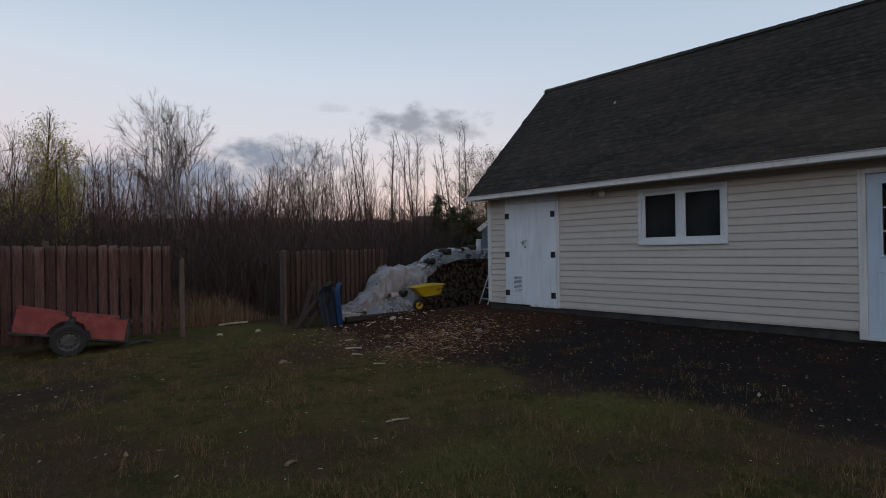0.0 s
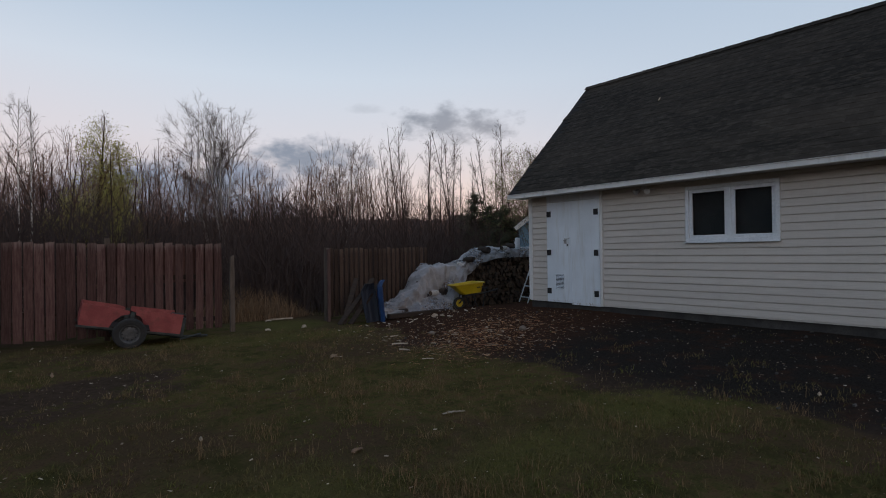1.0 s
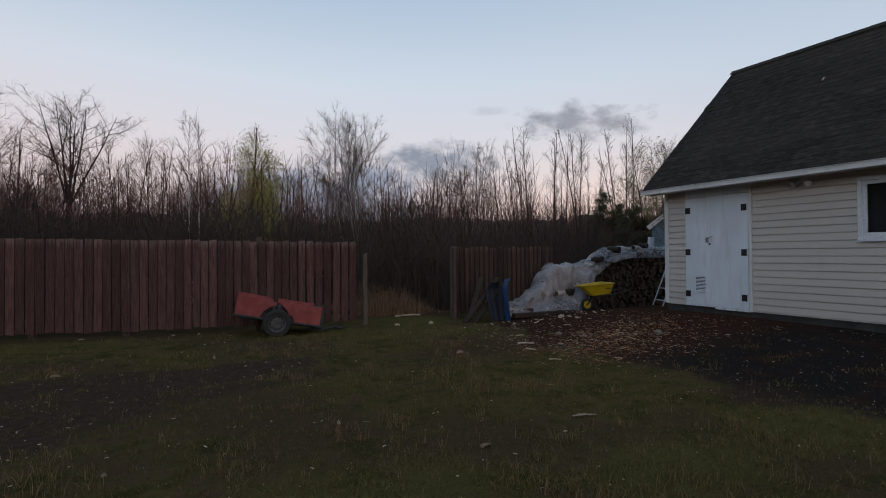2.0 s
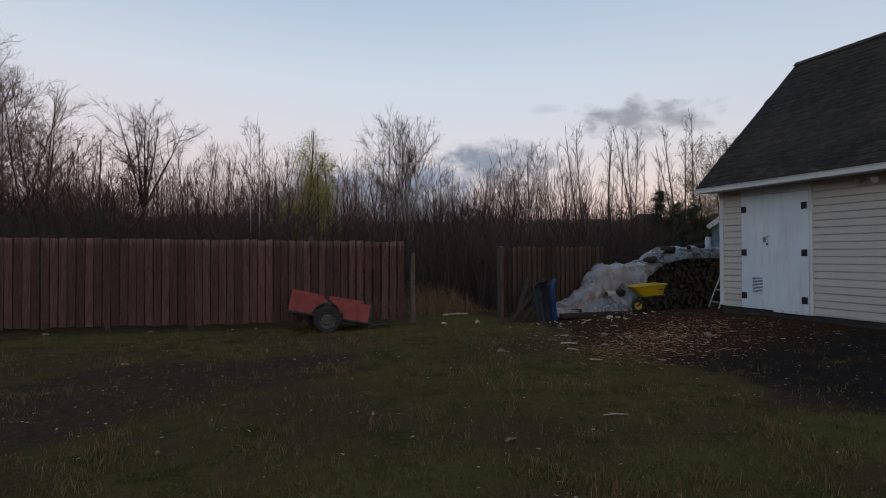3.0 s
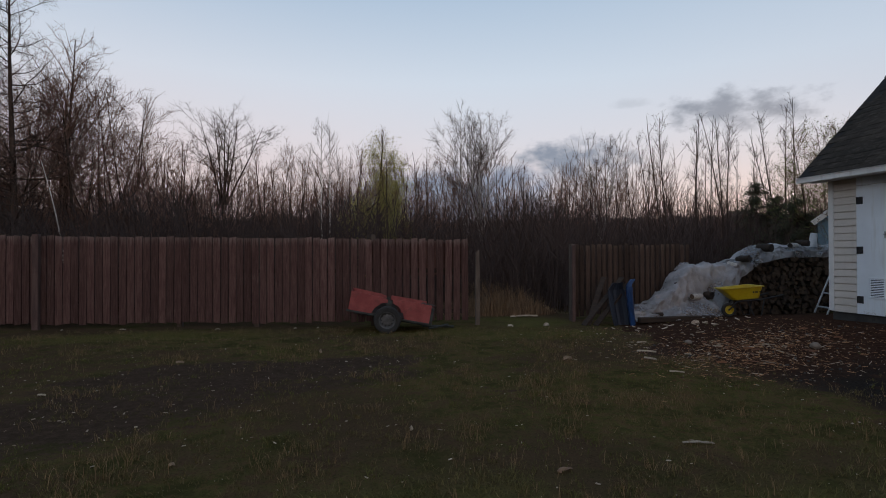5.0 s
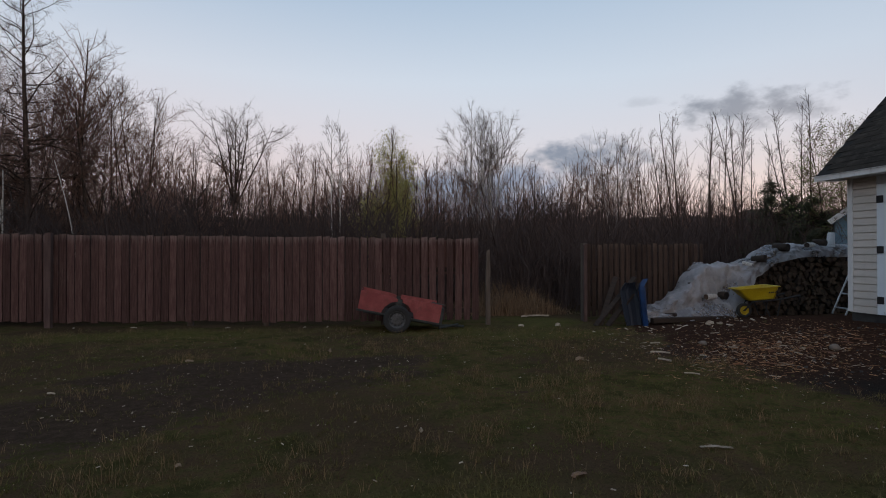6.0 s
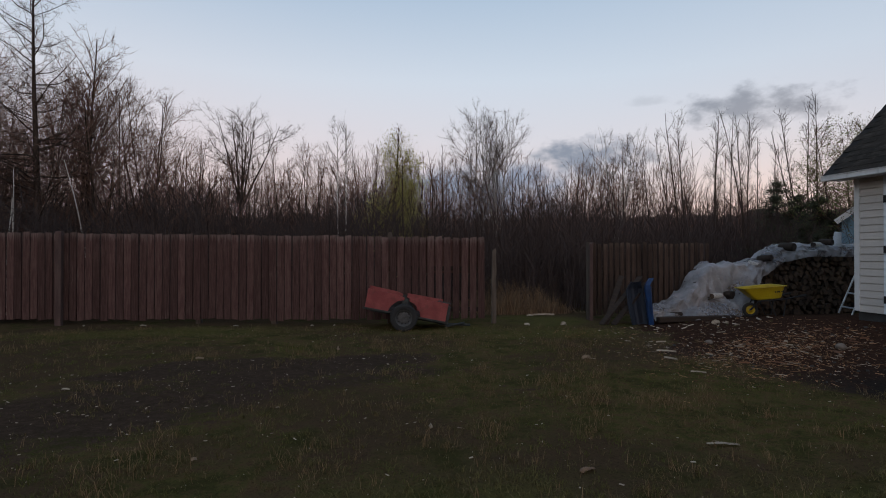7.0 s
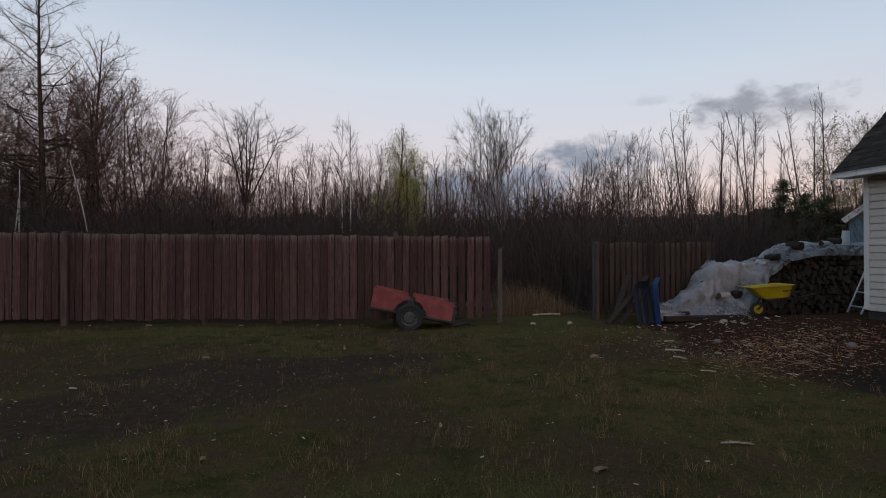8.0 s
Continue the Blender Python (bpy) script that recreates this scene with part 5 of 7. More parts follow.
def build_bucket(x, v):
    """An upturned white plastic bucket on top of the covered firewood."""
    p = sheet_point(x, v)
    bucket = empty("bucket", p.x, p.y, p.z - 0.015)
    bucket.matrix_basis = Matrix.Translation((p.x, p.y, p.z - 0.015)) @ pose(0, 0, 0, 2, 5, 0)
    tagged(bucket, "white plastic bucket upside down on the firewood cover", "bucket")
    bm = bmesh.new()
    add_lathe(bm, [(0.084, 0.0), (0.092, 0.0), (0.092, 0.03), (0.085, 0.035), (0.068, 0.31), (0.062, 0.318), (0.0, 0.318), (0.0, 0.310), (0.060, 0.31), (0.079, 0.03)], 24, "Z")
    part("shell", bm, M_BUCKET, bucket)
    part("bail", tube_bm([(0.092, 0, 0.03), (0.079, -0.074, 0.05), (0, -0.099, 0.05), (-0.079, -0.074, 0.05), (-0.092, 0, 0.03)], 0.004, 6), M_ALU, bucket)


build_bucket(10.9, 0.52)


def build_blue_shed(x, y, turn):
    """A small outbuilding: blue upright boards under a gable with white rake boards."""
    hut = empty("outbuilding", x, y, ground_z(x, y), turn)
    tagged(hut, "small pale blue board outbuilding with white rake trim", "outbuilding")
    wide, deep, eave, peak = 2.6, 3.0, 2.40, 3.45
    bm = bmesh.new()
    outline = [(0, -0.1), (wide, -0.1), (wide, eave), (wide / 2, peak), (0, eave)]
    a = [bm.verts.new((px, 0.02, pz)) for px, pz in outline]
    b = [bm.verts.new((px, deep, pz)) for px, pz in outline]
    bm.faces.new(a)
    bm.faces.new(b[::-1])
    for i in range(5):
        j = (i + 1) % 5
        bm.faces.new((a[i], b[i], b[j], a[j]))
    bmesh.ops.recalc_face_normals(bm, faces=bm.faces)
    wall = part("wall", bm, M_BLUEBOARD, hut)
    n = 18
    for k in range(n):
        px = wide * k / n
        pw = wide / n - 0.012
        top = eave + (peak - eave) * (1 - abs(2 * (px + pw / 2) / wide - 1)) - 0.03
        part("board", box_bm((px + 0.006, 0.0, -0.1), (px + 0.006 + pw, 0.018, top), 0.003), M_BLUEBOARD, wall)
    rise = math.degrees(math.atan2(peak - eave, wide / 2))
    ln = math.hypot(peak - eave, wide / 2) + 0.22
    for s in (0, 1):
        m = Matrix.Translation((wide / 2, 0, peak + 0.03)) @ (pose(0, 0, 0, 0, rise, 180) if s else pose(0, 0, 0, 0, rise, 0))
        lo, hi = ((0, -deep - 0.2, 0.0), (ln, 0.14, 0.05)) if s else ((0, -0.14, 0.0), (ln, deep + 0.2, 0.05))
        part("roof_slope", box_bm(lo, hi, 0.004, m), M_ROOFDECK, hut)
        lo, hi = ((0, 0.142, -0.10), (ln, 0.162, 0.055)) if s else ((0, -0.162, -0.10), (ln, -0.142, 0.055))
        part("rake_board", box_bm(lo, hi, 0.004, m), M_TRIM, hut, "white rake board")


build_blue_shed(14.75, 13.72, -42)


def build_flood_light():
    lamp = empty("flood_light", SHED_X, 4.80, 2.40)
    tagged(lamp, "small twin-headed white security light under the eave", "light")
    part("base_plate", tube_bm([(-0.001, -0.03, 0.01), (-0.03, -0.03, 0.01)], 0.05, 12), M_TRIM, lamp)
    for dy, yaw in ((0.05, 0.07), (-0.12, -0.07)):
        bm = bmesh.new()
        add_tube(bm, [(-0.03, -0.03, 0.0), (-0.06, dy * 0.4, -0.02), (-0.075, dy * 0.8, -0.03)], 0.012, 6)
        part("arm", bm, M_TRIM, lamp)
        bm = bmesh.new()
        add_tube(bm, [(-0.06, dy, -0.025), (-0.08, dy + yaw * 0.1, -0.035), (-0.13, dy + yaw * 0.4, -0.065)], [0.028, 0.038, 0.05], 12)
        part("head", bm, M_ALU if dy > 0 else M_TRIM, lamp, "round lamp head")


build_flood_light()


# ---------------------------------------------------------------- trees
def tubes(lines, sides_of):
    """Verts and faces of tapered tubes along many polylines of (point, radius)."""
    verts, faces = [], []
    for line in lines:
        k = sides_of(line[0][1])
        side = None
        base = len(verts)
        for i, (p, r) in enumerate(line):
            a = line[max(i - 1, 0)][0]
            b = line[min(i + 1, len(line) - 1)][0]
            d = (b - a).normalized()
            if side is None:
                side = d.orthogonal().normalized()
            else:
                side = side - d * side.dot(d)
                side = side.normalized() if side.length > 1e-5 else d.orthogonal().normalized()
            other = d.cross(side)
            for j in range(k):
                ang = math.tau * j / k
                v = p + side * (math.cos(ang) * r) + other * (math.sin(ang) * r)
                verts.append((v.x, v.y, v.z))
        for i in range(len(line) - 1):
            for j in range(k):
                j2 = (j + 1) % k
                faces.append((base + i * k + j, base + i * k + j2, base + (i + 1) * k + j2, base + (i + 1) * k + j))
    return verts, faces


def sweep(rng, p, d, length, segs, lift, wob):
    """Many branches at once: points (n, segs + 1, 3) that start at p along d and bend by lift and chance."""
    pts = np.empty((len(p), segs + 1, 3))
    pts[:, 0] = p
    d = d.copy()
    for i in range(segs):
        d = d + rng.normal(0, wob, d.shape)
        d[:, 2] += lift
        d /= np.linalg.norm(d, axis=1)[:, None] + 1e-9
        pts[:, i + 1] = pts[:, i] + d * (length / segs)[:, None]
    return pts


def skin(pts, r0, r1, sides):
    """Vertices and faces of tapered tubes round many branches."""
    n, m, _ = pts.shape
    t = np.gradient(pts, axis=1)
    t /= np.linalg.norm(t, axis=2)[..., None] + 1e-9
    ref = np.where(np.abs(t[:, :1, 2:3]) > 0.7, np.array([1.0, 0.2, 0.0]), np.array([0.1, 0.2, 1.0]))
    side = np.cross(t, np.broadcast_to(ref, t.shape))
    side /= np.linalg.norm(side, axis=2)[..., None] + 1e-9
    other = np.cross(t, side)
    q = np.linspace(0, 1, m)[None, :]
    r = (r0[:, None] * (1 - q) + r1[:, None] * q)[..., None]
    v = np.stack([pts + (side * math.cos(math.tau * k / sides) + other * math.sin(math.tau * k / sides)) * r for k in range(sides)], 2)
    base = (np.arange(n)[:, None, None] * m + np.arange(m - 1)[None, :, None]) * sides
    k = np.arange(sides)[None, None, :]
    k2 = (k + 1) % sides
    f = np.stack([base + k, base + k2, base + sides + k2, base + sides + k], 3)
    return v.reshape(-1, 3), f.reshape(-1, 4)


def shoots(rng, pts, r0, r1, count, low, high, angle, spread, flat=1.0):
    """Start points, directions, places along the parent and parents' radii of side branches."""
    n, m, _ = pts.shape
    which = rng.integers(0, n, count)
    s = low + (high - low) * (rng.permutation(count) + rng.random(count)) / max(count, 1)
    at = s * (m - 1)
    i = np.minimum(at.astype(int), m - 2)
    q = (at - i)[:, None]
    p = pts[which, i] * (1 - q) + pts[which, i + 1] * q
    t = pts[which, i + 1] - pts[which, i]
    t /= np.linalg.norm(t, axis=1)[:, None] + 1e-9
    w = rng.normal(0, 1, t.shape)
    w -= t * (w * t).sum(1)[:, None]
    w[:, 2] *= flat
    w /= np.linalg.norm(w, axis=1)[:, None] + 1e-9
    a = np.radians((angle(s) if callable(angle) else angle) + rng.normal(0, spread, count))[:, None]
    return p, t * np.cos(a) + w * np.sin(a), s, r0[which] * (1 - s) + r1[which] * s, which


def profile(shape, s):
    """Half width of a crown at the share s of the tree's height above the crown's foot."""
    s = np.clip(s, 0, 1)
    if shape == "cone":
        return 0.12 + 0.95 * (1 - s) ** 0.8
    if shape == "spire":
        return 0.25 + 0.75 * (1 - s) ** 0.5
    if shape == "column":
        return 0.35 + 0.65 * np.sin(np.pi * (0.12 + 0.80 * s))
    if shape == "vase":
        return 0.30 + 0.70 * np.sin(np.pi * np.clip(0.10 + 0.82 * s, 0, 1) ** 1.2)
    return 0.25 + 0.75 * np.sin(np.pi * (0.12 + 0.80 * s)) ** 0.7


# crown: shape, its foot, where the trunk forks, leaders' lift; limbs a metre, their angle low and high, lift, flatness;
# branches a metre, length share, angle; twigs a metre, their length, angle, lift
FORMS = {
    "larch": ("spire", 0.10, 0.0, 0.0, 11.0, 90, 58, 0.03, 0.7, 6.5, 0.36, 56, 8.5, 0.20, 48, 0.0),
    "level": ("round", 0.16, 0.0, 0.01, 8.5, 74, 36, 0.045, 0.9, 6.0, 0.42, 46, 8.0, 0.24, 42, 0.03),
    "round": ("round", 0.12, 0.12, 0.03, 5.2, 58, 34, 0.035, 1.0, 5.2, 0.42, 44, 7.0, 0.27, 38, 0.04),
    "open": ("round", 0.46, 0.45, 0.02, 6.0, 54, 42, 0.03, 1.0, 6.0, 0.44, 42, 8.0, 0.24, 38, 0.02),
    "birch": ("vase", 0.24, 0.22, 0.03, 4.6, 48, 30, 0.045, 1.0, 6.0, 0.42, 34, 9.0, 0.28, 32, 0.04),
    "slim": ("column", 0.30, 0.0, 0.012, 7.0, 46, 28, 0.05, 1.0, 5.0, 0.46, 34, 6.0, 0.24, 32, 0.05),
    "leafy": ("cone", 0.08, 0.0, 0.01, 14.0, 54, 26, 0.05, 1.0, 6.0, 0.42, 38, 8.0, 0.20, 36, 0.06),
    "stick": ("column", 0.60, 0.0, 0.01, 4.0, 45, 30, 0.05, 1.0, 3.0, 0.30, 36, 4.0, 0.18, 34, 0.05),
    "brush": ("vase", 0.10, 0.0, 0.015, 7.5, 56, 34, 0.03, 1.0, 6.0, 0.46, 44, 8.0, 0.26, 40, 0.04),
}


def add_leaves(rng, spots, per, size, spread):
    verts, faces = [], []
    for p, d in spots:
        for _ in range(per):
            c = p + Vector((rng.gauss(0, spread), rng.gauss(0, spread), rng.gauss(0, spread)))
            u = Vector((rng.gauss(0, 1), rng.gauss(0, 1), rng.gauss(0, 1))).normalized()
            w = u.orthogonal().normalized()
            s = size * rng.uniform(0.6, 1.3)
            b = len(verts)
            for q in (c - u * s, c + w * s * 0.55, c + u * s, c - w * s * 0.55):
                verts.append((q.x, q.y, q.z))
            faces.append((b, b + 1, b + 2, b + 3))
    return verts, faces


SIDES = lambda r: 7 if r > 0.05 else (5 if r > 0.02 else 3)


def make_tree(name, label, category, form, height, width, radius, seed, bark_m, twig_m, stems=1, splay=8.0, leaf=None, group="", fine=1.0, lean=0.0):
    """A bare tree: trunk and leaders, limbs within the crown's outline, branches and fine twigs."""
    shape, foot, fork, rise, n1, low, high, lift1, flat, n2, share2, ang2, n3, len3, ang3, lift3 = FORMS[form]
    rng = np.random.default_rng(seed)
    tip = np.array([lean, 0.0, height])

    def add(store, v, f):
        store[0].append(v)
        store[1].append(f + store[2])
        store[2] += len(v)

    wood, crown = [[], [], 0], [[], [], 0]
    up = tip / np.linalg.norm(tip)
    tall = np.linalg.norm(tip)
    # trunk below the fork, then the leaders
    start = np.array([[0, 0, -0.15]])
    if fork:
        trunk = sweep(rng, start, up[None], np.array([tall * fork + 0.15]), 6, 0.0, 0.02)
        add(wood, *skin(trunk, np.array([radius]), np.array([radius * 0.72]), 8))
        p0 = np.repeat(trunk[:, -1], stems, 0)
    else:
        p0 = np.repeat(start, stems, 0) + rng.normal(0, 0.10 if stems > 1 else 0.0, (stems, 3)) * np.array([1, 1, 0])
    turn = math.tau * (np.arange(stems) + rng.random()) / stems
    tilt = np.radians(splay * rng.uniform(0.45, 1.1, stems)) if stems > 1 else np.zeros(stems)
    d0 = up[None] * np.cos(tilt)[:, None] + np.stack([np.cos(turn), np.sin(turn), np.zeros(stems)], 1) * np.sin(tilt)[:, None]
    reach = (tall * (1 - fork)) * rng.uniform(0.80, 1.0, stems)
    reach[0] = tall * (1 - fork)
    lead = sweep(rng, p0, d0, reach, 12, rise if stems > 1 else 0.0, 0.028 if stems > 1 or form == "stick" else 0.014)
    rl = radius * (0.72 / math.sqrt(stems) + 0.12 if fork else 1.0) * np.ones(stems)
    add(wood, *skin(lead, rl, rl * 0.10 + 0.003, 7))
    # limbs
    begin = max(0.02, (foot - fork) / (1 - fork))
    m1 = max(6, int(n1 * fine * reach.sum() * (1 - begin)))
    p, d, s, rp, _ = shoots(rng, lead, rl, rl * 0.10 + 0.003, m1, begin, 0.97, lambda s: low + (high - low) * s, 8, flat)
    rel = (p[:, 2] / height - foot) / (1 - foot)
    ln = width / 2 * profile(shape, rel) * rng.uniform(0.55, 1.15, m1) / (0.72 if fork else 0.85)
    ln = np.minimum(ln, np.maximum(0.25, (height * 1.03 - p[:, 2]) / np.maximum(0.25, d[:, 2] + 0.25)))
    limb = sweep(rng, p, d, ln, 7, lift1, 0.10)
    r1 = np.minimum(rp * 0.62, 0.004 + 0.0075 * ln)
    add(crown, *skin(limb, r1, np.full(m1, 0.0035), 4))
    # branches
    m2 = int(n2 * fine * ln.sum())
    keep = rng.choice(m1, m2, p=ln / ln.sum())
    p, d, s, rp, which = shoots(rng, limb[keep], r1[keep], np.full(m2, 0.0035), m2, 0.14, 0.98, ang2, 10, 1.0 if flat > 0.9 else 0.45)
    ln2 = np.maximum(0.14, ln[keep][which] * share2 * (1.12 - 0.75 * s) * rng.uniform(0.6, 1.3, m2))
    twig = sweep(rng, p, d, ln2, 4, lift3, 0.14)
    r2 = np.minimum(rp * 0.7, 0.0026 + 0.0045 * ln2)
    add(crown, *skin(twig, r2, np.full(m2, 0.0022), 3))
    # fine twigs: slim spikes with a side shoot
    m3 = int(n3 * fine * (ln2.sum() + 0.5 * ln.sum()))
    share = int(m3 * ln2.sum() / (ln2.sum() + 0.5 * ln.sum()))
    keep = rng.choice(m2, share, p=ln2 / ln2.sum())
    pa, da, sa, _, _ = shoots(rng, twig[keep], r2[keep], r2[keep], share, 0.1, 1.0, ang3, 14)
    keep = rng.choice(m1, m3 - share, p=ln / ln.sum())
    pb, db, sb, _, _ = shoots(rng, limb[keep], r1[keep], r1[keep], m3 - share, 0.25, 1.0, ang3 + 6, 14)
    p, d = np.concatenate([pa, pb]), np.concatenate([da, db])
    d[:, 2] += lift3 * 2
    ln3 = len3 * rng.uniform(0.5, 1.5, m3)
    thin = 0.0032 if fine >= 1 else 0.0050
    for k in range(2):
        side = np.cross(d, np.array([0.31, 0.83, 0.46]))
        side /= np.linalg.norm(side, axis=1)[:, None] + 1e-9
        other = np.cross(d, side)
        v = np.stack([p + side * thin, p - side * thin * 0.5 + other * thin * 0.87, p - side * thin * 0.5 - other * thin * 0.87, p + d * ln3[:, None]], 1)
        b = np.arange(m3)[:, None] * 4
        f = np.concatenate([b + np.array([[0, 1, 3, 3]]), b + np.array([[1, 2, 3, 3]]), b + np.array([[2, 0, 3, 3]])])
        add(crown, v.reshape(-1, 3), f)
        if k == 0:
            tips = p + d * ln3[:, None]
            p = p + d * (ln3 * rng.uniform(0.25, 0.6, m3))[:, None]
            d = d + rng.normal(0, 0.42, d.shape)
            d /= np.linalg.norm(d, axis=1)[:, None] + 1e-9
            ln3 = ln3 * rng.uniform(0.4, 0.7, m3)
            thin *= 0.8
    tree = empty(name, 0, 0, 0)
    for kind, store, material in (("trunk", wood, bark_m), ("crown", crown, twig_m)):
        v, f = np.concatenate(store[0]), np.concatenate(store[1])
        from_lists(kind, v.tolist(), [tuple(q[:3]) if q[2] == q[3] else tuple(q) for q in f.tolist()], material, tree, True)
    if leaf:
        material, many, size, spread, share, foot_at, head_at = leaf
        pick = random.Random(seed)
        spots = [(Vector(t), None) for t in tips if foot_at <= t[2] / height <= head_at and pick.random() < share]
        v, f = add_leaves(pick, spots, many, size, spread)
        from_lists("foliage", v, f, material, tree)
    return tagged(tree, label, category, group)


def stand(tree, x, y, turn=0.0, scale=1.0, sink=0.0):
    tree.matrix_basis = Matrix.Translation((x, y, ground_z(x, y) - sink)) @ Matrix.Rotation(radians(turn), 4, "Z") @ Matrix.Scale(scale, 4)
    return tree


def far_point(px_azimuth, distance):
    a = radians(px_azimuth)
    return math.sin(a) * distance, math.cos(a) * distance


def build_trees():
    # single trees along the edge of the wood
    for label, form, (x, y), height, width, radius, stems, splay, seed, look_of, leaf, lean in HERO_TREES:
        b, t = {"birch": (M_BIRCH, M_BIRCHTWIG), "brown": (M_BARK, M_TWIG), "grey": (M_BARK, M_BARK)}[look_of]
        stand(make_tree("tree", label, "tree", form, height, width, radius, seed, b, t, stems, splay, leaf, lean=lean), x, y)

    # the wood behind: a few kinds, many trees
    rng = random.Random(77)
    kinds = []
    for k, (form, h, w, r, stems) in enumerate((("slim", 5.0, 1.2, 0.032, 1), ("brush", 4.4, 1.9, 0.025, 3), ("brush", 5.2, 2.1, 0.03, 3), ("brush", 3.6, 1.9, 0.022, 4),
                                                ("brush", 4.0, 2.2, 0.024, 4), ("round", 4.6, 2.5, 0.04, 3), ("slim", 4.6, 1.3, 0.028, 2), ("birch", 4.8, 2.0, 0.035, 3))):
        tree = make_tree("tree", "bare leafless tree in the wood behind the fence", "tree", form, h, w, r, 100 + k, M_BARK, M_TWIG, stems, 12,
                         group="bare trees of the wood", fine=0.52)
        kinds.append(tree)
    used = set()
    for k in range(WOOD_COUNT):
        az = -52 + 112 * (k + rng.random()) / WOOD_COUNT if k % 4 else rng.uniform(-17, 13)
        dist = rng.uniform(17, 34)
        x, y = far_point(az, dist)
        if x > 7 and y < 14 or y < 13.2 or (39 < az < 48 and dist < 25) or (az > 30 and dist < 22):
            continue
        which = rng.randrange(len(kinds))
        m = Matrix.Translation((x, y, ground_z(x, y))) @ Matrix.Rotation(rng.uniform(0, math.tau), 4, "Z")
        m = m @ Matrix.Scale(rng.uniform(0.85, 1.25) * (dist / 25) ** 0.5, 4)
        if which not in used:
            used.add(which)
            kinds[which].matrix_basis = m
        else:
            t = copy_thing(kinds[which], m)
            t.matrix_basis = m


def build_brush():
    """The dense dark undergrowth along the fence and beyond."""
    rng = random.Random(5)
    lines = []
    for k in range(BRUSH_COUNT):
        az = -56 + 116 * rng.random()
        dist = 12.8 + 15 * rng.random() ** 0.9
        x, y = far_point(az, dist)
        if y < 11.3 + max(0, -x) * 0.15 or (x > 6.0 and y < 12.2) or (x > 10.0 and y < 13.5):
            continue
        h = rng.uniform(1.75, 2.85 + 0.13 * (dist - 13)) * (0.9 + 0.12 * math.sin(az * 0.35))
        if y < 13 and 2.5 < x < 6.2:
            h *= 0.8
        h *= 1 - 0.25 * smoothstep(37, 41, az)
        p = Vector((x, y, ground_z(x, y) - 0.05))
        d = Vector((rng.gauss(0, 0.16), rng.gauss(0, 0.16), 1)).normalized()
        r = rng.uniform(0.008, 0.014)
        line = [(p.copy(), r)]
        for i in range(3):
            d = (d + Vector((rng.gauss(0, 0.12), rng.gauss(0, 0.12), 0.02))).normalized()
            p = p + d * h / 3
            line.append((p.copy(), r * (1 - 0.22 * (i + 1))))
        lines.append(line)
        for b in range(rng.randrange(5, 10)):
            i = rng.randrange(0, 3)
            q = line[i][0].lerp(line[i + 1][0], rng.random())
            dd = (d + Vector((rng.gauss(0, 0.9), rng.gauss(0, 0.9), rng.uniform(-0.1, 0.5)))).normalized()
            ln = rng.uniform(0.3, 0.9)
            lines.append([(q, r * 0.6), (q + dd * ln + Vector((0, 0, 0.06)), r * 0.35)])
    v, f = tubes(lines, lambda r: 3)
    ob = from_lists("undergrowth", v, f, M_BRUSH, None)
    tagged(ob, "dense dark leafless undergrowth behind the fence", "undergrowth", kind="stuff")


def build_far_wood():
    """Distant edge of the wood: a thick tangle of thin bare stems."""
    rng = random.Random(9)
    lines = []
    for k in range(FAR_COUNT):
        az = -58 + 122 * rng.random()
        dist = rng.uniform(30, 48)
        x, y = far_point(az, dist)
        h = rng.uniform(4.0, 7.2) * (0.9 + 0.2 * math.sin(az * 0.23 + 1))
        p = Vector((x, y, ground_z(x, y) - 0.1))
        d = Vector((rng.gauss(0, 0.08), rng.gauss(0, 0.08), 1)).normalized()
        r = rng.uniform(0.011, 0.019)
        line = [(p.copy(), r)]
        for i in range(4):
            d = (d + Vector((rng.gauss(0, 0.08), rng.gauss(0, 0.08), 0.02))).normalized()
            p = p + d * h / 4
            line.append((p.copy(), r * (1 - 0.2 * (i + 1)) + 0.003))
        lines.append(line)
        for b in range(14):
            i = rng.randrange(0, 4)
            q = line[i][0].lerp(line[i + 1][0], rng.random())
            dd = (d + Vector((rng.gauss(0, 0.75), rng.gauss(0, 0.75), rng.uniform(-0.1, 0.6)))).normalized()
            ln = rng.uniform(0.4, 1.3)
            lines.append([(q, r * 0.5), (q + dd * ln + Vector((0, 0, 0.12)), r * 0.25)])
    v, f = tubes(lines, lambda r: 3)
    ob = from_lists("far_wood", v, f, M_TWIG, None)
    tagged(ob, "distant tangle of bare reddish-brown trees", "woods", kind="stuff")


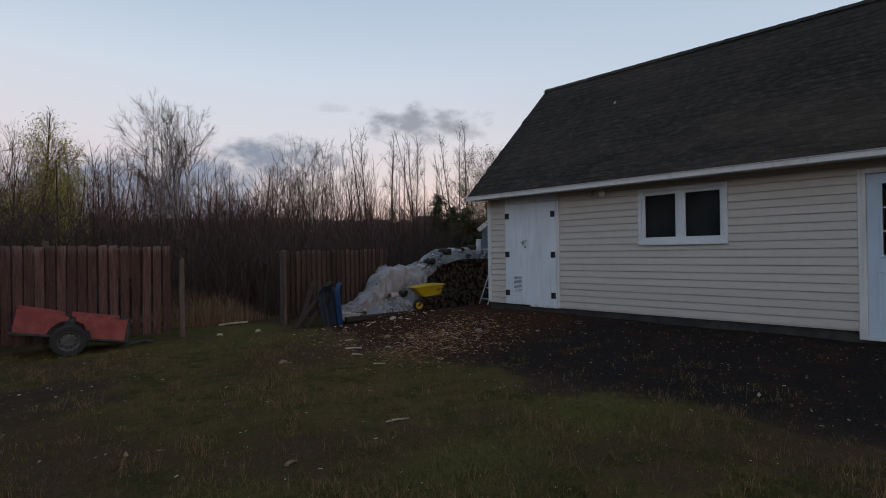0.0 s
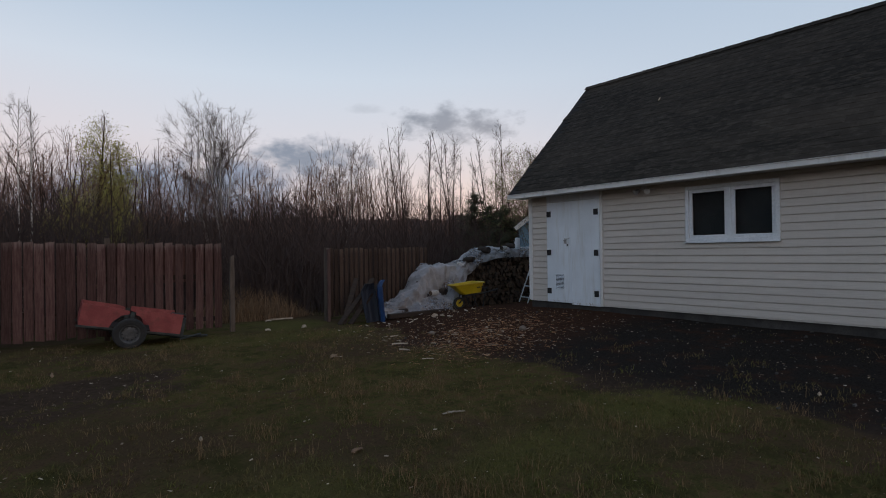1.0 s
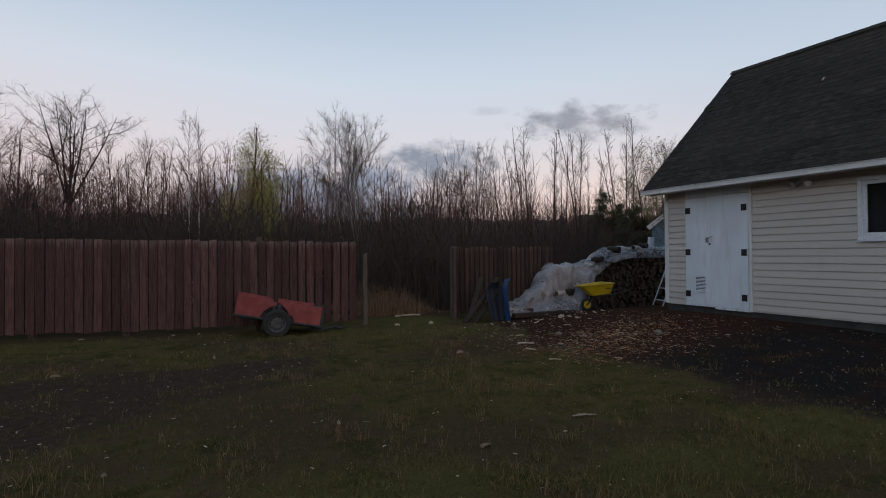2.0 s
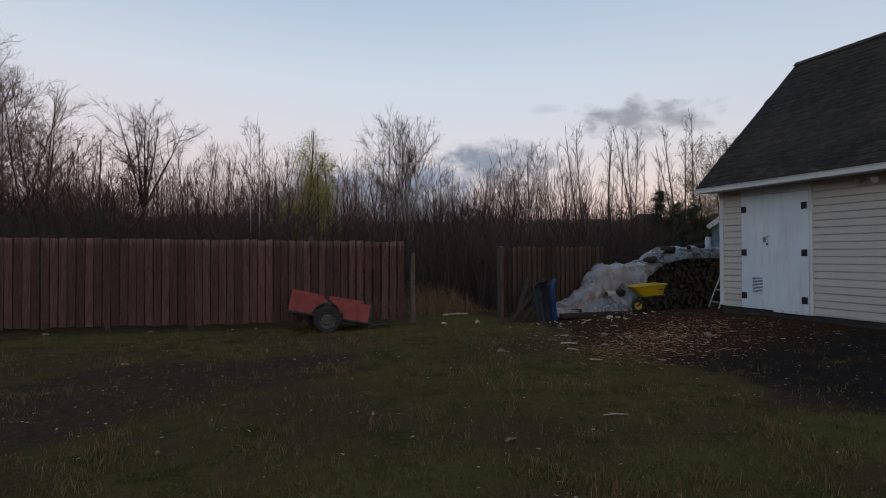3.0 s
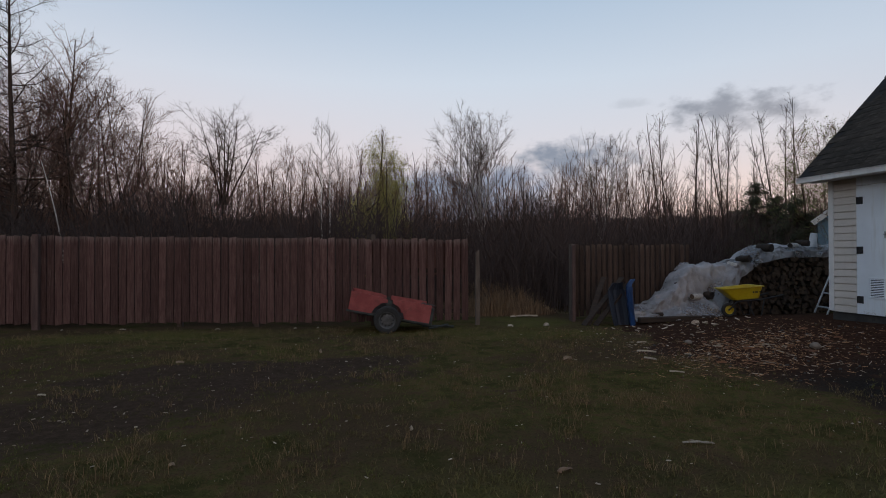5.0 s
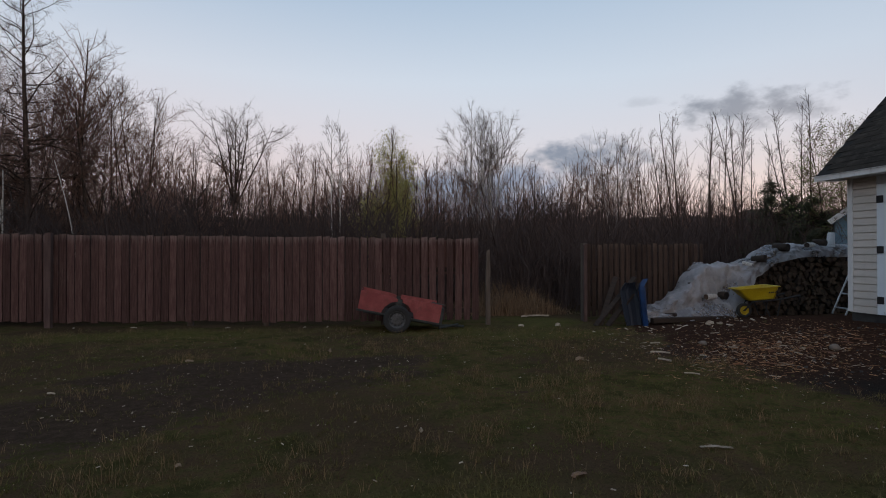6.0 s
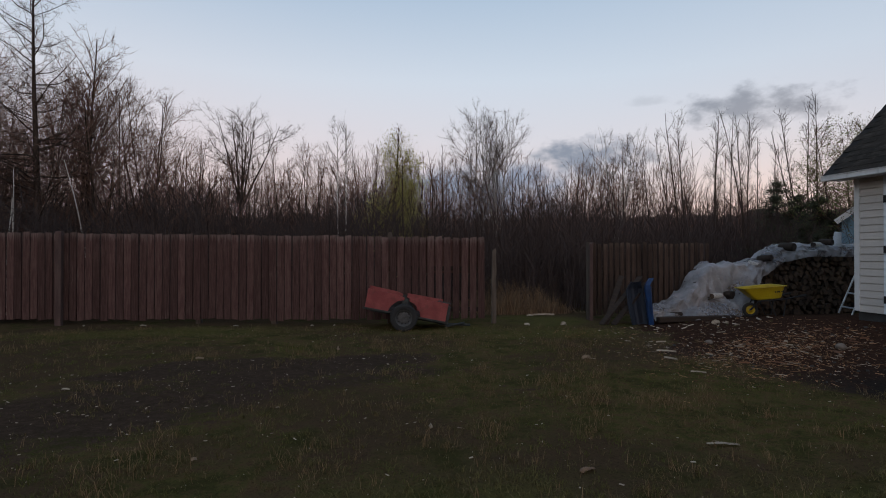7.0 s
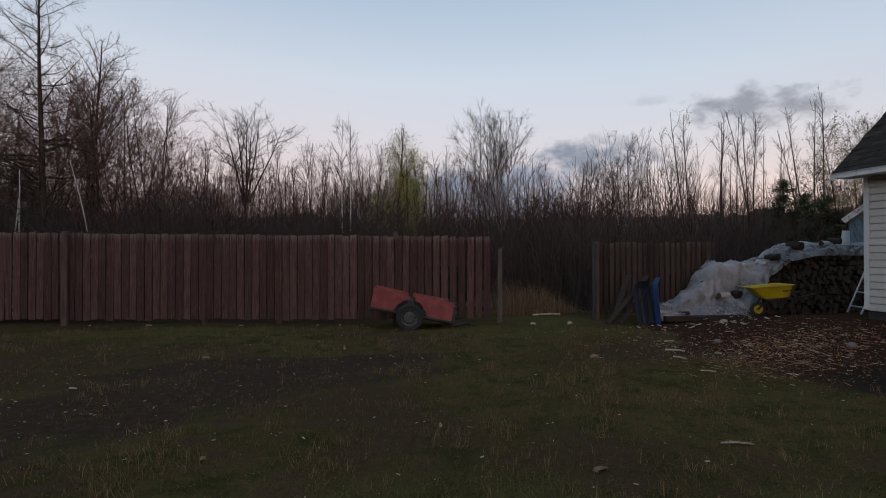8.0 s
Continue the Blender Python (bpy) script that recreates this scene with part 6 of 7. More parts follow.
def build_far_bank():
    """The unbroken mass of the wood in the distance, with a ragged top; an added ring out of view."""
    verts, faces = [], []
    n, rows = 420, 6
    for i in range(n + 1):
        az = -180 + 360 * i / n
        for j in range(rows):
            d = 52 + 5.0 * j
            x, y = far_point(az, d)
            # the unseen sides stand taller, to darken what the panes reflect
            h = (0.0, 3.8, 5.0, 5.6, 5.2, 0.0)[j] * (1 + 1.6 * smoothstep(46, 64, abs(az - 2)) * smoothstep(150, 120, abs(az)))
            if h:
                h += 0.5 * noise.noise((az * 0.3, j * 2.0, 0.5)) + 0.7 * noise.noise((az * 1.9, j * 3.0, 6.5))
            verts.append((x, y, ground_z(x, y) + h))
    for i in range(n):
        for j in range(rows - 1):
            a = i * rows + j
            faces.append((a, a + rows, a + rows + 1, a + 1))
    tagged(from_lists("backdrop", verts, faces, M_BRUSH, smooth=True), "dark distant mass of leafless wood, carried on and raised out of view", "woods", kind="structure")


def build_spruce(x, y, height, spread, seed):
    """A ragged young spruce: whorls of drooping boughs set with needles."""
    rng = random.Random(seed)
    tree = empty("spruce", 0, 0, 0)
    v, f = tubes([[(Vector((0, 0, -0.1)), 0.06), (Vector((0.02, 0, height * 0.5)), 0.04), (Vector((0, 0.02, height)), 0.008)]], SIDES)
    from_lists("trunk", v, f, M_BARK, tree, True)
    lines, spots = [], []
    z = 0.3
    while z < height:
        for k in range(6):
            a = rng.uniform(0, math.tau)
            ln = spread * (1.05 - z / height) * rng.uniform(0.6, 1.15) + 0.12
            d = Vector((math.cos(a), math.sin(a), 0.1))
            p = Vector((0, 0, z + rng.uniform(-0.08, 0.08)))
            line = [(p.copy(), 0.014)]
            for i in range(4):
                d.z += (-0.10, -0.05, 0.08, 0.18)[i]
                p = p + d.normalized() * ln / 4
                line.append((p.copy(), 0.012 - 0.002 * i))
                side = Vector((-d.y, d.x, 0)).normalized()
                for s in (-1, 1):
                    for q in range(3):
                        spots.append((p + side * s * ln * 0.09 * (q + 0.4) * (1 - i * 0.15) + Vector((0, 0, -0.02 * q)), d.copy()))
            lines.append(line)
        z += 0.21
    v, f = tubes(lines, SIDES)
    from_lists("boughs", v, f, M_BARK, tree)
    v, f = add_leaves(rng, spots, 9, 0.026, 0.060)
    from_lists("foliage", v, f, M_NEEDLE, tree)
    tagged(tree, "ragged dark young spruce at the wood's edge", "tree", "young spruces")
    stand(tree, x, y)


LEAF_GREEN = (M_GREENLEAF, 22, 0.026, 0.14, 1.0, 0.06, 0.93)
LEAF_THIN = (M_GREENLEAF, 12, 0.024, 0.12, 0.7, 0.06, 0.8)
LEAF_FEW = (M_DARKLEAF, 3, 0.026, 0.06, 0.22, 0.35, 0.9)
LEAF_DULL = (M_DARKLEAF, 8, 0.030, 0.09, 0.75, 0.15, 1.0)
# label, form, place, height, crown width, trunk radius, stems, splay, seed, bark, leaves, lean at the top
HERO_TREES = [
    ("tall bare larch with fine level branches", "larch", (-7.48, 16.00), 8.61, 4.55, 0.112, 1, 0, 1, "grey", None, -0.26),
    ("tall bare larch with brown fine branches", "larch", (-9.20, 16.10), 7.26, 4.98, 0.086, 1, 0, 21, "brown", None, 0.00),
    ("bare tangled tree with brown twigs", "round", (-9.9, 16.2), 7.20, 3.60, 0.070, 4, 20, 61, "brown", None, 0.00),
    ("bare tangled tree with brown twigs", "level", (-7.35, 17.9), 6.60, 3.40, 0.070, 1, 0, 62, "brown", None, 0.20),
    ("tall bare tree with spreading brown branches", "level", (-7.00, 17.30), 7.52, 3.66, 0.080, 1, 0, 2, "brown", None, 0.15),
    ("bare dense round-topped tree at the wood's edge", "round", (-5.74, 18.72), 6.62, 2.62, 0.068, 4, 17, 3, "brown", None, 0.12),
    ("bare brown-twigged tree behind the larch", "round", (-6.80, 19.41), 6.97, 2.76, 0.068, 3, 17, 22, "brown", None, 0.00),
    ("bare dense tree with brown twigs", "round", (-8.38, 18.78), 6.79, 3.82, 0.072, 4, 20, 4, "brown", None, 0.00),
    ("bare dense tree with tangled twigs", "round", (-8.69, 16.96), 6.42, 3.54, 0.072, 3, 22, 26, "brown", None, 0.00),
    ("bare tangled tree behind the larch", "level", (-6.43, 16.78), 5.57, 3.15, 0.064, 1, 0, 27, "brown", None, 0.00),
    ("low bare tree with tangled brown twigs", "round", (-5.72, 17.35), 5.03, 2.26, 0.048, 4, 22, 32, "brown", None, 0.00),
    ("low bare tree with tangled brown twigs", "round", (-8.02, 16.84), 4.96, 3.08, 0.048, 4, 22, 33, "brown", None, 0.00),
    ("small bare many-stemmed tree by the fence", "brush", (-4.94, 18.43), 4.66, 1.08, 0.024, 3, 10, 23, "brown", None, 0.00),
    ("thin leaning white birch behind the fence", "stick", (-5.73, 14.58), 3.72, 0.55, 0.029, 1, 0, 5, "birch", None, -0.23),
    ("forked white birch behind the fence", "stick", (-6.78, 13.22), 3.32, 0.77, 0.036, 2, 16, 6, "birch", None, -0.12),
    ("bare spreading tree with rounded open crown", "open", (-3.22, 20.34), 6.37, 1.8, 0.095, 6, 20, 7, "grey", None, 0.08),
    ("small bare brushy tree with upright twigs", "brush", (-4.49, 21.63), 4.80, 1.37, 0.024, 3, 10, 34, "brown", None, 0.00),
    ("bare brushy tree with upright twigs", "brush", (-1.87, 21.52), 5.67, 1.38, 0.030, 4, 9, 24, "brown", None, 0.00),
    ("bare brushy tree with upright twigs", "brush", (-1.27, 21.56), 5.18, 1.11, 0.027, 3, 9, 35, "brown", None, 0.00),
    ("bare brushy tree with upright twigs", "brush", (-0.67, 21.09), 5.59, 1.35, 0.030, 3, 9, 28, "brown", None, 0.00),
    ("slender white birch with wispy top", "slim", (0.19, 17.61), 5.72, 1.12, 0.032, 1, 0, 8, "birch", None, -0.25),
    ("slender white birch with wispy top", "slim", (0.34, 17.61), 5.53, 1.16, 0.036, 1, 0, 36, "birch", None, 0.07),
    ("bare brushy tree with upright twigs", "brush", (1.28, 23.08), 5.24, 1.43, 0.024, 3, 9, 37, "brown", None, 0.00),
    ("young tree with sparse yellow-green leaves", "leafy", (1.90, 18.52), 5.71, 2.8, 0.070, 1, 0, 9, "brown", LEAF_GREEN, 0.04),
    ("smaller tree with thin yellow-green leaves", "leafy", (2.81, 19.42), 5.11, 1.9, 0.055, 2, 5, 10, "brown", LEAF_THIN, 0.00),
    ("slim bare young tree in the wood", "slim", (4.17, 21.73), 5.87, 0.82, 0.025, 1, 0, 38, "brown", None, 0.00),
    ("large bare birch with pale fine twigs", "birch", (7.33, 23.52), 7.61, 2.99, 0.100, 4, 11, 11, "birch", None, -0.62),
    ("leaning bare birch with pale fine twigs", "birch", (6.96, 24.15), 7.59, 2.38, 0.085, 3, 11, 29, "birch", None, -1.14),
    ("small bare grey tree in the wood", "brush", (9.19, 24.46), 5.67, 1.56, 0.030, 3, 10, 39, "brown", None, 0.00),
    ("small bare grey tree in the wood", "brush", (9.73, 24.26), 5.33, 1.45, 0.030, 3, 10, 40, "brown", None, 0.16),
    ("bare brown brushy tree in the wood", "brush", (10.63, 23.88), 5.88, 1.40, 0.030, 3, 9, 25, "brown", None, -0.22),
    ("bare brown brushy tree in the wood", "brush", (11.32, 23.56), 5.80, 1.56, 0.030, 4, 10, 30, "brown", None, 0.00),
    ("bare brown brushy tree in the wood", "brush", (11.82, 23.31), 5.88, 1.24, 0.030, 3, 9, 41, "brown", None, 0.00),
    ("bare birch with dense upright twigs", "birch", (13.02, 23.81), 6.92, 2.01, 0.080, 4, 11, 12, "birch", None, 0.11),
    ("bare brown brushy tree in the wood", "brush", (12.69, 21.70), 5.23, 1.29, 0.027, 3, 9, 31, "brown", None, 0.00),
    ("slim bare poplar with upright branches", "slim", (11.86, 18.70), 5.15, 0.96, 0.032, 1, 0, 42, "grey", None, -0.55),
    ("slim bare poplar with upright branches", "slim", (11.98, 17.42), 5.80, 1.22, 0.032, 1, 0, 13, "grey", None, -0.83),
    ("slim bare poplar with upright branches", "slim", (12.07, 17.36), 6.43, 1.30, 0.040, 2, 3, 43, "grey", None, -0.41),
    ("slim bare poplar with upright branches", "slim", (13.25, 17.11), 6.35, 1.34, 0.040, 2, 3, 14, "grey", None, -0.24),
    ("slim bare poplar with upright branches", "slim", (13.59, 16.84), 6.20, 1.02, 0.032, 1, 0, 44, "grey", None, -0.36),
    ("slim bare poplar with upright branches", "slim", (13.91, 16.58), 6.25, 1.16, 0.036, 1, 0, 45, "grey", None, -0.22),
    ("slim bare poplar with upright branches", "slim", (14.00, 16.50), 6.68, 1.29, 0.040, 2, 2, 15, "grey", None, 0.00),
    ("slim bare poplar with upright branches", "slim", (14.51, 16.73), 5.60, 0.91, 0.029, 1, 0, 46, "grey", None, 0.18),
    ("slim bare poplar with upright branches", "slim", (15.49, 17.19), 5.21, 0.71, 0.025, 1, 0, 47, "grey", None, -0.07),
    ("slim bare poplar leaning in a clump", "slim", (15.96, 16.06), 5.67, 1.26, 0.036, 1, 0, 16, "grey", None, -1.33),
    ("slim bare poplar leaning in a clump", "slim", (15.94, 16.08), 6.51, 1.30, 0.040, 1, 0, 48, "grey", None, -0.89),
    ("slim bare poplar leaning in a clump", "slim", (15.97, 16.05), 6.62, 1.21, 0.040, 1, 0, 49, "grey", None, -0.26),
    ("tall poplar with a few last green leaves", "slim", (16.15, 15.86), 6.89, 1.40, 0.043, 1, 0, 50, "grey", LEAF_FEW, -0.05),
    ("leafy dull green tree beyond the shed", "round", (15.50, 14.38), 5.38, 1.96, 0.056, 3, 16, 17, "brown", LEAF_DULL, 0.00),
    ("leafy dull green tree beyond the shed", "round", (15.19, 13.23), 5.21, 2.28, 0.056, 3, 16, 18, "brown", LEAF_DULL, 0.00),
    ("low leafy green tree beside the poplars", "round", (15.20, 14.69), 4.32, 1.52, 0.040, 3, 16, 51, "brown", LEAF_DULL, 0.00),
]
WOOD_COUNT, BRUSH_COUNT, FAR_COUNT = 235, 9200, 2600
build_trees()
build_brush()
build_far_wood()
build_far_bank()
build_spruce(14.61, 15.97, 3.69, 1.75, 3)
build_spruce(15.37, 15.94, 3.32, 1.3, 4)
build_spruce(14.73, 14.46, 3.21, 1.5, 6)


# ---------------------------------------------------------------- grass, leaves, chips
def blades(rng, xs, ys, heights, width, lean):
    """Tapered grass blades as single bent strips, from arrays of places."""
    n = len(xs)
    ang = rng.uniform(0, math.tau, n)
    bend = rng.normal(0, lean, (n, 2))
    zs = np.array([ground_z(x, y) for x, y in zip(xs, ys)])
    cx, sx = np.cos(ang) * width * 0.5, np.sin(ang) * width * 0.5
    v = np.empty((n, 5, 3))
    for k, (f, w) in enumerate(((0.0, 1.0), (0.55, 0.7))):
        for j, s in enumerate((-1, 1)):
            v[:, 2 * k + j, 0] = xs + s * cx * w + bend[:, 0] * heights * f * f
            v[:, 2 * k + j, 1] = ys + s * sx * w + bend[:, 1] * heights * f * f
            v[:, 2 * k + j, 2] = zs + heights * f - 0.004
    v[:, 4, 0], v[:, 4, 1] = xs + bend[:, 0] * heights, ys + bend[:, 1] * heights
    v[:, 4, 2] = zs + heights * (1 - 0.25 * np.minimum(1, np.abs(bend).sum(1)))
    base = np.arange(n)[:, None] * 5
    quads = (base + np.array([[0, 1, 3, 2]])).tolist()
    tris = (base + np.array([[2, 3, 4]])).tolist()
    return v.reshape(-1, 3).tolist(), [tuple(q) for q in quads] + [tuple(t) for t in tris]


def scatter_grass():
    rng = np.random.default_rng(4)
    for name, count, height, width, lean, material, label, dry in (
            ("lawn_grass", 90000, 0.025, 0.0045, 0.7, M_GRASS, "short patchy green and brown autumn grass", False),
            ("green_grass", 16000, 0.030, 0.005, 0.8, M_GREENGRASS, "tufts of greener grass in the lawn", False),
            ("dry_grass", 26000, 0.055, 0.0035, 0.45, M_STRAW, "thin dry straw-coloured grass stalks in lawn", True)):
        # tufts: a centre, then a handful of blades round it
        tufts = count // 9
        tries = tufts * (3 if name == "lawn_grass" else 10)
        az = rng.uniform(-52, 86, tries)
        dist = 1.5 + 10.0 * rng.random(tries) ** 0.85
        xs, ys, hs = [], [], []
        for x, y in zip(np.sin(np.radians(az)) * dist, np.cos(np.radians(az)) * dist):
            if y > 10.15 - 0.15 * x or x > 7.6 or len(xs) >= count:
                continue
            b = bare_amount(x, y)
            clump = noise.noise((x * 1.9, y * 1.9, 5.5)) + 0.6 * noise.noise((x * 5.3, y * 5.3, 1.5))
            chance = (1 - 0.95 * b) * (0.7 + 0.5 * clump) if not dry else (0.06 + 1.5 * max(0.0, clump - 0.12)) * (1 - 0.98 * b)
            if name == "green_grass":
                chance = lush_amount(x, y) * (1 - 0.9 * b)
            if rng.random() > chance:
                continue
            tall = height * rng.uniform(0.5, 1.9) * (1 + 0.5 * max(0.0, clump))
            n = int(rng.integers(5, 15)) if not dry else int(rng.integers(2, 8))
            wide = rng.uniform(0.012, 0.045)
            xs += list(x + rng.normal(0, wide, n))
            ys += list(y + rng.normal(0, wide, n))
            hs += list(tall * rng.uniform(0.5, 1.2, n))
        xs, ys = np.array(xs), np.array(ys)
        v, f = blades(rng, xs, ys, np.array(hs), width, lean)
        ob = from_lists(name, v, f, material)
        tagged(ob, label, "grass", kind="stuff")
    # tall dry grass beyond the gate
    n = 8000
    xs = rng.normal(4.15, 0.62, n)
    ys = rng.uniform(11.4, 14.0, n)
    hs = rng.uniform(0.2, 0.85, n) * np.exp(-((xs - 4.15) / 1.0) ** 2) * (0.75 + 0.35 * np.sin(xs * 5.1 + ys * 2.3))
    v, f = blades(rng, xs, ys, hs, 0.012, 0.30)
    tagged(from_lists("tall_dry_grass", v, f, M_REED), "tall dry straw-coloured grass in the fence opening", "grass", kind="stuff")
    # a few weeds on the bare soil
    n = 420
    which = rng.integers(0, 14, n)
    xs = rng.uniform(4.8, 6.2, 14)[which] + rng.normal(0, 0.08, n)
    ys = rng.uniform(1.2, 4.4, 14)[which] + rng.normal(0, 0.08, n)
    v, f = blades(rng, xs, ys, rng.uniform(0.02, 0.07, n), 0.008, 0.7)
    tagged(from_lists("weeds", v, f, M_GRASS), "sparse low weeds on the dark soil", "weeds", kind="stuff")


def flake(rng, length, width, thick):
    """One splinter: a thin tapered, slightly twisted wedge."""
    l, w = length / 2, width / 2
    t = rng.uniform(-0.5, 0.5)
    return [(-l, -w * 0.6, 0), (l * 0.9, -w, thick * 0.2), (l, w * 0.3, 0), (-l * 0.85, w, 0),
            (-l, -w * 0.4, thick), (l * 0.85, -w * 0.7, thick * (1 + t)), (l * 0.95, w * 0.2, thick), (-l * 0.8, w * 0.8, thick * (1 - t * 0.5))]


FLAKE_FACES = [(3, 2, 1, 0), (4, 5, 6, 7), (0, 1, 5, 4), (1, 2, 6, 5), (2, 3, 7, 6), (3, 0, 4, 7)]


def scatter(name, label, category, material, places, seed):
    rng = random.Random(seed)
    verts, faces = [], []
    for x, y, length, width, thick in places:
        m = Matrix.Translation((x, y, ground_z(x, y) + 0.004)) @ pose(0, 0, 0, rng.gauss(0, 10), rng.gauss(0, 10), rng.uniform(0, 360))
        b = len(verts)
        verts += [tuple(m @ Vector(p)) for p in flake(rng, length, width, thick)]
        faces += [tuple(b + i for i in f) for f in FLAKE_FACES]
    tagged(from_lists(name, verts, faces, material), label, category, kind="stuff")


def scatter_chips():
    rng = random.Random(31)
    spots = []
    while len(spots) < 4200:
        if rng.random() < 0.78:
            x, y = rng.gauss(5.55, 0.85), rng.gauss(6.05, 0.62)
            q = 0.35
            x, y = x + (y - 6.05) * q, y + (x - 5.55) * 0.18
        else:
            x, y = rng.uniform(3.6, 7.6), rng.uniform(4.6, 9.2)
        if x > 8.0:
            continue
        s = rng.random()
        spots.append((x, y, 0.012 + 0.085 * s ** 4.5, 0.003 + 0.008 * rng.random() ** 2, 0.002 + 0.004 * rng.random()))
    scatter("wood_chips", "reddish-brown wood chips and bark splinters on soil", "wood chips", M_CHIP, spots, 1)
    spots = []
    for _ in range(380):
        x, y = rng.gauss(5.5, 0.75), rng.gauss(6.15, 0.65)
        if x < 7.9:
            spots.append((x, y, 0.02 + 0.10 * rng.random() ** 2, rng.uniform(0.004, 0.010), rng.uniform(0.003, 0.007)))
    for _ in range(40):
        spots.append((rng.gauss(6.3, 0.7), rng.gauss(8.6, 0.35), rng.uniform(0.03, 0.12), rng.uniform(0.012, 0.04), rng.uniform(0.006, 0.02)))
    scatter("pale_splinters", "pale fresh wood splinters among the chips", "wood splinters", M_PALE, spots, 2)
    spots = []
    for _ in range(4200):
        a, d = radians(rng.uniform(-50, 84)), 2.0 + 8.2 * rng.random() ** 0.8
        x, y = math.sin(a) * d, math.cos(a) * d
        if y > 10 - 0.15 * x or x > 7.9:
            continue
        if rng.random() < 0.55 and bare_amount(x, y) < 0.4:
            continue
        s = 0.005 + 0.032 * rng.random() ** 6
        spots.append((x, y, s, s * rng.uniform(0.3, 0.7), 0.004))
    scatter("pale_crumbs", "tiny pale leaf crumbs and chips on lawn", "litter", M_PALE, spots, 3)
    spots = []
    for _ in range(280):
        x, y = rng.uniform(4.6, 8.1), rng.uniform(0.2, 7.0)
        s = 0.012 + 0.03 * rng.random() ** 3
        spots.append((x, y, s, s * 0.7, s * 0.5))
    scatter("soil_crumbs", "dark stones and clods on the bare soil", "gravel", M_CONCRETE, spots, 4)


def scrap(name, label, category, material, x, y, length, width, thick, turn, seed, group=""):
    """One larger loose piece of wood, bark or leaf lying on the ground."""
    rng = random.Random(seed)
    bm = bmesh.new()
    n = 7
    rows = []
    for i in range(n):
        s = i / (n - 1)
        w = width / 2 * (0.35 + 0.65 * math.sin(math.pi * (0.12 + 0.76 * s))) * rng.uniform(0.8, 1.15)
        z = 0.25 * width * math.sin(s * math.pi * 1.3) * rng.uniform(0.4, 1.0)
        px = (s - 0.5) * length
        o = rng.uniform(-0.12, 0.12) * width
        rows.append([bm.verts.new(p) for p in ((px, o - w, z), (px, o, z + thick * 1.6), (px, o + w, z + thick * 0.4), (px, o, z - thick * 0.2))])
    for a, b in zip(rows, rows[1:]):
        for k in range(4):
            bm.faces.new((a[k], a[(k + 1) % 4], b[(k + 1) % 4], b[k]))
    bm.faces.new(rows[0][::-1])
    bm.faces.new(rows[-1])
    bmesh.ops.recalc_face_normals(bm, faces=bm.faces)
    me = bpy.data.meshes.new(name)
    bm.to_mesh(me)
    bm.free()
    me.materials.append(material)
    ob = new(name, me)
    ob.matrix_basis = Matrix.Translation((x, y, ground_z(x, y) + 0.012)) @ pose(0, 0, 0, 0, 0, turn)
    return tagged(ob, label, category, group)


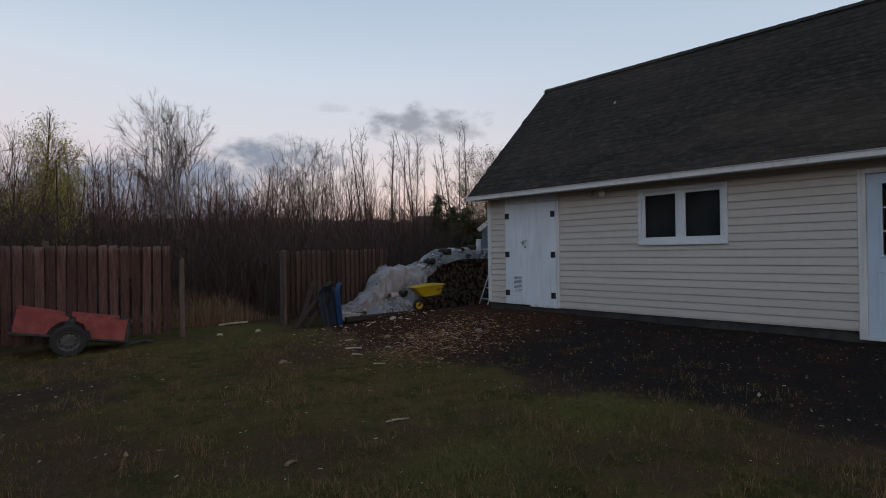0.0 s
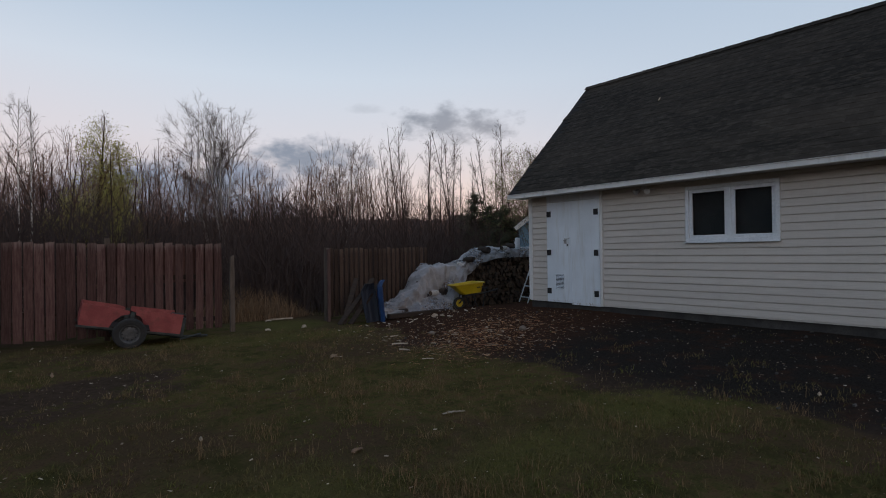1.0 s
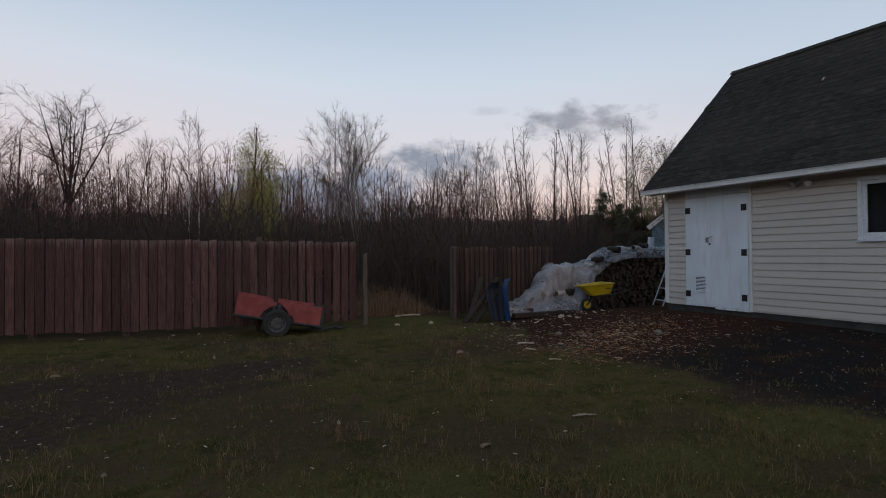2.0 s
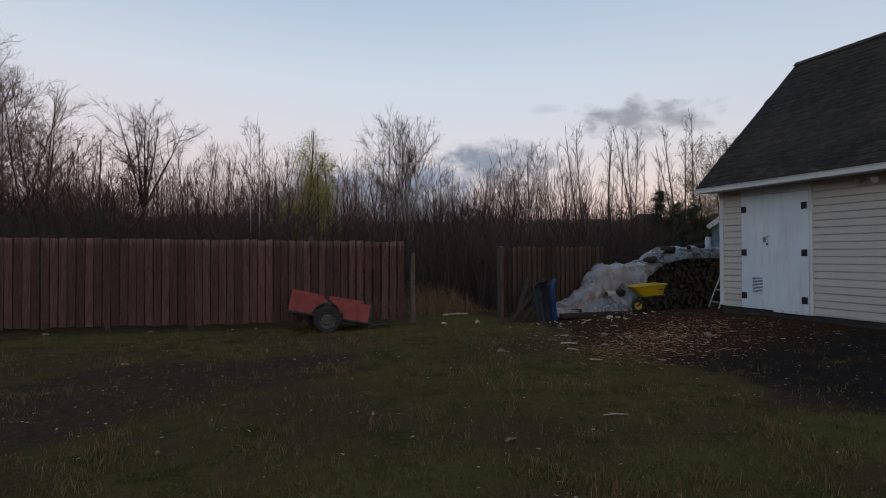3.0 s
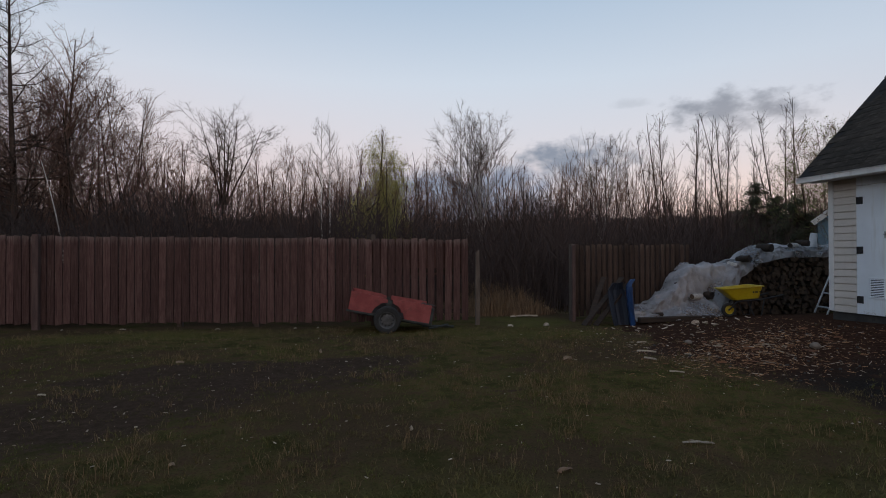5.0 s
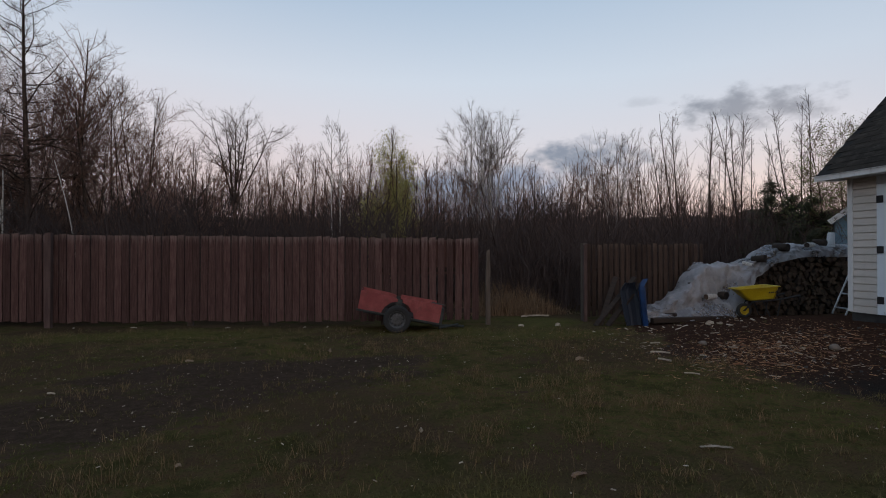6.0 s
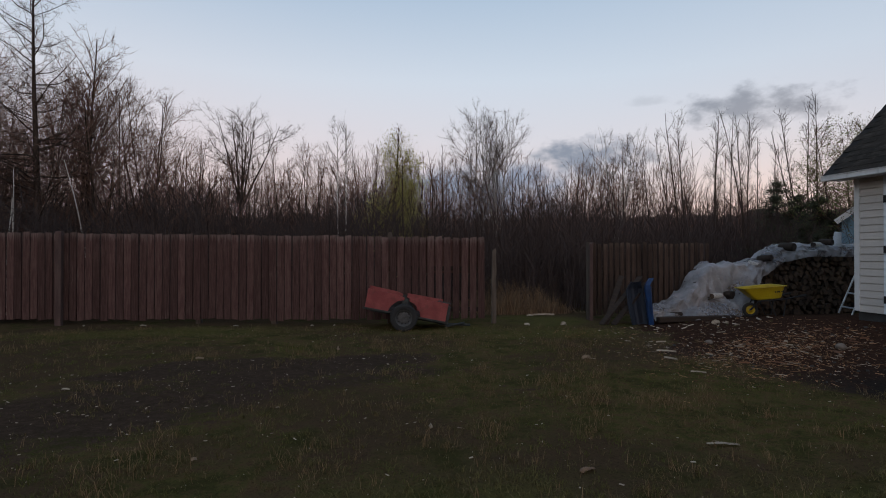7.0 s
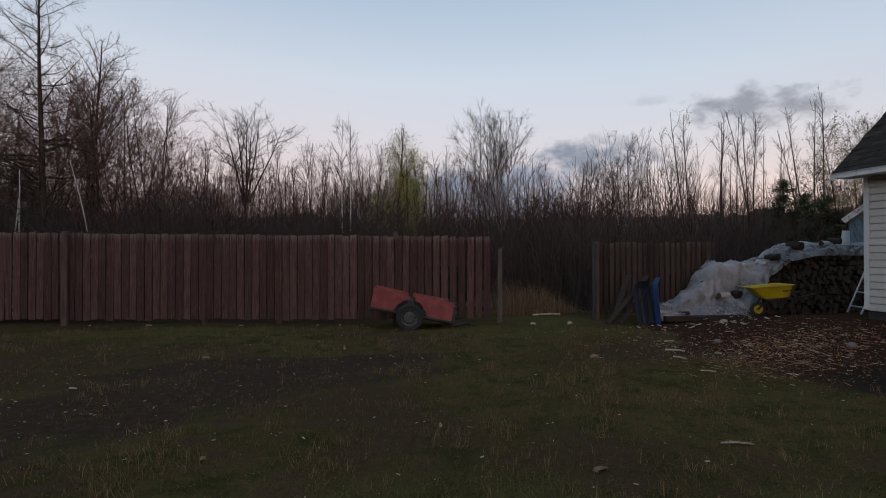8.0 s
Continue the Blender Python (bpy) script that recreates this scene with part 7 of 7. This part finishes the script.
def loose_bits():
    scrap("bark_strip", "pale curled strip of birch bark on lawn", "bark", M_PALE2, 2.60, 3.31, 0.21, 0.036, 0.005, -12, 1)
    scrap("dead_leaf", "brown curled dead leaf on lawn", "leaf", M_LEAFBROWN, 1.51, 3.05, 0.12, 0.045, 0.004, 30, 2)
    scrap("paper_scrap", "small white crumpled scrap on lawn", "scrap", M_PALE2, 0.75, 3.95, 0.04, 0.032, 0.016, 70, 3)
    scrap("dead_leaf", "pale brown leaf standing in the grass", "leaf", M_LEAFPALE, 3.03, 6.23, 0.13, 0.055, 0.02, 20, 4)
    scrap("dead_leaf", "pale leaf standing upright in the grass", "leaf", M_LEAFPALE, 0.11, 7.46, 0.07, 0.04, 0.03, 80, 14)
    scrap("dead_leaf", "pale crumpled leaf lying on bare soil", "leaf", M_LEAFPALE, -1.52, 7.09, 0.09, 0.04, 0.012, 5, 15)
    scrap("dead_leaf", "small brown leaf in short grass", "leaf", M_LEAFPALE, -0.75, 3.62, 0.035, 0.025, 0.01, 50, 16)
    scrap("paper_scrap", "white torn scrap lying on bare soil", "scrap", M_PALE2, -2.33, 5.65, 0.07, 0.022, 0.008, -10, 17)
    scrap("bark_strip", "pale wood scrap on the dark soil", "bark", M_PALE2, 5.32, 1.44, 0.06, 0.03, 0.015, 10, 5)
    scrap("board", "pale broken lath lying in the fence opening", "board", M_PALE2, 4.46, 11.25, 0.48, 0.03, 0.02, -4, 6)
    scrap("board", "short pale lath lying in the fence opening", "board", M_PALE2, 4.12, 11.17, 0.14, 0.05, 0.02, 12, 7)
    scrap("paper_scrap", "white torn scrap in the grass by gate", "scrap", M_PALE2, 4.22, 9.65, 0.14, 0.07, 0.03, 30, 8)
    scrap("paper_scrap", "white torn scrap in the grass by gate", "scrap", M_PALE2, 3.55, 9.75, 0.10, 0.05, 0.02, -20, 9)
    scrap("board", "pale split board among the wood chips", "board", M_PALE2, 4.27, 6.49, 0.24, 0.034, 0.012, -24, 10)
    scrap("board", "pale split board among the wood chips", "board", M_PALE2, 4.02, 6.02, 0.17, 0.026, 0.012, -62, 11)
    scrap("board", "thin pale lath at the edge of the chips", "board", M_PALE2, 3.83, 5.25, 0.15, 0.014, 0.008, -32, 18)
    scrap("board", "pale block before the firewood timbers", "board", M_PALE2, 6.47, 8.42, 0.22, 0.07, 0.03, 24, 12)
    leaf = scrap("dead_leaf", "pale dead leaf caught on the shingle roof", "leaf", M_PALE2, 9.56, 5.24, 0.09, 0.04, 0.01, 40, 13)
    leaf.matrix_basis = Matrix.Translation((9.555, 5.24, EAVE_Z + (9.555 - EAVE_X) * (RIDGE_Z - EAVE_Z) / (RIDGE_X - EAVE_X) + 0.012)) @ pose(0, 0, 0, 0, -44.6, 0)
    rng = random.Random(8)
    for k in range(40):
        x, y = rng.gauss(5.6, 0.6), rng.gauss(6.2, 0.5)
        pale = rng.random() < 0.3
        scrap("wood_scrap", "pale split wood scrap among the chips" if pale else "reddish bark scrap among the chips", "wood scrap",
              M_PALE2 if pale else M_CHIPWOOD, x, y, rng.uniform(0.06, 0.19), rng.uniform(0.010, 0.024), rng.uniform(0.005, 0.012), rng.uniform(0, 180), 40 + k,
              "scraps of split wood")
    for k, (x, y, s) in enumerate(((-3.35, 10.95, 0.10), (-1.7, 10.62, 0.09), (-0.35, 10.45, 0.07), (0.05, 10.40, 0.12), (-4.4, 11.15, 0.10))):
        scrap("paper_scrap", "pale scrap lying along the fence foot", "scrap", M_PALE2, x, y - 0.1, s, s * 0.3, 0.01, 25 * k, 90 + k, "scraps along the fence")


def build_stone(x, y, r, seed, label):
    rng = random.Random(seed)
    bm = bmesh.new()
    bmesh.ops.create_icosphere(bm, subdivisions=2, radius=r)
    for v in bm.verts:
        v.co *= 1 + 0.22 * noise.noise(v.co * (2.2 / r) * 0.5 + Vector((seed, 0, 0)))
        v.co.z *= 0.72
    me = bpy.data.meshes.new("stone")
    bm.to_mesh(me)
    bm.free()
    me.materials.append(M_STONE)
    me.polygons.foreach_set("use_smooth", [True] * len(me.polygons))
    ob = new("stone", me)
    ob.matrix_basis = Matrix.Translation((x, y, ground_z(x, y) + r * 0.45)) @ pose(0, 0, 0, 0, 0, 30 * seed)
    tagged(ob, label, "stone")


M_REED = leaves("pale_dry_reed_grass", (0.28, 0.19, 0.115), (0.10, 0.066, 0.042))
M_PALE2 = surface("weathered_pale_wood", (0.43, 0.36, 0.27), (0.22, 0.17, 0.12), 12, 80, (1, 4, 4), rough=0.9, bump=0.4, vary=0.25)
M_CHIPWOOD = surface("reddish_split_wood", (0.24, 0.11, 0.055), (0.11, 0.05, 0.03), 12, 80, (1, 4, 4), rough=0.9, bump=0.4, vary=0.3)
M_LEAFPALE = surface("pale_dead_leaf", (0.28, 0.20, 0.13), (0.17, 0.11, 0.066), 25, 90, rough=0.8, bump=0.3)
M_LEAFBROWN = surface("brown_dead_leaf", (0.22, 0.125, 0.065), (0.12, 0.065, 0.036), 25, 90, rough=0.8, bump=0.3)
scatter_grass()
scatter_chips()
loose_bits()
build_stone(6.13, 5.73, 0.062, 1, "pale round stone lying on the wood chips")
build_stone(5.2, 6.9, 0.05, 2, "small pale stone on the wood chips")
